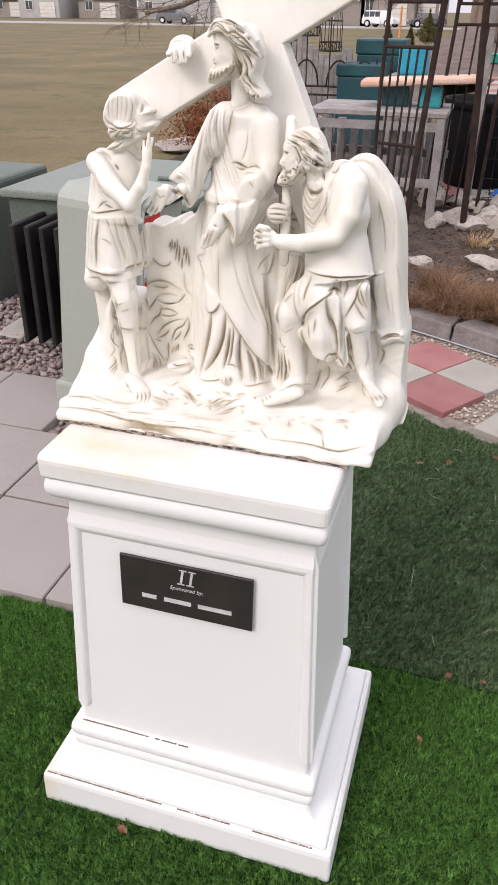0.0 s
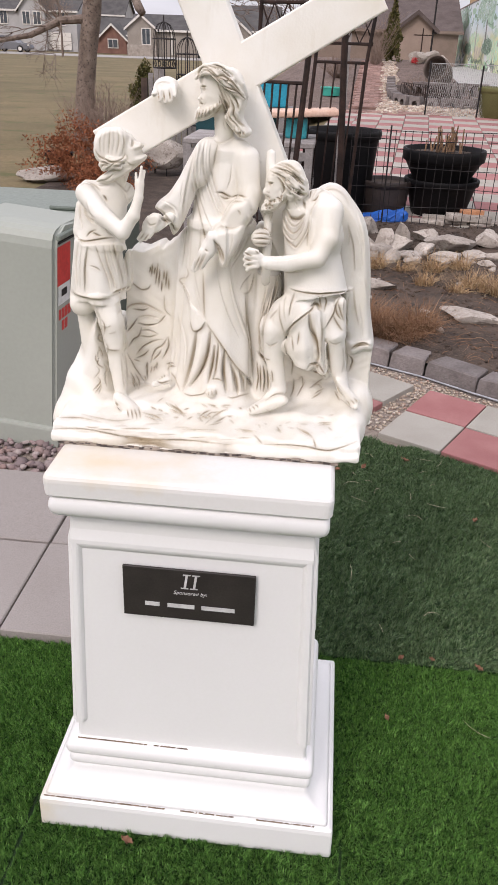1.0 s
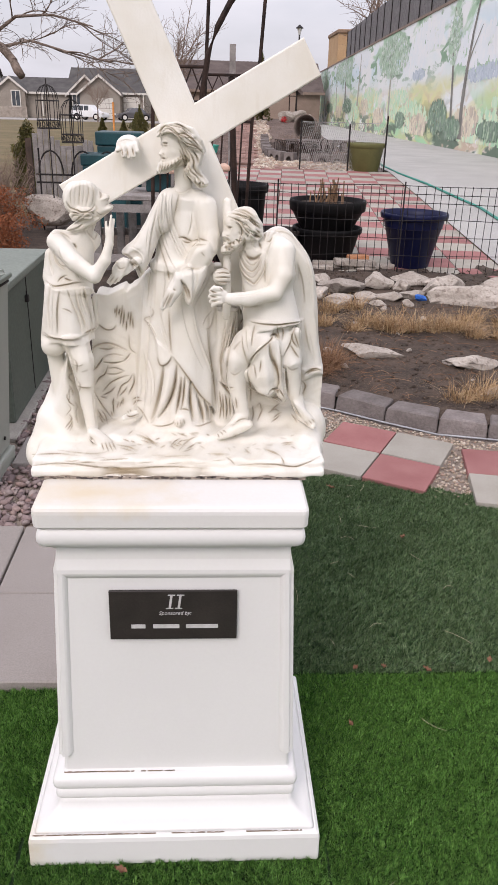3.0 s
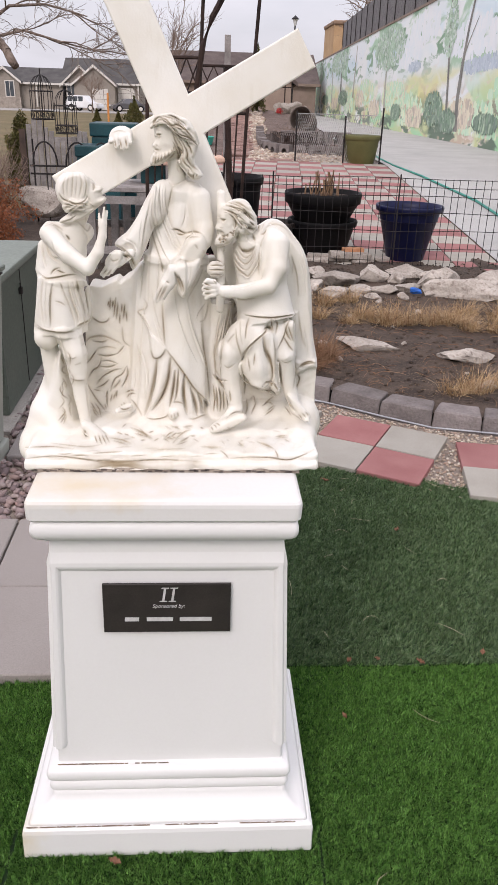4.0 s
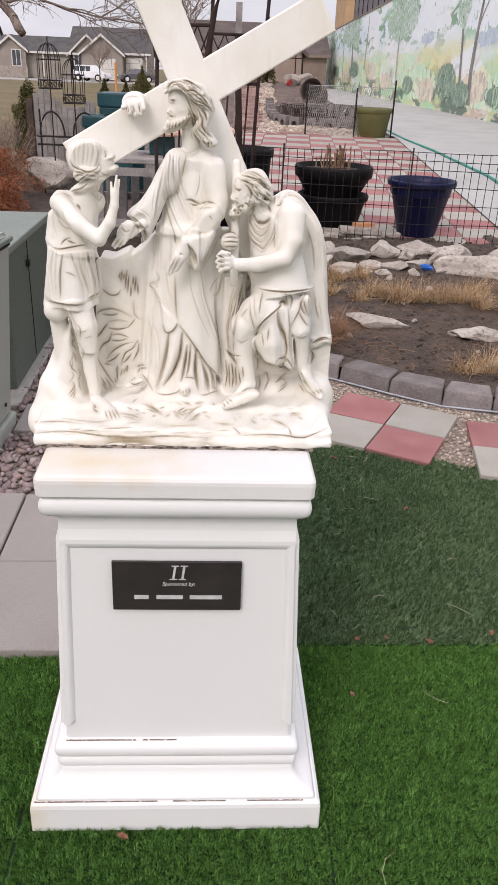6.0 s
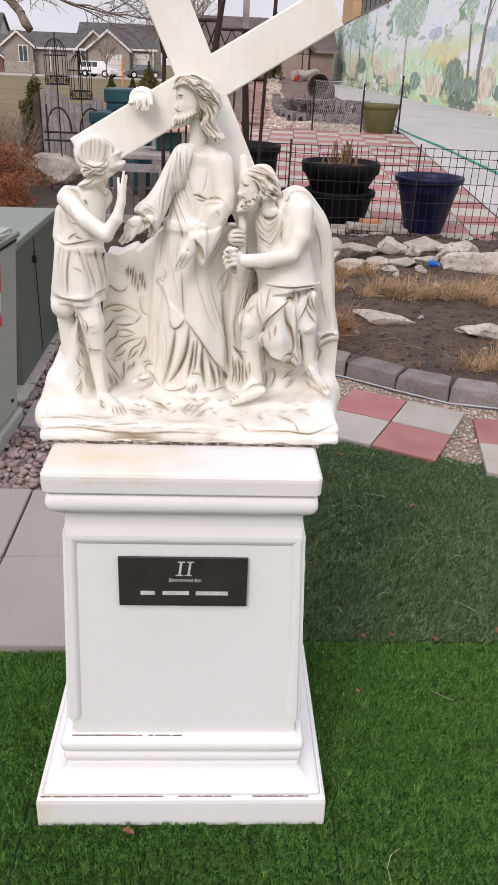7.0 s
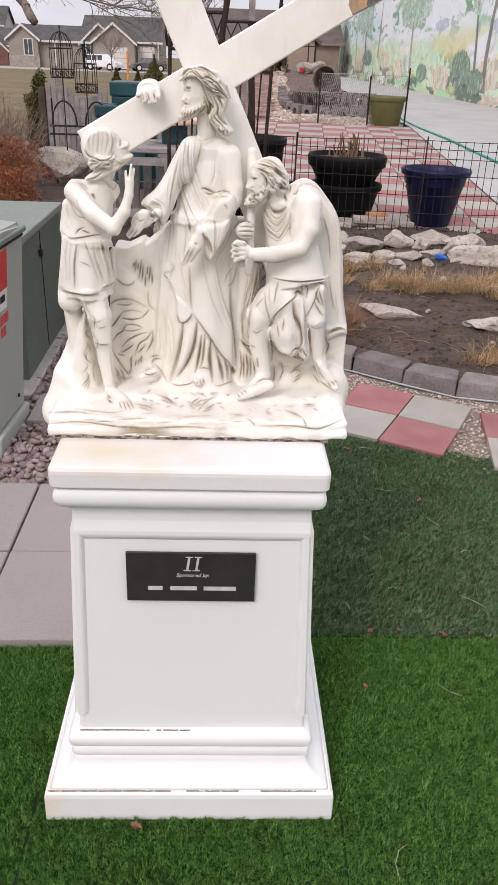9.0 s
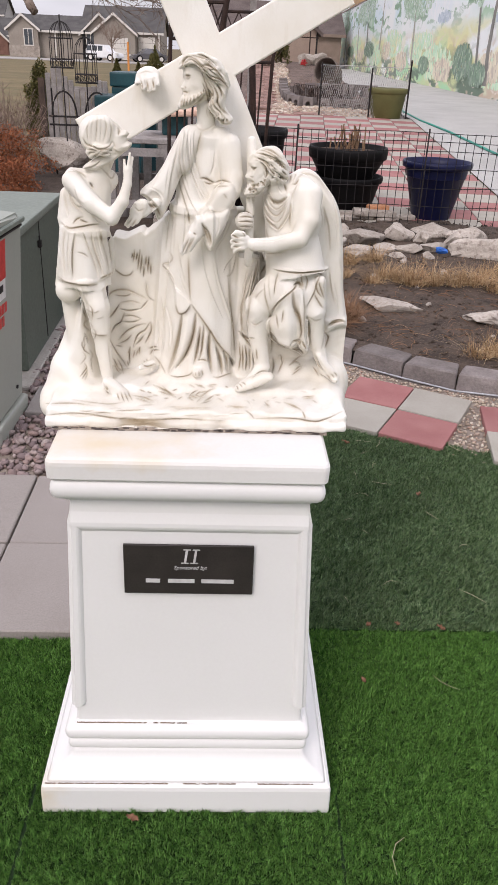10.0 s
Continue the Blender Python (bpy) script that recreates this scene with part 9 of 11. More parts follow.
pot("plant_pot", 2.045, 6.25, rise(6.25) - 0.02, 0.322, 0.175, 0.55, M["bluepot"], "large empty dark blue plastic plant pot behind the fence")
pot("plant_pot", 1.24, 6.5, rise(6.5) - 0.0, 0.345, 0.25, 0.34, M["blackpot"], "wide black plastic pot carrying another pot")
top_pot = pot("plant_pot", 1.23, 6.5, rise(6.5) + 0.3, 0.375, 0.25, 0.3, M["blackpot"], "wide black plastic pot with dead cut stalks", soil=0.85, lip=0.055)
pot("plant_pot", 0.285, 6.5, rise(6.5) - 0.02, 0.35, 0.28, 0.75, M["blackpot"], "tall black plastic tub behind the iron arbour", lip=0.04)
pot("plant_pot", 0.725, 6.42, rise(6.4) - 0.02, 0.235, 0.19, 0.34, mat("brown_black_plastic", (0.03, 0.022, 0.02), (0.055, 0.04, 0.035), 8, 0.6, 0.2, 40), "low dark brown plastic pot on the patio", soil=0.9, lip=0.03)


M["stalk"] = mat("dead_brown_stalk", (0.16, 0.09, 0.05), (0.3, 0.19, 0.11), 20, 0.9, 0.2, 80, per=0.15)


def cut_stalks():
    rng = random.Random(9)
    t = thing("dead_plant", "dead cut brown stalks standing in a black pot", "dead plant", pose(0, 0, 0))
    for k in range(26):
        bm = bmesh.new()
        a, r = rng.uniform(0, 6.28), rng.uniform(0, 0.2)
        x, y = 1.23 + r * math.cos(a), 6.5 + 0.7 * r * math.sin(a)
        h = rng.uniform(0.1, 0.24)
        rod(bm, (x, y, 0.72), (x + rng.uniform(-0.06, 0.06), y + rng.uniform(-0.05, 0.05), 0.75 + h), 0.009, 0.006, n=6)
        part("stalk", bm, M["stalk"], t)


cut_stalks()


def bricks_and_tarp():
    blue = mat("blue_plastic_tarp", (0.018, 0.1, 0.42), (0.025, 0.15, 0.55), 12, 0.45, 0.4, 40)
    brick = mat("orange_brick", (0.45, 0.2, 0.1), (0.55, 0.28, 0.15), 14, 0.9, 0.4, 90)
    bm = rock_bm(0.32, 0.14, 0.11, 501, 3, 0.9, 5)
    ob = put("tarp", bm, blue)
    ob.matrix_basis = pose(0.76, 6.08, 0.22, 0, -6, 8)
    tagged(ob, "crumpled blue plastic tarp on the ground behind the fence", "tarp")
    bm = rock_bm(0.075, 0.04, 0.024, 502, 2, 0.8, 3)
    ob = put("plastic_scrap", bm, blue)
    ob.matrix_basis = pose(1.7, 4.52, soil_z(1.7, 4.52) + 0.1, 0, 10, 20)
    tagged(ob, "small scrap of blue plastic among stones", "plastic scrap")
    ob = put("brick", boxbm(-0.1, 0.1, -0.05, 0.05, -0.032, 0.1, bev=0.006), brick)
    ob.matrix_basis = pose(1.5, 6.12, 0.22, 0, 0, 15)
    tagged(ob, "orange clay brick standing behind the fence", "brick")
    for k in range(4):
        bm = boxbm(-0.2, 0.2, -0.06, 0.06, -0.03, 0.03, bev=0.008)
        ob = put("board", bm, M["stone"])
        ob.matrix_basis = pose(1.06 + 0.2 * k, 6.05 + 0.04 * (k % 2), 0.2 + 0.03 * (k % 3), 0, 3 * (k % 3 - 1), 10 * (k % 4) - 14)
        tagged(ob, "short weathered board lying behind the fence", "board", "boards behind the fence")


bricks_and_tarp()

# ---- iron arbour ----
def arbour():
    t = thing("arbour", "rusty black iron garden arbour with barred panels and curved top", "arbour")

    def post(pts, r=0.013):
        bm = bmesh.new()
        tube(bm, pts, r, 8)
        part("post", bm, M["iron"], t)
    a = [(-0.09, 4.2, 0.1), (-0.04, 4.2, 0.9), (0.0, 4.2, 1.45), (0.016, 4.2, 1.68), (0.05, 4.2, 1.9), (0.11, 4.2, 2.06), (0.19, 4.2, 2.2), (0.34, 4.2, 2.38), (0.55, 4.2, 2.52)]
    b = [(0.28, 4.9, 0.1), (0.262, 4.9, 0.9), (0.232, 4.9, 1.5), (0.222, 4.9, 1.8)]
    c = [(0.345, 5.4, 0.14), (0.37, 5.4, 0.75), (0.405, 5.4, 1.49), (0.455, 5.4, 1.92), (0.483, 5.4, 2.34), (0.5, 5.4, 2.55)]
    d = [(-0.34, 4.3, 0.1), (-0.33, 4.3, 1.2), (-0.31, 4.3, 1.85)]
    e = [(-0.065, 5.4, 0.1), (-0.033, 5.4, 0.77), (0.014, 5.4, 1.49), (0.035, 5.4, 2.0), (0.05, 5.4, 2.35), (0.08, 5.4, 2.55)]
    for p, r in ((a, 0.019), (b, 0.024), (c, 0.014), (d, 0.013), (e, 0.014)):
        post(p, r)
    for x, y in ((0.345, 5.4), (0.28, 4.9), (-0.065, 5.4)):
        part("foot", boxbm(x - 0.035, x + 0.035, y - 0.035, y + 0.035, 0.06, 0.17, bev=0.005), M["iron"], t)

    def along(p, z):
        for u, v in zip(p, p[1:]):
            if u[2] <= z <= v[2]:
                f = (z - u[2]) / (v[2] - u[2])
                return Vector(u).lerp(Vector(v), f)
        return Vector(p[-1])

    def panel(p, q, zs, bars, r=0.007):
        for z in zs:
            bm = bmesh.new()
            rod(bm, along(p, z), along(q, z), 0.011, n=6)
            part("rail", bm, M["iron"], t)
        for k in range(1, bars + 1):
            f = k / (bars + 1)
            bm = bmesh.new()
            rod(bm, along(p, zs[0]).lerp(along(q, zs[0]), f), along(p, zs[-1]).lerp(along(q, zs[-1]), f), r, n=6)
            part("bar", bm, M["iron"], t)
    panel(d, a, (0.18, 0.82, 1.38), 5)
    panel(e, c, (0.2, 1.49), 4)
    # lattice frieze between the posts, above head height
    for (u, v) in (((-0.31, 4.3), (0.03, 4.2)), ((0.03, 5.4), (0.44, 5.4))):
        for z in (1.62, 1.83):
            bm = bmesh.new()
            rod(bm, (u[0], u[1], z), (v[0], v[1], z), 0.011, n=6)
            part("rail", bm, M["iron"], t)
        n = 4
        for k in range(n):
            for s in (0, 1):
                f0, f1 = k / n, (k + 1) / n
                p = Vector((u[0], u[1], 1.62 if s else 1.83)).lerp(Vector((v[0], v[1], 1.62 if s else 1.83)), f0)
                q = Vector((u[0], u[1], 1.83 if s else 1.62)).lerp(Vector((v[0], v[1], 1.83 if s else 1.62)), f1)
                bm = bmesh.new()
                rod(bm, p, q, 0.005, n=5)
                part("lattice", bm, M["iron"], t)


M["iron"] = mat("rusty_black_iron", (0.016, 0.012, 0.011), (0.048, 0.028, 0.022), 14, 0.75, 0.3, 120, spec=0.2)
arbour()

# ---- work table with a board and tubs, behind the arbour ----
M["greywood"] = mat("weathered_grey_wood", (0.2, 0.18, 0.17), (0.33, 0.305, 0.29), 9, 0.9, 0.4, 70, per=0.1)
M["teal"] = mat("teal_plastic", (0.02, 0.2, 0.24), (0.03, 0.3, 0.33), 5, 0.5, 0.05, 60)
M["darkteal"] = mat("dark_teal_plastic_bin", (0.008, 0.045, 0.055), (0.014, 0.07, 0.08), 5, 0.45, 0.05, 60)
M["orange"] = mat("peach_painted_board", (0.55, 0.3, 0.2), (0.68, 0.5, 0.4), 3, 0.7, 0.1, 60)


def work_table():
    t = thing("work_table", "weathered grey wooden work table in the garden", "table")
    part("tabletop", boxbm(-0.95, 0.06, 5.0, 5.7, 0.9, 0.94, bev=0.006), M["greywood"], t)
    for x in (-0.92, 0.02):
        for y in (5.03, 5.65):
            part("leg", boxbm(x - 0.03, x + 0.03, y - 0.03, y + 0.03, 0.0, 0.9), M["greywood"], t)
    for z in (0.45, 0.84):
        part("rail", boxbm(-0.89, -0.01, 5.0, 5.025, z - 0.03, z + 0.03), M["greywood"], t)
    ob = put("board", boxbm(-0.42, 0.42, -0.16, 0.16, -0.025, 0.025, bev=0.024, seg=4), M["orange"])
    ob.matrix_basis = pose(-0.2, 5.35, 1.12, 0, -3, 4)
    tagged(ob, "long rounded peach and white board lying on tubs", "board")
    # the left tub's darker teal paints in the shade under the board
    for x, y, s in ((-0.36, 5.4, 0.1), (-0.1, 5.36, 0.085)):
        bm = boxbm(-s, s, -s, s, 0, 0.15, bev=0.02, seg=2)
        ob = put("storage_tub", bm, M["darkteal"] if s > 0.09 else M["teal"])
        ob.matrix_basis = pose(x, y, 0.94)
        tagged(ob, "teal plastic storage tub standing on the work table", "tub", "tubs on the table")
    ob = put("storage_tub", boxbm(-0.125, 0.125, -0.12, 0.12, 0, 0.22, bev=0.02, seg=2), mat("bright_cyan_plastic", (0.015, 0.24, 0.36), (0.02, 0.32, 0.44), 5, 0.45, 0.05))
    ob.matrix_basis = pose(-0.385, 6.6, 1.08)
    tagged(ob, "bright cyan plastic crate behind the table", "tub")
    ob = put("crate", boxbm(-0.2, 0.2, -0.2, 0.2, 0, 0.95, bev=0.02, seg=2), M["greywood"])
    ob.matrix_basis = pose(-0.385, 6.6, 0.13)
    tagged(ob, "weathered grey wooden crate under a cyan tub", "crate")


work_table()


def lumber_stack():
    t = thing("lumber_rack", "rack of pale weathered timber and stones behind the arbour", "rack")
    rng = random.Random(19)
    for k in range(9):
        x = -1.0 + 0.11 * k
        part("picket", boxbm(x, x + 0.07, 5.85, 5.9, 0.05, 0.75 + rng.uniform(-0.06, 0.06), bev=0.006), M["greywood"], t)
    part("rail", boxbm(-1.05, 0.05, 5.9, 5.94, 0.5, 0.56), M["greywood"], t)


lumber_stack()
for k, (x, y, sx, sz) in enumerate(((0.0, 5.5, 0.12, 0.12), (0.2, 5.65, 0.12, 0.1), (-0.25, 5.35, 0.13, 0.12), (0.35, 5.45, 0.1, 0.08), (-0.5, 5.5, 0.13, 0.1), (0.55, 5.55, 0.12, 0.1))):
    stone(x, y, sx, sx * 0.8, sz, 600 + k, rot=31 * k)

# ---- wooden fence panel, wire plant cages, bins ----
def picket_panel():
    t = thing("picket_fence", "weathered grey picket fence panel among dead bushes", "fence")
    rng = random.Random(23)
    for k in range(11):
        x = -2.36 + 0.075 * k
        h = 1.18 + 0.1 * math.sin(k * 0.8) + rng.uniform(-0.04, 0.04) - 0.012 * k
        part("picket", boxbm(x, x + 0.066, 9.98, 10.0, 0.2, h, bev=0.004), M["greywood"], t)
    for z in (0.5, 1.0):
        part("rail", boxbm(-2.36, -1.54, 10.0, 10.03, z, z + 0.06), M["greywood"], t)
    part("end_post", boxbm(-2.46, -2.38, 9.97, 10.03, 0.0, 1.15), mat("dark_timber", (0.05, 0.035, 0.028), (0.09, 0.06, 0.045), 8, 0.9, 0.3), t)


picket_panel()


def plant_cage(x, y, z, r, h, stem):
    t = thing("plant_stand", "black wire bird cage plant stand on a thin pole", "plant stand", pose(x, y, z), "wire plant stands")
    bm = bmesh.new()
    rod(bm, (0, 0, -stem), (0, 0, h * 1.25), 0.008, n=6)
    part("pole", bm, M["black"], t)
    for z2 in (0, h * 0.2, h * 0.7):
        bm = bmesh.new()
        tube(bm, [(r * math.cos(2 * math.pi * k / 20), r * math.sin(2 * math.pi * k / 20), z2) for k in range(21)], 0.008, 5)
        part("hoop", bm, M["black"], t)
    for k in range(8):
        a = 2 * math.pi * k / 8
        bm = bmesh.new()
        pts = [(r * math.cos(a), r * math.sin(a), 0), (r * math.cos(a), r * math.sin(a), h * 0.7)] + [(r * math.cos(a) * math.cos(b), r * math.sin(a) * math.cos(b), h * 0.7 + h * 0.4 * math.sin(b)) for b in (0.5, 1.0, 1.45)]
        tube(bm, pts, 0.005, 5)
        part("wire", bm, M["black"], t)
    for k in range(14):
        a = 2 * math.pi * k / 14
        bm = bmesh.new()
        loop = [2 * math.pi * j / 8 for j in range(9)]
        tube(bm, [((r + 0.002) * math.cos(a) - 0.018 * math.cos(b) * math.sin(a), (r + 0.002) * math.sin(a) + 0.018 * math.cos(b) * math.cos(a), h * 0.1 + 0.03 * math.sin(b)) for b in loop], 0.004, 4)
        part("scroll", bm, M["black"], t)


plant_cage(-1.99, 9.3, 1.3, 0.14, 0.46, 1.3)
plant_cage(-1.7, 9.3, 1.14, 0.135, 0.46, 1.14)


def cart_wheel():
    """A curved iron bench end leaning by the pickets."""
    t = thing("iron_bench", "black wrought iron garden bench in front of the pickets", "bench")
    for x in (-2.05, -1.62, -1.3):
        bm = bmesh.new()
        pts = [(x + 0.16 * math.cos(a), 9.55, 0.72 + 0.3 * math.sin(a)) for a in [math.pi * k / 12 for k in range(13)]]
        tube(bm, pts, 0.012, 6)
        part("arm", bm, M["black"], t)
    for z in (0.62, 0.72):
        bm = bmesh.new()
        rod(bm, (-2.25, 9.55, z), (-1.1, 9.55, z), 0.012, n=6)
        part("rail", bm, M["black"], t)
    for x in (-2.2, -1.15):
        bm = bmesh.new()
        rod(bm, (x, 9.55, 0.0), (x, 9.55, 1.05), 0.012, n=6)
        part("leg", bm, M["black"], t)


cart_wheel()


def bin_(x, y, z, w, d, h):
    t = thing("storage_bin", "dark teal plastic storage bin with a ribbed lid", "bin", pose(x, y, z), "teal bins")
    part("body", boxbm(-w, w, -d, d, 0, h * 0.86, bev=0.02, seg=2), M["darkteal"], t)
    part("lid", boxbm(-w - 0.02, w + 0.02, -d - 0.02, d + 0.02, h * 0.86, h, bev=0.02, seg=2), M["darkteal"], t)


bin_(-1.22, 10.5, -0.03, 0.3, 0.3, 1.28)
bin_(-1.35, 9.8, -0.03, 0.28, 0.3, 1.02)

bm = rock_bm(0.4, 0.25, 0.2, 611, 3, 0.2, 5)
ob = put("boulder", bm, M["stone"])
ob.matrix_basis = pose(-2.12, 9.4, 0.28, 0, 6, 8)
tagged(ob, "big pale rounded boulder in the garden", "boulder")
bm = rock_bm(0.4, 0.25, 0.12, 612, 3, 0.25, 5)
ob = put("boulder", bm, M["stone"])
ob.matrix_basis = pose(-3.35, 8.6, 0.08, 0, 0, 20)
tagged(ob, "low grey boulder beside the russet bush", "boulder")
pot("plant_pot", -3.45, 9.3, -0.02, 0.19, 0.14, 0.27, M["blackpot"], "small black plant pot at the field's edge")

# ---- bushes and trees ----
def twiggy_bush(name, x, y, z, w, h, n, material, seed, label, group=""):
    """A leafless bush: many forked twigs from one base."""
    rng = random.Random(seed)
    bm = bmesh.new()
    for k in range(n):
        a, s = rng.uniform(0, 6.28), rng.uniform(0.1, 1)
        d = Vector((math.cos(a) * s * w, math.sin(a) * s * w, h * rng.uniform(0.55, 1.0)))
        b = Vector((math.cos(a) * 0.1 * w, math.sin(a) * 0.1 * w, 0))
        mid = b.lerp(d, 0.55) + Vector((rng.uniform(-1, 1), rng.uniform(-1, 1), 0)) * 0.06
        tube(bm, [b, mid, d], [0.007, 0.004, 0.0015], 4)
        for j in range(5):
            f = rng.uniform(0.3, 0.95)
            p = b.lerp(mid, f / 0.55) if f < 0.55 else mid.lerp(d, (f - 0.55) / 0.45)
            e = p + Vector((rng.uniform(-1, 1), rng.uniform(-1, 1), rng.uniform(0.1, 1))) * h * 0.16
            tube(bm, [p, p.lerp(e, 0.5) + Vector((0, 0, 0.01)), e], [0.003, 0.002, 0.001], 3)
    ob = put(name, bm, material)
    ob.location = (x, y, z)
    tagged(ob, label, "bush", group)


def leafy_bush(name, x, y, z, w, d, h, n, size, material, seed, label, group="", cone=False):
    """A crown of many small leaf blades filling an uneven volume."""
    rng = np.random.default_rng(seed)
    u = rng.normal(0, 1, (n, 3))
    u /= np.linalg.norm(u, axis=1)[:, None]
    r = rng.uniform(0.35, 1, n) ** 0.5
    lump = 1 + 0.28 * np.sin(5 * u[:, 0] + seed) * np.sin(4 * u[:, 1] + 1) + 0.2 * np.sin(9 * u[:, 2] + 3 * u[:, 0])
    p = u * (r * lump)[:, None]
    zz = np.clip(p[:, 2] * 0.5 + 0.5, 0, 1.15)
    taper = (1.05 - zz) if cone else np.ones(n)
    c = np.stack([p[:, 0] * w * taper, p[:, 1] * d * taper, zz * h], 1)
    a, b = rng.normal(0, 1, (n, 3)), rng.normal(0, 1, (n, 3))
    if cone:
        a[:, 2] = np.abs(a[:, 2]) * 2
    a *= (size / np.linalg.norm(a, axis=1))[:, None]
    b *= (size * 0.35 / np.linalg.norm(b, axis=1))[:, None]
    verts = np.stack([c - b, c + b, c + a], 1).reshape(-1, 3)
    ob = arr(name, verts, np.arange(3 * n).reshape(-1, 3), material)
    ob.location = (x, y, z)
    return tagged(ob, label, "bush", group)


M["russet"] = island_mat("russet_dead_leaves", [(0.19, 0.06, 0.025), (0.3, 0.1, 0.045), (0.13, 0.045, 0.02), (0.36, 0.15, 0.07)], 0.9, bump=0)
M["juniper"] = island_mat("dull_evergreen_needles", [(0.07, 0.07, 0.022), (0.12, 0.11, 0.035), (0.045, 0.05, 0.016), (0.18, 0.14, 0.055)], 0.9, bump=0)
M["twig"] = mat("grey_brown_twigs", (0.16, 0.11, 0.085), (0.27, 0.2, 0.16), 10, 0.9, 0.2)
M["bark"] = mat("grey_brown_bark", (0.13, 0.095, 0.075), (0.25, 0.195, 0.16), 9, 0.95, 1.0, 45, speck=(0.08, 0.06, 0.05), sscale=30)
leafy_bush("russet_bush", -2.75, 8.2, -0.02, 0.62, 0.5, 0.75, 9000, 0.03, M["russet"], 3, "russet brown bush of dead leaves by the field")
leafy_bush("russet_bush", -2.25, 7.2, -0.02, 0.35, 0.3, 0.5, 4500, 0.026, M["russet"], 5, "low russet brown bush of dead leaves", )
twiggy_bush("twig_bush", -2.8, 9.2, -0.02, 0.75, 1.0, 130, M["twig"], 8, "bare twiggy grey brown bush")
twiggy_bush("twig_bush", -3.3, 11.0, -0.02, 0.8, 1.1, 110, M["twig"], 12, "bare twiggy bush beside the tree trunk")
leafy_bush("juniper", -2.78, 11.5, -0.02, 0.2, 0.2, 1.22, 9000, 0.05, M["juniper"], 7, "narrow dull green evergreen shrub")
for k, (x, y, w, h) in enumerate(((-5.97, 45, 0.32, 0.85), (-4.8, 45, 0.3, 0.75), (-3.9, 45, 0.75, 1.5), (1.71, 26, 0.42, 1.75))):
    leafy_bush("juniper", x, y, 0 if y > 30 else 1.2, w, w, h, 3500, 0.1, M["juniper"], 30 + k, "young conical evergreen at the field's edge", "far evergreens", cone=True)


def limb(bm, rng, a, d, length, r, depth, droop):
    """One branch, bending, with its side branches."""
    pts, p, v = [a.copy()], a.copy(), d.normalized()
    steps = 6
    for k in range(steps):
        v = (v + Vector((rng.uniform(-1, 1), rng.uniform(-1, 1), rng.uniform(-1, 1))) * 0.22 + Vector((0, 0, droop))).normalized()
        p = p + v * length / steps
        pts.append(p.copy())
    tube(bm, pts, [r * (1 - 0.8 * k / steps) + 0.0012 for k in range(steps + 1)], 6 if r > 0.02 else 4)
    if depth:
        for k in range(2, steps + 1):
            for _ in range(2 if depth > 1 else 1):
                w = (v + Vector((rng.uniform(-1, 1), rng.uniform(-1, 1), rng.uniform(-0.6, 1))) * 0.9).normalized()
                limb(bm, rng, pts[k], w, length * rng.uniform(0.4, 0.6), r * 0.42, depth - 1, droop)


def near_tree():
    t = thing("bare_tree", "leafless tree with grey brown bark at the field's edge", "tree")
    bm = bmesh.new()
    tube(bm, [(-4.28, 13.1, -0.1), (-4.25, 13.1, 0.1), (-4.22, 13.1, 0.7), (-4.12, 13.1, 1.4), (-4.02, 13.1, 1.95), (-3.95, 13.1, 2.5), (-3.85, 13.1, 3.2)], [0.24, 0.19, 0.165, 0.155, 0.16, 0.14, 0.1], 14)
    part("trunk", bm, M["bark"], t, smooth=True)
    rng = random.Random(6)
    def add(pts, r0, r1, kids, seed, up=0.0):
        rng = random.Random(seed)
        bm = bmesh.new()
        n = len(pts)
        tube(bm, pts, [r0 + (r1 - r0) * k / (n - 1) for k in range(n)], 8)
        P = [Vector(p) for p in pts]
        for k in range(1, n):
            for _ in range(kids):
                f = rng.random()
                a = P[k - 1].lerp(P[k], f)
                d = (P[k] - P[k - 1]).normalized() + Vector((rng.uniform(-1, 1), rng.uniform(-0.6, 0.6), rng.uniform(-0.5, 1.0) + up))
                limb(bm, rng, a, d, rng.uniform(0.5, 1.1), 0.0105, 2, -0.02)
        part("branch", bm, M["bark"], t)
    # a low limb reaching left, one arching right with a cut stub, and high boughs
    add([(-4.05, 13.1, 1.9), (-4.5, 12.9, 1.85), (-5.0, 12.8, 1.62), (-5.6, 12.6, 1.5)], 0.075, 0.03, 2, 2)
    add([(-3.98, 13.1, 2.2), (-3.7, 12.6, 2.6), (-3.3, 11.8, 2.45), (-2.95, 11.2, 2.32), (-2.72, 10.9, 2.12)], 0.08, 0.055, 1, 3, 0.5)
    add([(-3.3, 11.8, 2.45), (-2.8, 11.6, 2.75), (-2.2, 11.2, 2.75), (-1.6, 11.0, 2.6)], 0.03, 0.008, 2, 4)
    add([(-2.95, 11.2, 2.32), (-2.5, 11.0, 2.4), (-1.9, 10.9, 2.25), (-1.25, 10.8, 2.12)], 0.024, 0.006, 2, 11)
    add([(-3.9, 13.1, 2.6), (-3.6, 13.1, 3.6), (-3.0, 12.8, 4.3), (-2.2, 12.4, 4.7)], 0.08, 0.02, 4, 5)
    add([(-3.9, 13.1, 2.9), (-4.4, 13.2, 3.9), (-4.8, 13.0, 4.8)], 0.07, 0.02, 4, 7)
    # cut stub
    bm = bmesh.new()
    tube(bm, [(-2.76, 10.95, 2.16), (-2.66, 10.82, 2.0), (-2.6, 10.78, 1.93)], [0.055, 0.062, 0.052], 10)
    part("stub", bm, M["bark"], t, smooth=True)


near_tree()


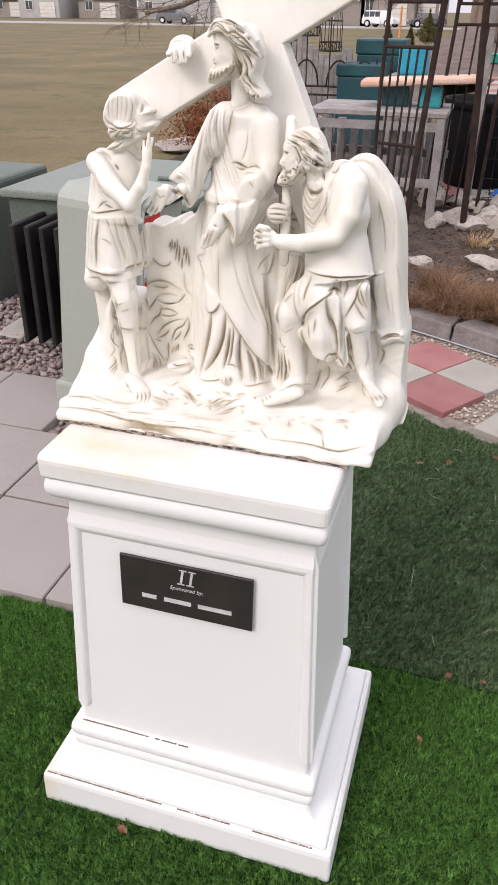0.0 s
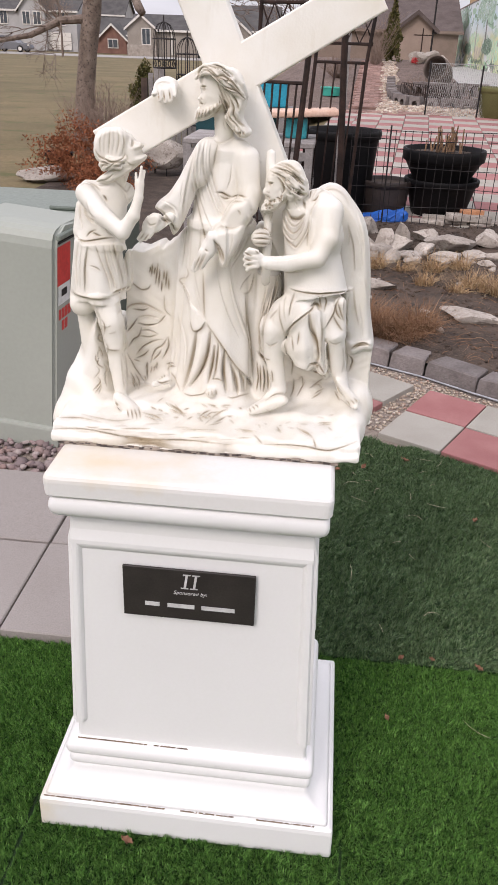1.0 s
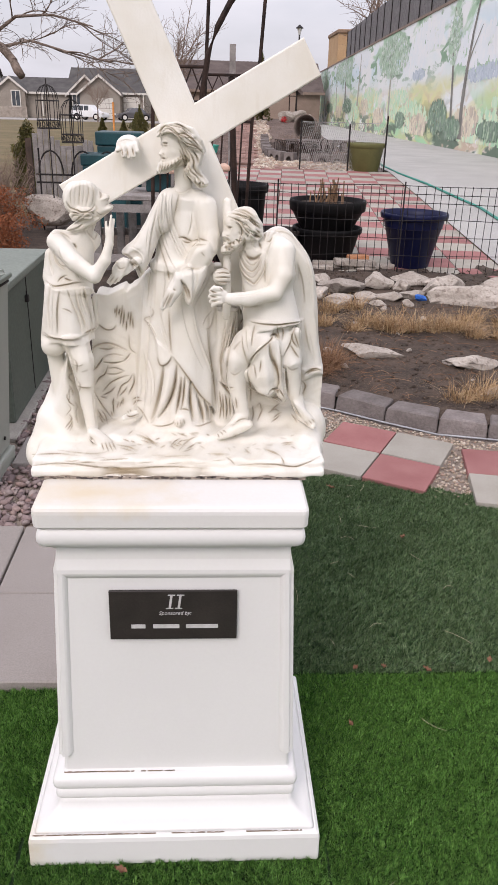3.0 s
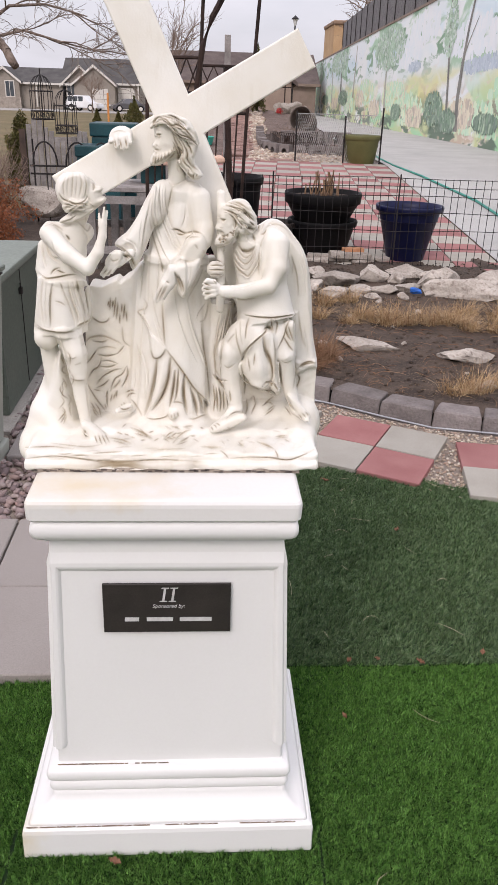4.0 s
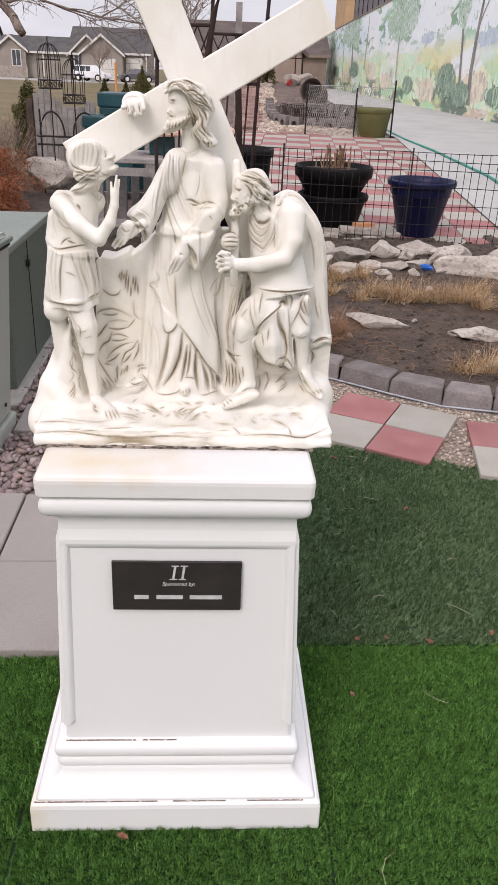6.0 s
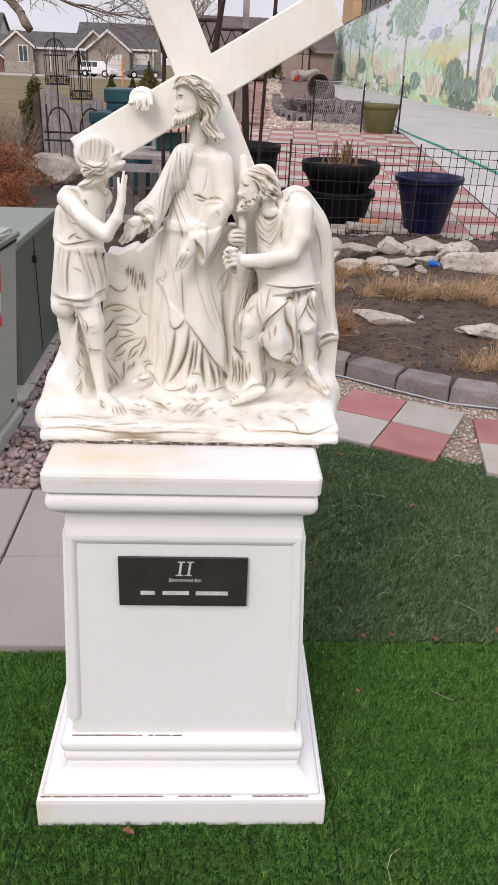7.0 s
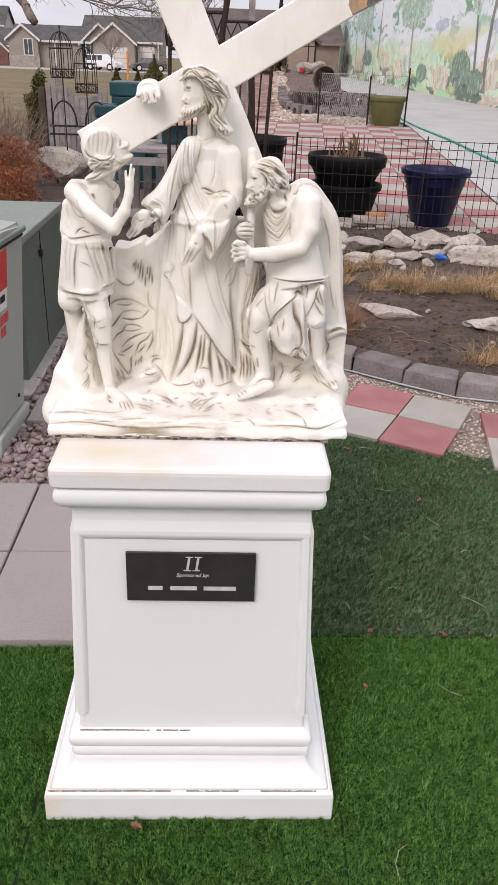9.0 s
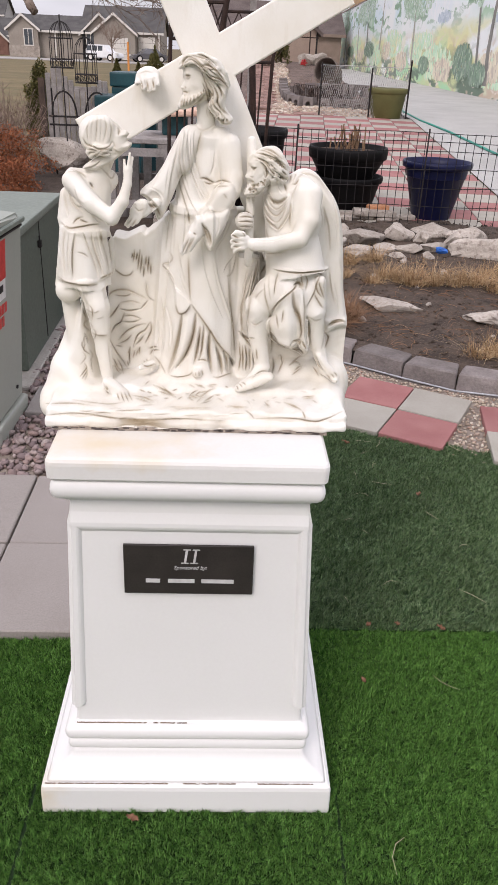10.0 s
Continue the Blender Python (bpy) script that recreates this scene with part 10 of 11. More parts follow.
def far_tree(x, y, h, spread, seed, label):
    t = thing("bare_tree", label, "tree", pose(x, y, 0))
    rng = random.Random(seed)
    bm = bmesh.new()
    tube(bm, [(0, 0, 0), (0.05, 0, h * 0.3), (0, 0, h * 0.55)], [h * 0.02, h * 0.016, h * 0.012], 8)
    part("trunk", bm, M["bark"], t)
    bm = bmesh.new()
    for k in range(9):
        a = rng.uniform(0, 6.28)
        limb(bm, rng, Vector((0, 0, h * rng.uniform(0.3, 0.55))), Vector((math.cos(a) * spread, math.sin(a) * spread, 1)), h * 0.5, h * 0.009, 2, 0.01)
    part("crown", bm, M["twig"], t)


far_tree(15.5, 75, 12.5, 1.0, 3, "bare spreading tree behind the wall")
far_tree(19.5, 78, 13.0, 1.0, 5, "bare spreading tree behind the wall")
far_tree(-2.3, 60, 6.6, 0.35, 7, "slender bare tree beyond the field")
far_tree(-11.5, 84, 3.6, 0.9, 8, "small bare tree in front of a house")
far_tree(-27, 80, 6, 0.8, 9, "bare tree in front of a house")

def left_soil():
    bm = bmesh.new()
    grid = [[bm.verts.new((x, y, ground_z(x, y) + 0.025 + 0.03 * noise.noise(Vector((x * 1.5, y * 1.5, 7))))) for x in [-3.3 + 0.25 * i for i in range(16)]] for y in [3.7 + 0.3 * j for j in range(25)]]
    for a, b in zip(grid, grid[1:]):
        for k in range(15):
            bm.faces.new((a[k], a[k + 1], b[k + 1], b[k]))
    tagged(put("garden_soil", bm, M["soil"], True), "dark bare soil round the bushes and boulders", "soil", kind="structure")


left_soil()

# ---- patio of red and buff tiles, path, mural wall ----
def patio():
    t = thing("patio", "red and buff checkered concrete tile patio", "patio", kind="structure")
    S = 0.455
    bm = boxbm(-S / 2 + 0.004, S / 2 - 0.004, -S / 2 + 0.004, S / 2 - 0.004, -0.03, 0.02, bev=0.004)
    base = {}
    for key in ("red", "grey"):
        me = bpy.data.meshes.new("tile")
        bm.to_mesh(me)
        me.materials.append(M[key])
        base[key] = me
    bm.free()
    d = Vector((0.0947, 1.0)).normalized()
    u = Vector((d.y, -d.x))
    slope = math.degrees(math.atan(0.025))
    ang = -math.degrees(math.atan2(d.x, d.y))
    corner = Vector((2.91, 5.673))
    for i in range(8):
        for j in range(22):
            c = corner + d * (S * (j + 0.5)) - u * (S * (i + 0.5))
            ob = new("tile", base["grey" if (i + j) % 2 else "red"])
            ob.parent = t
            ob.matrix_basis = pose(c.x, c.y, rise(c.y), slope, 0, ang)


patio()


def path_and_wall():
    bm = bmesh.new()
    rows = []
    for y in (3.0, 4.5, 6, 8, 10, 12, 15.6, 20, 30, 50, 80, 120):
        l = 2.936 + (y - 5.95) * 0.0947
        r = 8.7 + (y - 23.5) * 0.0473
        if y > 15.6:
            l = 3.85 + (y - 15.6) * 0.06
        rows.append([bm.verts.new((x, y, rise(y) + 0.022)) for x in (l + 0.01, (l + r) / 2, r)])
    for a, b in zip(rows, rows[1:]):
        for k in range(2):
            bm.faces.new((a[k], a[k + 1], b[k + 1], b[k]))
    tagged(put("path", bm, M["path"]), "pale smooth concrete path beside the mural wall", "path", kind="structure")
    # wall: direction along the path
    wall_mat = mural_material()
    p, q = Vector((7.9, 6.6)), Vector((13.1, 116.5))
    H0 = 5.0
    bm = bmesh.new()
    n = (q - p).normalized()
    out = Vector((n.y, -n.x)) * 0.3
    pts = [p, q, q + out, p + out]
    prism(bm, [(v.x, v.y) for v in pts], 0.3, 0.42 + H0)
    ob = put("wall_mural", bm, wall_mat)
    tagged(ob, "long concrete wall painted with a pale woodland mural", "wall", kind="structure")
    # coping, and a dark mesh screen on top
    bm = bmesh.new()
    prism(bm, [(v.x, v.y) for v in (p - out * 0.15, q - out * 0.15, q + out * 1.15, p + out * 1.15)], 0.42 + H0, 0.52 + H0)
    tagged(put("coping", bm, mat("brown_coping", (0.2, 0.15, 0.12), (0.28, 0.22, 0.18), 3, 0.8, 0.2)), "brown metal coping along the mural wall", "coping", kind="structure")
    t = thing("screen_fence", "dark meshed screen fence on top of the wall", "fence")
    scr = mat("dark_mesh_screen", (0.13, 0.125, 0.13), (0.2, 0.19, 0.195), 3, 0.8, 0.3, 25, speck=(0.06, 0.055, 0.06), sscale=14)
    a, b = p + out * 0.5, p + n * 60 + out * 0.5
    bm = bmesh.new()
    prism(bm, [(a.x, a.y), (b.x, b.y), (b.x + 0.03, b.y), (a.x + 0.03, a.y)], 0.52 + H0, 2.4 + H0)
    part("screen", bm, scr, t)
    for k in range(24):
        c = a.lerp(b, k / 23)
        bm = bmesh.new()
        rod(bm, (c.x - 0.03, c.y, 0.5 + H0), (c.x - 0.03, c.y, 2.45 + H0), 0.025, n=6)
        part("post", bm, M["black"], t)
    # painted trees, standing a few millimetres proud as thick paint
    paint_mural(p, n, H0)


def mural_material():
    """Loose woodland painting: sky washes, a yellow meadow, foliage masses and dark undergrowth."""
    m = bpy.data.materials.new("pale_painted_mural")
    m.use_nodes = True
    nn, l = m.node_tree.nodes, m.node_tree.links
    geo = nn.new("ShaderNodeNewGeometry")
    sep = nn.new("ShaderNodeSeparateXYZ")
    l.new(geo.outputs["Position"], sep.inputs[0])

    def wash(sy, sz, scale, detail, off):
        mp = nn.new("ShaderNodeMapping")
        mp.inputs["Scale"].default_value = (0.05, sy, sz)
        mp.inputs["Location"].default_value = (off, off, off)
        t = nn.new("ShaderNodeTexNoise")
        t.inputs["Scale"].default_value, t.inputs["Detail"].default_value, t.inputs["Distortion"].default_value = scale, detail, 0.8
        l.new(geo.outputs["Position"], mp.inputs[0])
        l.new(mp.outputs[0], t.inputs["Vector"])
        return t.outputs["Fac"]

    def ramp(src, lo, hi):
        r = nn.new("ShaderNodeMapRange")
        r.inputs["From Min"].default_value, r.inputs["From Max"].default_value = lo, hi
        l.new(src, r.inputs["Value"])
        return r.outputs[0]

    def times(a, b):
        q = nn.new("ShaderNodeMath")
        q.operation = "MULTIPLY"
        l.new(a, q.inputs[0])
        l.new(b, q.inputs[1])
        return q.outputs[0]

    def over(fac, under, colour):
        mx = nn.new("ShaderNodeMixRGB")
        l.new(fac, mx.inputs[0])
        l.new(under, mx.inputs[1])
        mx.inputs[2].default_value = (*colour, 1)
        return mx.outputs[0]
    z = sep.outputs["Z"]
    base = nn.new("ShaderNodeValToRGB")
    stops = [(0.0, (0.5, 0.62, 0.36)), (0.3, (0.8, 0.76, 0.36)), (0.42, (0.76, 0.76, 0.46)), (0.5, (0.8, 0.86, 0.84)), (0.75, (0.68, 0.82, 0.9)), (1.0, (0.86, 0.89, 0.9))]
    els = base.color_ramp.elements
    for k, (pos, c) in enumerate(stops):
        e = els[k] if k < 2 else els.new(pos)
        e.position, e.color = pos, (*c, 1)
    mixz = nn.new("ShaderNodeMath")
    mixz.operation = "MULTIPLY_ADD"
    mixz.inputs[1].default_value = 0.22
    l.new(wash(0.2, 0.6, 1.2, 4, 0), mixz.inputs[0])
    l.new(ramp(z, 0.95, 6.0), mixz.inputs[2])
    l.new(mixz.outputs[0], base.inputs[0])
    out = base.outputs[0]
    out = over(ramp(wash(0.2, 0.45, 1.0, 5, 4), 0.46, 0.58), out, (0.86, 0.89, 0.89))
    out = over(times(ramp(wash(0.17, 0.6, 1.2, 8, 9), 0.53, 0.6), ramp(z, 2.0, 3.2)), out, (0.4, 0.6, 0.42))
    out = over(times(ramp(wash(0.4, 1.5, 1.2, 8, 13), 0.56, 0.62), ramp(z, 2.4, 3.6)), out, (0.2, 0.36, 0.22))
    out = over(times(ramp(wash(0.22, 0.9, 1.0, 7, 21), 0.52, 0.58), ramp(z, 2.8, 1.4)), out, (0.42, 0.72, 0.44))
    out = over(times(ramp(wash(0.28, 0.8, 1.0, 7, 27), 0.56, 0.62), ramp(z, 3.0, 1.4)), out, (0.62, 0.5, 0.38))
    out = over(times(ramp(wash(0.3, 1.1, 1.2, 8, 33), 0.5, 0.55), ramp(z, 2.4, 1.0)), out, (0.13, 0.2, 0.14))
    out = over(times(ramp(wash(0.9, 2.6, 1.2, 8, 51), 0.6, 0.66), ramp(z, 3.6, 1.0)), out, (0.78, 0.68, 0.6))
    p = nn["Principled BSDF"]
    l.new(out, p.inputs["Base Color"])
    p.inputs["Roughness"].default_value = 0.45
    return m


def paint_mural(p, n, H0):
    """Trees, bushes and hills of the painting: flat strokes of thick paint, at a distance s along the wall and a height z."""
    t = thing("mural_painting", "painted trees, bushes and hills on the pale mural", "painting")
    rng = random.Random(2)
    lay = [0.003]

    def at(s, z):
        c = p + n * s + Vector((-n.y, n.x)) * lay[0]
        return (c.x, c.y, z)

    def trunk(colour, w, *pts):
        bm = bmesh.new()
        rows = []
        lay[0] += 0.0002
        m = len(pts)
        for k, (s, z) in enumerate(pts):
            d = w * (1.2 - 0.8 * k / (m - 1))
            rows.append((bm.verts.new(at(s - d, z)), bm.verts.new(at(s + d, z))))
        for u, v in zip(rows, rows[1:]):
            bm.faces.new((u[0], u[1], v[1], v[0]))
        part("painted_trunk", bm, colour, t)

    def dabs(name, colour, s, z, rs, rz, count, size, tall=1.0):
        bm = bmesh.new()
        for _ in range(int(count * 5)):
            lay[0] += 0.0000015
            a, r = rng.uniform(0, 6.28), math.sqrt(rng.random())
            cs, cz = s + rs * r * math.cos(a), z + rz * r * math.sin(a)
            if not 0.75 < cz < 5.3:
                continue
            h = size * rng.uniform(0.14, 0.46)
            q = rng.uniform(0, 6.28)
            bm.faces.new([bm.verts.new(at(cs + h * 2.4 * math.cos(q + k) * rng.uniform(0.5, 1.2), min(max(cz + h * 2.3 * tall * math.sin(q + k) * rng.uniform(0.6, 1.2), 0.72), 5.38))) for k in (0, 0.9, 2.0, 3.1, 4.2, 5.2)])
        part(name, bm, colour, t)
    wood = mat("painted_dark_trunk", (0.16, 0.16, 0.15), (0.3, 0.28, 0.25), 2, 0.6, 0)
    pale = mat("painted_grey_trunk", (0.36, 0.36, 0.3), (0.5, 0.48, 0.42), 2, 0.6, 0)
    green = island_mat("painted_leaf_green", [(0.4, 0.58, 0.42), (0.55, 0.7, 0.56), (0.27, 0.42, 0.29), (0.76, 0.83, 0.77), (0.45, 0.6, 0.5)], 0.6, bump=0)
    dark = island_mat("painted_undergrowth", [(0.14, 0.22, 0.16), (0.26, 0.38, 0.27), (0.2, 0.26, 0.22), (0.5, 0.62, 0.46)], 0.6, bump=0)
    mint = island_mat("painted_mint_green", [(0.5, 0.76, 0.54), (0.64, 0.82, 0.62), (0.8, 0.82, 0.58)], 0.6, bump=0)
    hill = island_mat("painted_blue_hill", [(0.5, 0.57, 0.66), (0.6, 0.67, 0.74), (0.42, 0.5, 0.58)], 0.6, bump=0)
    sand = island_mat("painted_sand", [(0.74, 0.64, 0.5), (0.8, 0.74, 0.58), (0.62, 0.54, 0.44), (0.52, 0.46, 0.4)], 0.6, bump=0)
    white = island_mat("painted_white_cloud", [(0.86, 0.88, 0.9), (0.8, 0.86, 0.9)], 0.6, bump=0)
    for s, z in ((14, 4.5), (28, 4.6), (31, 3.8), (20, 3.7), (48, 4.8)):
        dabs("painted_cloud", white, s, z, 3.0, 0.6, 40, 0.28)
    for s, z in ((29.3, 3.2), (19.5, 2.85), (17.5, 2.9)):
        dabs("painted_hill", hill, s, z, 1.3, 0.2, 30, 0.13)
    for s, z in ((34, 2.0), (44, 2.3), (30, 1.4), (14.5, 1.9), (52, 1.7), (66, 2.4), (18.6, 1.0), (80, 2.2)):
        dabs("painted_bush", mint, s, z, 2.6 + s / 40, 0.7, 50, 0.2)
    for s, z in ((46.5, 1.9), (28.5, 1.1), (20.4, 1.4), (62, 1.6), (72, 2.0), (40, 1.4)):
        dabs("painted_rock", sand, s, z, 1.2 + s / 50, 0.45, 40, 0.16, 1.3)
    trunk(wood, 0.22, (20.9, 0.8), (21.1, 1.9), (21.0, 2.9), (20.7, 4.1), (20.2, 5.3))
    trunk(wood, 0.09, (21.1, 3.0), (20.5, 3.6), (19.6, 4.3))
    trunk(wood, 0.14, (22.4, 1.0), (22.9, 2.8), (23.5, 4.3), (23.6, 5.2))
    trunk(pale, 0.24, (36.5, 1.2), (36.7, 2.5), (36.8, 3.7), (36.6, 4.6))
    trunk(wood, 0.4, (57.5, 1.8), (57.8, 3.2), (58.6, 5.3))
    trunk(pale, 0.3, (64, 1.6), (65, 5.2))
    trunk(pale, 0.35, (76, 1.6), (75, 5.2))
    trunk(pale, 0.3, (50, 2.0), (49.4, 5.2))
    trunk(wood, 0.16, (14.8, 1.2), (14.9, 3.0), (15.3, 5.2))
    dabs("painted_crown", green, 36.5, 4.3, 4.6, 1.0, 240, 0.13)
    dabs("painted_crown", green, 23.2, 4.2, 0.9, 0.9, 90, 0.1)
    dabs("painted_crown", green, 60, 4.6, 6.0, 0.8, 160, 0.17)
    dabs("painted_crown", green, 82, 4.2, 9.0, 1.2, 160, 0.2)
    dabs("painted_crown", green, 14, 4.7, 1.6, 0.7, 90, 0.1)
    for s, z, rs, rz in ((24.8, 1.5, 1.6, 0.6), (22.2, 1.1, 1.2, 0.35), (17.3, 1.15, 1.3, 0.2), (56, 2.0, 3.0, 0.5), (70, 1.9, 3.0, 0.4), (33, 1.3, 1.2, 0.3), (90, 1.9, 5.0, 0.6)):
        dabs("painted_undergrowth", dark, s, z, rs, rz, 90, 0.11, 1.6)


path_and_wall()


def end_building():
    t = thing("tan_building", "tan stucco building behind the mural wall", "building")
    tan = mat("tan_stucco", (0.42, 0.27, 0.15), (0.5, 0.34, 0.2), 0.6, 0.9, 0.2, 8)
    part("wall", boxbm(15.1, 24, 100, 108, 0, 10.1), tan, t)
    part("cornice", boxbm(14.95, 24.2, 99.8, 108.1, 10.1, 10.55, bev=0.1), mat("brown_cornice", (0.22, 0.15, 0.1), (0.3, 0.2, 0.14), 1, 0.8, 0.1), t)


end_building()


def far_z(x, y):
    """The bank beyond the patio, climbing away from it."""
    up = 0.075 * max(y - 15.6, 0) + 0.012 * max(y - 18, 0)
    return 0.4 + min(up, 0.9) * smooth_step(4.0, 3.2, x) * smooth_step(-2.6, -0.6, x)


def far_bed():
    """Bank of soil, brick walk, gravel, block ring and clutter beyond the patio."""
    earth = mat("brown_mulch_soil", (0.085, 0.058, 0.047), (0.17, 0.12, 0.1), 3.5, 0.95, 1.0, 30, speck=(0.26, 0.2, 0.17), sscale=40)
    xs, ys = [-3 + 0.25 * k for k in range(29)], [15.55 + 0.45 * k for k in range(26)] + [27.2, 29.0]
    n = len(xs)
    verts = [(x, y, (far_z(x, y) + 0.02 * noise.noise(Vector((x * 2, y * 2, 3)))) if y < 28 else -0.1) for y in ys for x in xs]
    ob = raw("soil_bank", verts, [(r * n + c, r * n + c + 1, (r + 1) * n + c + 1, (r + 1) * n + c) for r in range(len(ys) - 1) for c in range(n - 1)], earth, smooth=True)
    tagged(ob, "bank of bare brown soil and mulch beyond the patio", "soil", kind="structure")
    # brick walk climbing the bank, with a row across its foot
    clay_brick = mat("faded_clay_pavers", (0.2, 0.115, 0.095), (0.33, 0.21, 0.175), 2.5, 0.9, 0.4, 30, per=0.25)
    walk_t = thing("brick_path", "faded red brick path climbing between soil beds", "path", kind="structure")
    bm = boxbm(-0.1, 0.1, -0.048, 0.048, -0.03, 0.03, bev=0.006)
    me = bpy.data.meshes.new("brick")
    bm.to_mesh(me)
    bm.free()
    me.materials.append(clay_brick)
    rng = random.Random(77)
    for j in range(72):
        for i in range(3):
            y = 16.5 + 0.125 * j
            x = 0.52 + 0.045 * (y - 16.5) + 0.205 * i + 0.1 * (j % 2)
            ob = new("brick", me)
            ob.parent = walk_t
            ob.matrix_basis = pose(x, y, far_z(x, y) + 0.02 + rng.uniform(-0.006, 0.006), 4, 0, rng.uniform(-5, 5))
    for j in range(3):
        for i in range(12):
            x, y = -0.15 + 0.21 * i + 0.1 * (j % 2), 15.78 + 0.11 * j
            ob = new("brick", me)
            ob.parent = walk_t
            ob.matrix_basis = pose(x, y, far_z(x, y) + 0.015, 4, 0, rng.uniform(-4, 4))
    # gravel in front of the ring and along the walk
    pts = []
    while len(pts) < 3800:
        y = rng.uniform(15.75, 25.5)
        x = rng.uniform(0.85, 3.6)
        side = 1.15 + 0.045 * (y - 16.5)
        if (y < 17.0 and (x > 1.9 or y > 16.15) and x > 1.0) or abs(x - side - 0.12) < 0.2 + 0.05 * math.sin(3 * y):
            pts.append((x, y, far_z(x, y)))
    stones("far_gravel", "tan gravel in the bed beyond the patio", pts, 0.042, M["gravel"], 15)
    # ring of cored concrete blocks, and a second course behind
    line = [(1.5, 20.6), (1.42, 19.2), (1.4, 18.1), (1.48, 17.55), (1.72, 17.2), (2.05, 17.0), (2.32, 16.95)]

    def block(x, y, z, rot, w=0.125, h=0.2, arch=False):
        bm = bmesh.new()
        hole = 0.6 if arch else 0.5
        # outline with a round-headed opening at its foot, run through the block
        rim = [(-w, 0), (-w * hole, 0)] + [(-w * hole * math.cos(a), h * 0.32 + h * 0.3 * math.sin(a)) for a in (0, 0.6, 1.2, math.pi / 2, 1.94, 2.54, math.pi)] + [(w * hole, 0), (w, 0), (w * 0.97, h), (-w * 0.97, h)]
        loft(bm, [[bm.verts.new((u, dy, v)) for u, v in rim] for dy in (-0.1, 0.1)])
        ob = put("edging_block", bm, M["block"])
        ob.matrix_basis = pose(x, y, z, rng.uniform(-3, 3), rng.uniform(-3, 3), rot)
        tagged(ob, "grey arched concrete block ringing a far bed", "block", "blocks round the far bed")
    for (x0, y0), (x1, y1) in zip(line, line[1:]):
        d = math.hypot(x1 - x0, y1 - y0)
        m = max(1, round(d / 0.27))
        for k in range(m):
            f = (k + 0.5) / m
            x, y = x0 + (x1 - x0) * f, y0 + (y1 - y0) * f
            block(x, y, far_z(x, y), math.degrees(math.atan2(y1 - y0, x1 - x0)))
    for x, y, r in ((2.55, 16.85, 6), (2.92, 16.8, -8), (3.22, 16.9, 12)):
        block(x, y, far_z(x, y) - 0.01, r, 0.17, 0.24, True)
    for k in range(6):
        block(2.0 + 0.28 * k, 18.15 + 0.05 * math.sin(k), far_z(2.0, 18.1) + 0.12, 5 * math.sin(2 * k), 0.135, 0.26)
    # raised dark soil inside the ring
    dark = mat("dark_planting_soil", (0.045, 0.032, 0.027), (0.1, 0.073, 0.06), 5, 0.95, 1.0, 30)
    bm = bmesh.new()
    bmesh.ops.create_grid(bm, x_segments=24, y_segments=24, size=1.0)
    for v in bm.verts:
        x, y = 2.3 + v.co.x * 0.85, 18.7 + v.co.y * 1.6
        edge = max(0.0, 1 - max(abs(v.co.x), abs(v.co.y)) ** 4)
        v.co = (x, y, far_z(x, y) - 0.05 + edge * (0.2 + 0.06 * noise.noise(Vector((x * 4, y * 4, 1)))))
    tagged(put("soil_mound", bm, dark, True), "mound of dark planting soil inside the block ring", "soil", kind="structure")
    # wire hoops round the bed
    border = thing("hoop_border", "low border of rusty wire hoops round a far bed", "border")
    for k in range(22):
        f = k / 21
        x, y = 1.6 + 1.0 * f, 17.75 - 0.35 * math.sin(math.pi * f)
        z = far_z(x, y) + 0.1
        bm = bmesh.new()
        tube(bm, [(x - 0.04, y, z), (x - 0.04, y, z + 0.24), (x - 0.02, y, z + 0.3), (x + 0.02, y, z + 0.3), (x + 0.04, y, z + 0.24), (x + 0.04, y, z)], 0.007, 4)
        part("hoop", bm, M["iron"], border)
    for x, y, w, h in ((2.7, 17.5, 0.07, 0.5), (3.1, 17.2, 0.1, 0.42)):
        bm = bmesh.new()
        z = far_z(x, y)
        tube(bm, [(x - w, y, z), (x - w, y, z + h * 0.8)] + [(x - w * math.cos(a), y, z + h * 0.8 + w * math.sin(a)) for a in (0.5, 1.1, 1.57, 2.1, 2.6)] + [(x + w, y, z + h * 0.8), (x + w, y, z)], 0.011, 5)
        tagged(put("wire_hoop", bm, M["iron"]), "rusty wire hoop standing in a far bed", "hoop", "wire hoops")
    bm = bmesh.new()
    lathe(bm, [(0.001, 0), (0.24, 0), (0.3, 0.2), (0.31, 0.42), (0.29, 0.6), (0.27, 0.6), (0.28, 0.42), (0.22, 0.06)], 28)
    ob = put("barrel", bm, mat("weathered_barrel_wood", (0.095, 0.072, 0.06), (0.17, 0.135, 0.115), 6, 0.9, 0.4, 30), True)
    ob.matrix_basis = pose(2.62, 19.25, far_z(2.5, 19) + 0.37, 70, 0, -28)
    tagged(ob, "weathered barrel tipped on its side on dark soil", "barrel")
    twiggy_bush("dead_shrub", 2.05, 18.3, far_z(2, 18.3) + 0.1, 0.5, 0.4, 60, M["twig"], 52, "dead bare shrub within the ring of blocks")
    twiggy_bush("dead_shrub", 1.2, 24.5, far_z(1.2, 24.5), 0.9, 1.5, 70, M["twig"], 53, "tall bare twigs on the soil bank")
    twiggy_bush("dead_shrub", 0.1, 21.5, far_z(0.1, 21.5), 0.8, 0.7, 90, M["twig"], 54, "tangle of bare twigs on the soil bank")
    # cross shaped iron stake, pale stones and a red flower on the bank
    stake = thing("garden_stake", "thin black iron cross shaped garden stake", "stake", pose(2.64, 26, far_z(2.64, 26) - 0.05))
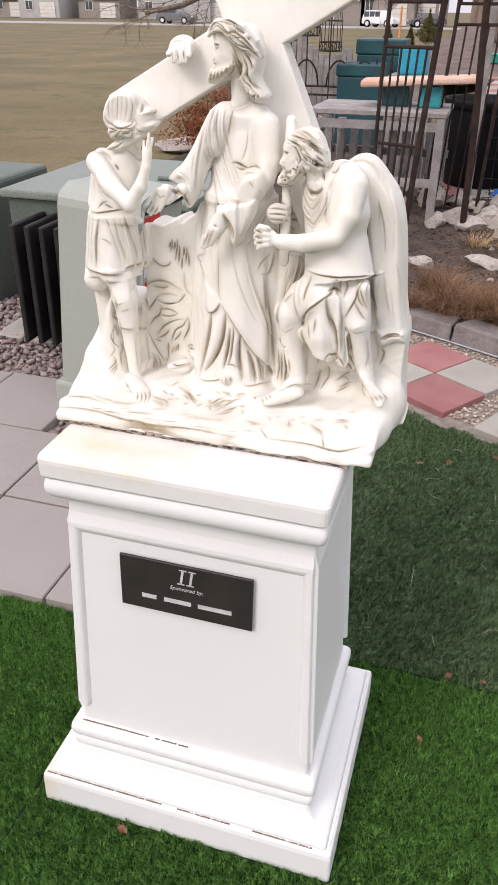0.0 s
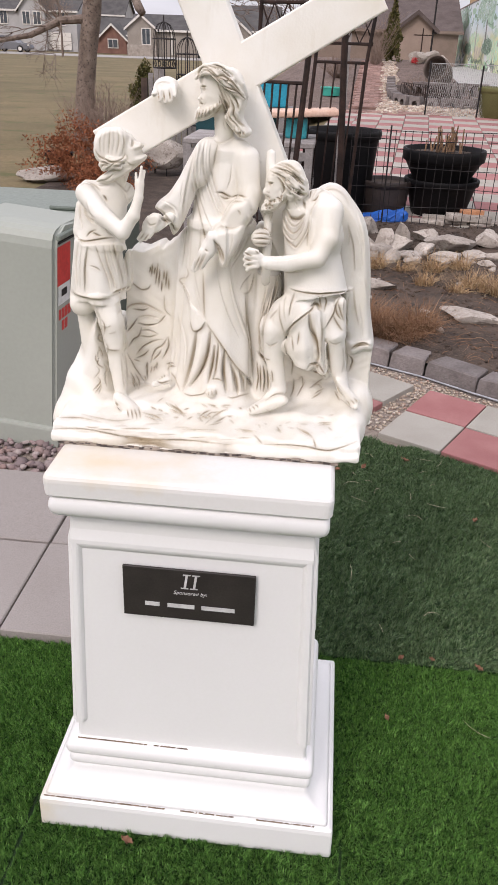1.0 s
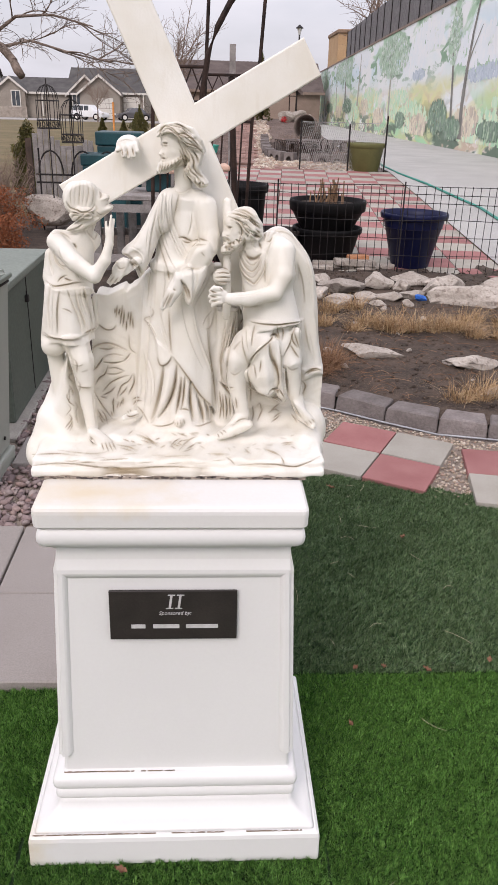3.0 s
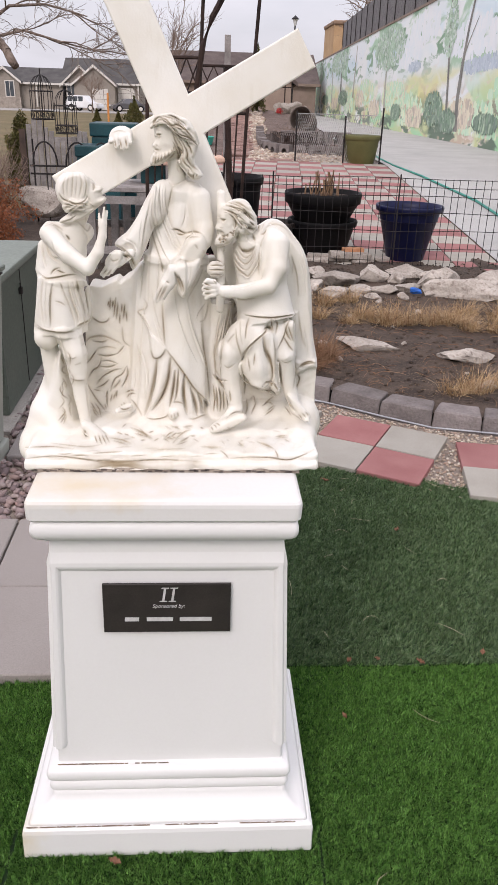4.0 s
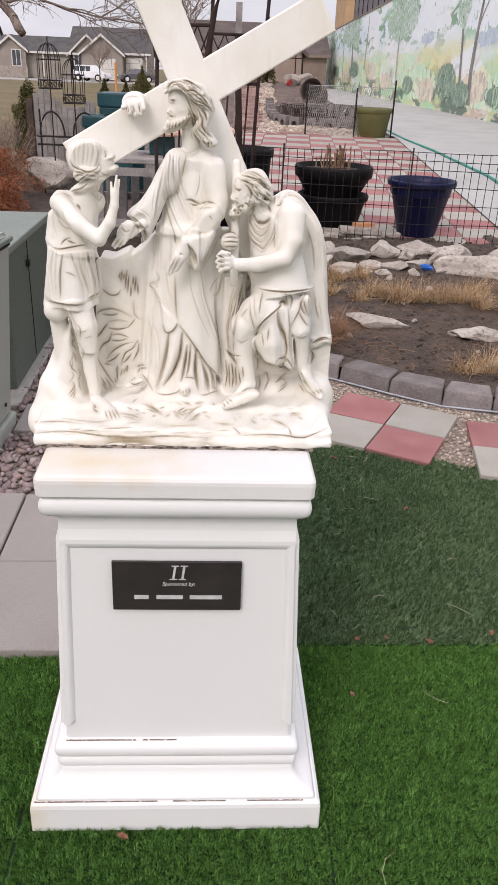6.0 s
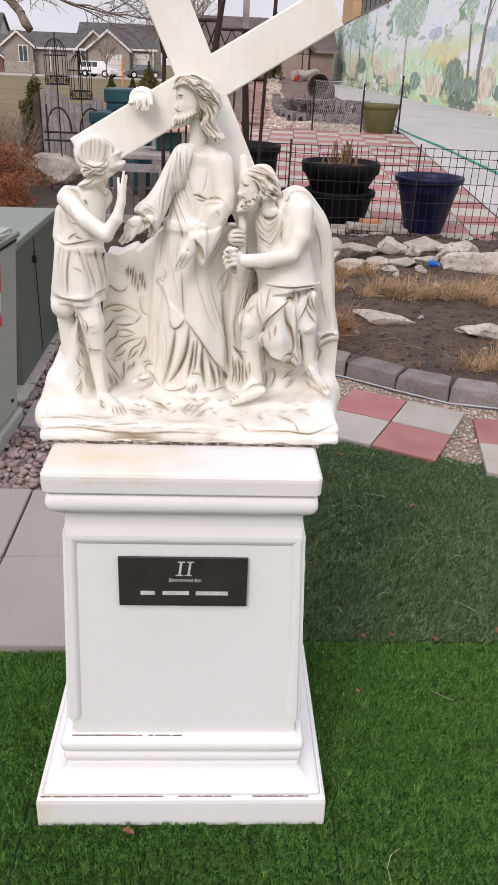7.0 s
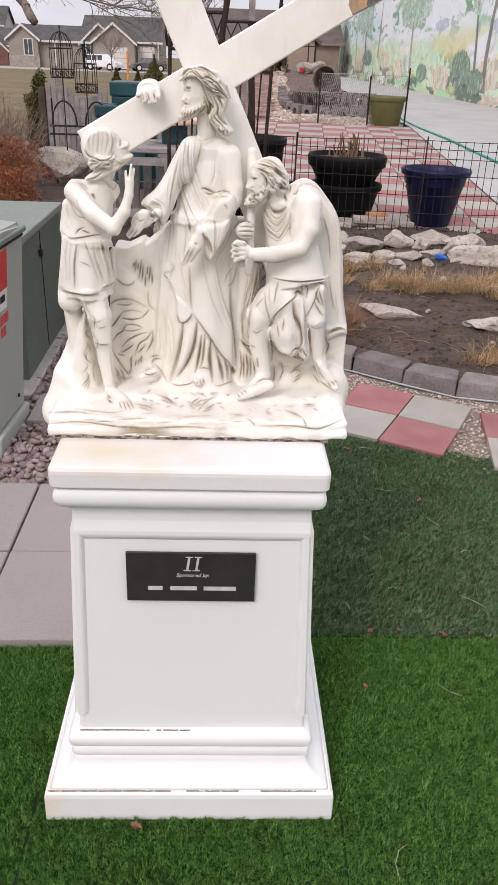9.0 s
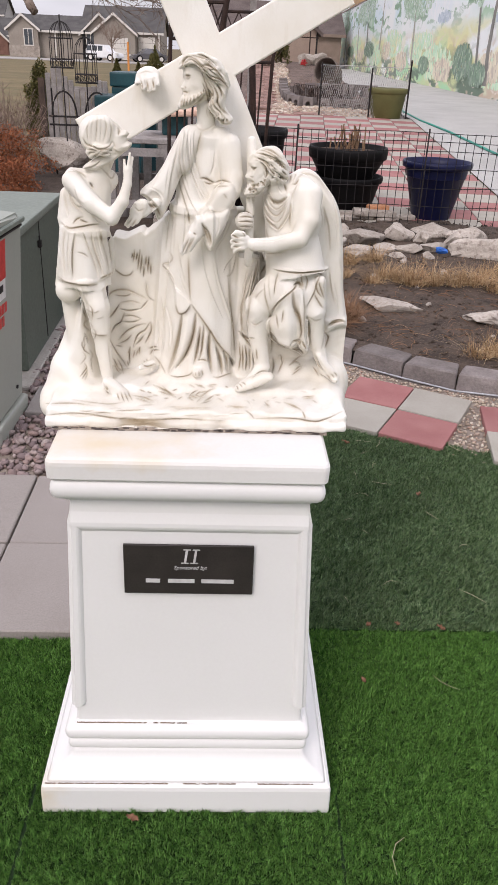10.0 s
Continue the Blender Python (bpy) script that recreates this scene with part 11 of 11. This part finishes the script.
    part("upright", boxbm(-0.017, 0.017, -0.017, 0.017, 0, 0.98), M["iron"], stake)
    part("crossbar", boxbm(-0.28, 0.28, -0.012, 0.012, 0.78, 0.81), M["iron"], stake)
    for k, (x, y, sx, sz) in enumerate(((2.5, 25.6, 0.3, 0.2), (2.95, 25.7, 0.34, 0.22), (3.3, 25.5, 0.25, 0.16))):
        stone(x, y, sx, 0.2, sz, 720 + k, z=far_z(x, y) + 0.08, rot=10 * k, label="pale boulder on the soil bank", group="boulders on the bank")
    leafy_bush("red_flowers", 2.42, 25.3, far_z(2.42, 25.3) + 0.02, 0.1, 0.1, 0.16, 160, 0.05, mat("red_petals", (0.5, 0.02, 0.03), (0.6, 0.05, 0.05), 9, 0.6, 0), 61, "small bunch of red flowers on the bank")
    bm = bmesh.new()
    lathe(bm, [(0.001, 0), (0.2, 0), (0.24, 0.16), (0.25, 0.16), (0.25, 0.18), (0.22, 0.18), (0.18, 0.03)], 24)
    ob = put("basin", bm, mat("turquoise_plastic", (0.04, 0.35, 0.28), (0.06, 0.45, 0.36), 6, 0.5, 0))
    ob.matrix_basis = pose(0.02, 18.3, far_z(0, 18.3))
    tagged(ob, "turquoise plastic basin lying on the soil bank", "basin")


def green_pot_corner():
    pot("plant_pot", 3.36, 15.9, 0.4, 0.4, 0.3, 0.6, M["greenpot"], "olive green square rimmed pot at the patio corner", lip=0.05)
    # wire mesh screen round the far bed
    t = thing("mesh_fence", "chicken wire fence on thin stakes round the far bed", "fence")
    for x, z in ((1.95, 1.42), (2.97, 1.36), (3.75, 1.53)):
        bm = bmesh.new()
        rod(bm, (x, 15.75, 0.38), (x, 15.75, z), 0.018, n=6)
        part("stake", bm, M["black"], t)
    wire = mat("galvanised_wire", (0.3, 0.3, 0.29), (0.4, 0.4, 0.39), 6, 0.5, 0)
    bm = bmesh.new()
    for k in range(42):
        x = 1.95 + 1.8 * k / 41
        for s in (-1, 1):
            pts = [(x + s * 0.022 * (j % 2), 15.76, 0.45 + 0.062 * j + 0.02 * math.sin(3 * x)) for j in range(16)]
            tube(bm, pts, 0.003, 3)
    for z in (0.45, 1.38):
        rod(bm, (1.95, 15.76, z), (3.75, 15.76, z), 0.006, n=4)
    part("mesh", bm, wire, t)
    far_bed()
    # garden hose along the path
    hose = mat("teal_garden_hose", (0.02, 0.2, 0.16), (0.03, 0.3, 0.22), 4, 0.5, 0)
    bm = bmesh.new()
    tube(bm, [(3.5, 5.4, 0.21), (3.75, 7.4, 0.255), (3.97, 9.1, 0.3), (4.09, 10.3, 0.33), (4.08, 11.7, 0.365), (4.07, 13.4, 0.41), (3.98, 15.4, 0.45), (4.12, 17.7, 0.46), (4.3, 19.0, 0.46)], 0.018, 6)
    tagged(put("garden_hose", bm, hose), "teal garden hose lying along the concrete path", "hose")


green_pot_corner()

# ---- houses, cars and lamp beyond the field ----
M["siding"] = mat("grey_tan_siding", (0.27, 0.235, 0.2), (0.32, 0.285, 0.245), 0.8, 0.85, 0.1, 12)
M["shingle"] = mat("dark_grey_shingles", (0.06, 0.055, 0.055), (0.1, 0.095, 0.09), 1.2, 0.9, 0.4, 10)
M["trim"] = mat("off_white_trim", (0.6, 0.57, 0.52), (0.68, 0.65, 0.6), 2, 0.7, 0)
M["brickwall"] = mat("brown_red_brick_wall", (0.16, 0.085, 0.065), (0.24, 0.13, 0.1), 1.5, 0.9, 0.3, 14)
M["glass"] = mat("dark_window_glass", (0.05, 0.06, 0.07), (0.09, 0.1, 0.11), 2, 0.08, 0)
M["stonework"] = mat("pale_stone_veneer", (0.26, 0.22, 0.19), (0.42, 0.37, 0.32), 2.5, 0.9, 0.5, 9)


def gable(t, x0, x1, y0, y1, z0, eave, ridge, along, wall, over=0.35, trim=None, roofing=None):
    """Walls and pitched roof of one wing; along: the ridge's axis."""
    part("wall", boxbm(x0, x1, y0, y1, z0, eave), wall, t)
    bm = bmesh.new()
    if along == "x":
        ym = (y0 + y1) / 2
        for s, ya in ((1, y0 - over), (-1, y1 + over)):
            drop = eave - (ridge - eave) * over / (ym - y0)
            lo, hi = [], []
            for x in (x0 - over, x1 + over):
                lo.append((x, ya, drop))
                hi.append((x, ym, ridge))
            top = [bm.verts.new(v) for v in (lo[0], lo[1], hi[1], hi[0])]
            bot = [bm.verts.new((v[0], v[1], v[2] - 0.18)) for v in (lo[0], lo[1], hi[1], hi[0])]
            loft(bm, [top, bot])
        ends = [((x, y0, eave), (x, y1, eave), (x, ym, ridge - 0.15)) for x in (x0, x1)]
    else:
        xm = (x0 + x1) / 2
        for xa in (x0 - over, x1 + over):
            drop = eave - (ridge - eave) * over / (xm - x0)
            lo, hi = [], []
            for y in (y0 - over, y1 + over):
                lo.append((xa, y, drop))
                hi.append((xm, y, ridge))
            top = [bm.verts.new(v) for v in (lo[0], lo[1], hi[1], hi[0])]
            bot = [bm.verts.new((v[0], v[1], v[2] - 0.18)) for v in (lo[0], lo[1], hi[1], hi[0])]
            loft(bm, [top, bot])
        ends = [((x0, y, eave), (x1, y, eave), (xm, y, ridge - 0.15)) for y in (y0, y1)]
    roof = part("roof", bm, roofing or M["shingle"], t)
    for tri in ends:
        g = bmesh.new()
        g.faces.new([g.verts.new(v) for v in tri])
        part("gable_wall", g, wall, t)
    if along == "y":
        bm = bmesh.new()
        xm = (x0 + x1) / 2
        for xa in (x0 - over, x1 + over):
            drop = eave - (ridge - eave) * over / (xm - x0)
            v = [bm.verts.new(q) for q in ((xa, y0 - over - 0.02, drop), (xm, y0 - over - 0.02, ridge), (xm, y0 - over - 0.02, ridge - 0.3), (xa, y0 - over - 0.02, drop - 0.28))]
            bm.faces.new(v)
        part("bargeboard", bm, trim or M["trim"], roof)
    else:
        part("gutter", boxbm(x0 - over, x1 + over, y0 - over - 0.06, y0 - over, eave - 0.35, eave - 0.12), trim or M["trim"], roof)


def window(t, x, z, w, h, y):
    win = part("window", boxbm(x - w / 2 - 0.12, x + w / 2 + 0.12, y - 0.06, y, z - h / 2 - 0.12, z + h / 2 + 0.12), M["trim"], t)
    part("pane", boxbm(x - w / 2, x + w / 2, y - 0.09, y - 0.062, z - h / 2, z + h / 2), M["glass"], win)
    part("muntin", boxbm(x - 0.03, x + 0.03, y - 0.11, y - 0.092, z - h / 2, z + h / 2), M["trim"], win)


def garage(t, x0, x1, z0, z1, y):
    d = part("garage_door", boxbm(x0, x1, y - 0.08, y, z0, z1), M["trim"], t)
    for k in range(1, 4):
        part("groove", boxbm(x0, x1, y - 0.084, y - 0.081, z0 + (z1 - z0) * k / 4 - 0.02, z0 + (z1 - z0) * k / 4 + 0.02), M["siding"], d)


def houses():
    t = thing("house", "single storey grey tan house with dark shingle roof and gables", "house")
    gable(t, -25.5, -16.5, 101, 109, 0, 3.0, 4.6, "x", M["siding"])
    gable(t, -25.6, -22.2, 100.2, 108, 0, 3.2, 4.55, "y", M["siding"])
    part("stone_base", boxbm(-25.65, -22.1, 100.1, 100.2, 0, 1.2), M["stonework"], t)
    window(t, -23.3, 2.1, 0.9, 1.6, 100.15)
    part("downpipe", boxbm(-20.4, -20.25, 100.8, 100.95, 0.2, 2.8), M["trim"], t)
    t = thing("house", "grey tan house with two gables and white garage doors", "house")
    gable(t, -17.3, -8.0, 102, 112, 0, 3.2, 5.9, "x", M["siding"])
    gable(t, -17.2, -13.0, 101, 108, 0, 3.0, 4.95, "y", M["siding"])
    gable(t, -15.7, -10.9, 100, 108, 0, 3.1, 5.0, "y", M["siding"])
    window(t, -16.2, 2.2, 0.9, 1.3, 100.95)
    garage(t, -13.7, -11.7, 0.1, 2.4, 99.98)
    garage(t, -10.7, -8.7, 0.1, 2.6, 101.95)
    part("downpipe", boxbm(-8.3, -8.15, 101.7, 101.85, 0.2, 3.1), M["trim"], t)
    # across the field
    t = thing("house", "two storey pale grey house across the field", "house")
    pale = mat("pale_grey_siding", (0.36, 0.35, 0.34), (0.44, 0.43, 0.42), 1, 0.85, 0.1)
    gable(t, -47, -35.5, 112, 122, 0, 5.0, 7.5, "x", pale)
    gable(t, -43, -39.5, 111, 118, 0, 5.2, 7.2, "y", pale)
    for x in (-45.5, -42, -40.5, -37.5):
        window(t, x, 3.9, 0.9, 1.4, 110.95 if -43 < x < -39.5 else 111.95)
    garage(t, -40.5, -36.3, 0.2, 2.3, 111.9)
    t = thing("house", "low brown brick house with a gable across the field", "house")
    gable(t, -33, -27.5, 112, 122, 0, 2.4, 4.4, "x", M["brickwall"])
    gable(t, -32.2, -28.4, 110.5, 118, 0, 1.9, 3.6, "y", M["brickwall"])
    window(t, -30.2, 1.2, 1.2, 0.9, 110.45)
    for k in range(8):
        x = -108 + 9.5 * k
        t = thing("house", "distant pale grey house beyond the field", "house", group="distant houses")
        gable(t, x, x + 7.5, 128 + (k % 3) * 3, 138, 0, 3.2 + (k % 2) * 2.0, 5.6 + (k % 2) * 2.2, "x", pale if k % 2 else M["siding"])
        window(t, x + 2, 1.9, 1.2, 1.2, 127.95 + (k % 3) * 3)
        garage(t, x + 4, x + 6.8, 0.1, 2.3, 127.95 + (k % 3) * 3)
    t = thing("house", "house with a long brown shingle roof", "house")
    brown = mat("brown_siding", (0.2, 0.15, 0.12), (0.27, 0.2, 0.165), 1, 0.9, 0.1)
    umber = mat("brown_shingles", (0.075, 0.055, 0.05), (0.12, 0.092, 0.083), 1.2, 0.9, 0.4, 10)
    gable(t, -3.4, 10.2, 76, 88, 0, 3.3, 5.9, "x", brown, trim=brown, roofing=umber)
    t = thing("house", "tan house with a brown gable roof", "house")
    gable(t, 3.95, 6.4, 60, 68, 0, 3.15, 4.1, "y", mat("tan_siding", (0.27, 0.2, 0.165), (0.33, 0.25, 0.205), 1, 0.9, 0.1), trim=umber, roofing=umber)
    # road along the houses
    bm = bmesh.new()
    prism(bm, [(-140, 86), (12, 86), (12, 98), (-140, 98)], -0.1, 0.015)
    tagged(put("road", bm, mat("pale_road_concrete", (0.3, 0.28, 0.26), (0.36, 0.34, 0.32), 0.5, 0.9, 0.1)), "pale concrete road in front of the houses", "road", kind="structure")


houses()


def car(name, x, y, rot, L, W, Hh, paint, label, suv):
    t = thing(name, label, "car", pose(x, y, 0.02, 0, 0, rot))
    bm = bmesh.new()
    zb, zs = 0.32, Hh * (0.56 if suv else 0.6)
    prof = [(-L / 2, zb), (-L / 2, zs * 0.92), (-L / 2 + 0.1, zs)] + ([(-L / 2 + 0.25, Hh * 0.96), (-L / 2 + 0.5, Hh), (L * 0.02, Hh), (L * 0.08, Hh * 0.96), (L * 0.22, zs)] if suv else [(-L * 0.33, zs), (-L * 0.22, Hh * 0.97), (L * 0.06, Hh), (L * 0.24, zs)]) + [(L / 2 - 0.1, zs * 0.86), (L / 2, zs * 0.6), (L / 2, zb)]
    rows = []
    for yy, s in ((-W / 2, 1), (W / 2, 1)):
        rows.append([bm.verts.new((px, yy * (0.86 if pz > zs + 0.05 else 1), pz)) for px, pz in prof])
    loft(bm, rows)
    bmesh.ops.bevel(bm, geom=list(bm.edges), offset=0.05, segments=2, affect="EDGES")
    part("body", bm, paint, t)
    ys = -W / 2 * 0.93 - 0.02
    if suv:
        cells = ((-L * 0.43, -L * 0.29), (-L * 0.26, -L * 0.11), (-L * 0.08, L * 0.06))
    else:
        cells = ((-L * 0.22, -L * 0.06), (-L * 0.04, L * 0.13))
    for a, b in cells:
        part("window", boxbm(a, b, ys - 0.02, ys + 0.06, zs + 0.06, Hh * 0.93), M["glass"], t)
    for wx in (-L * 0.31, L * 0.31):
        for wy in (-W / 2 + 0.02, W / 2 - 0.02):
            bm = bmesh.new()
            bmesh.ops.create_cone(bm, cap_ends=True, segments=18, radius1=0.36, radius2=0.36, depth=0.22, matrix=pose(wx, wy, 0.36, 90, 0, 0))
            wheel = part("wheel", bm, M["blackpot"], t)
            bm = bmesh.new()
            bmesh.ops.create_cone(bm, cap_ends=True, segments=14, radius1=0.22, radius2=0.22, depth=0.24, matrix=pose(wx, wy, 0.36, 90, 0, 0))
            part("rim", bm, M["trim"], wheel)
    for wx, m_ in ((L / 2 - 0.02, M["trim"]), (-L / 2 + 0.02, M["brickwall"])):
        part("light", boxbm(wx - 0.05, wx + 0.04, -W / 2 + 0.1, -W / 2 + 0.45, zs * 0.72, zs * 0.9), m_, t)


white_paint = mat("white_car_paint", (0.7, 0.7, 0.7), (0.76, 0.76, 0.76), 1, 0.25, 0)
grey_paint = mat("grey_car_paint", (0.16, 0.16, 0.17), (0.2, 0.2, 0.21), 1, 0.25, 0, metal=0.5)
car("suv", -13.5, 93.0, -22, 3.9, 1.8, 1.6, white_paint, "white suv parked in front of a house", True)
car("sedan", -8.9, 95.0, 200, 4.0, 1.8, 1.4, grey_paint, "grey sedan parked in front of a house", False)
car("suv", -38.0, 95.0, -4, 4.6, 1.9, 1.7, grey_paint, "grey suv parked across the field", True)


def street_lamp():
    t = thing("street_lamp", "black street lamp with a lantern head", "lamp", pose(6.35, 60, 0))
    bm = bmesh.new()
    rod(bm, (0, 0, 0), (0, 0, 6.56), 0.07, 0.055, 10)
    part("pole", bm, M["black"], t)
    bm = bmesh.new()
    lathe(bm, [(0.06, 6.55), (0.09, 6.62), (0.19, 6.98), (0.001, 6.98)], 12)
    part("lantern", bm, mat("frosted_lamp_glass", (0.5, 0.5, 0.48), (0.6, 0.6, 0.58), 2, 0.3, 0), t)
    bm = bmesh.new()
    lathe(bm, [(0.001, 7.22), (0.07, 7.16), (0.27, 7.0), (0.27, 6.96), (0.001, 6.96)], 12)
    part("cap", bm, M["black"], t)


street_lamp()


def field_things():
    t = thing("marker_post", "orange marker post in the field", "post", pose(-4.75, 40, 0))
    bm = bmesh.new()
    rod(bm, (0, 0, 0), (0, 0, 1.75), 0.05, n=8)
    part("stake", bm, mat("orange_plastic", (0.6, 0.22, 0.05), (0.7, 0.3, 0.08), 4, 0.6, 0), t)
    t = thing("wooden_post", "grey square wooden post behind the arbour", "post", pose(0.255, 6.0, 0))
    part("post", boxbm(-0.026, 0.026, -0.026, 0.026, 0, 2.09), M["greywood"], t)


field_things()
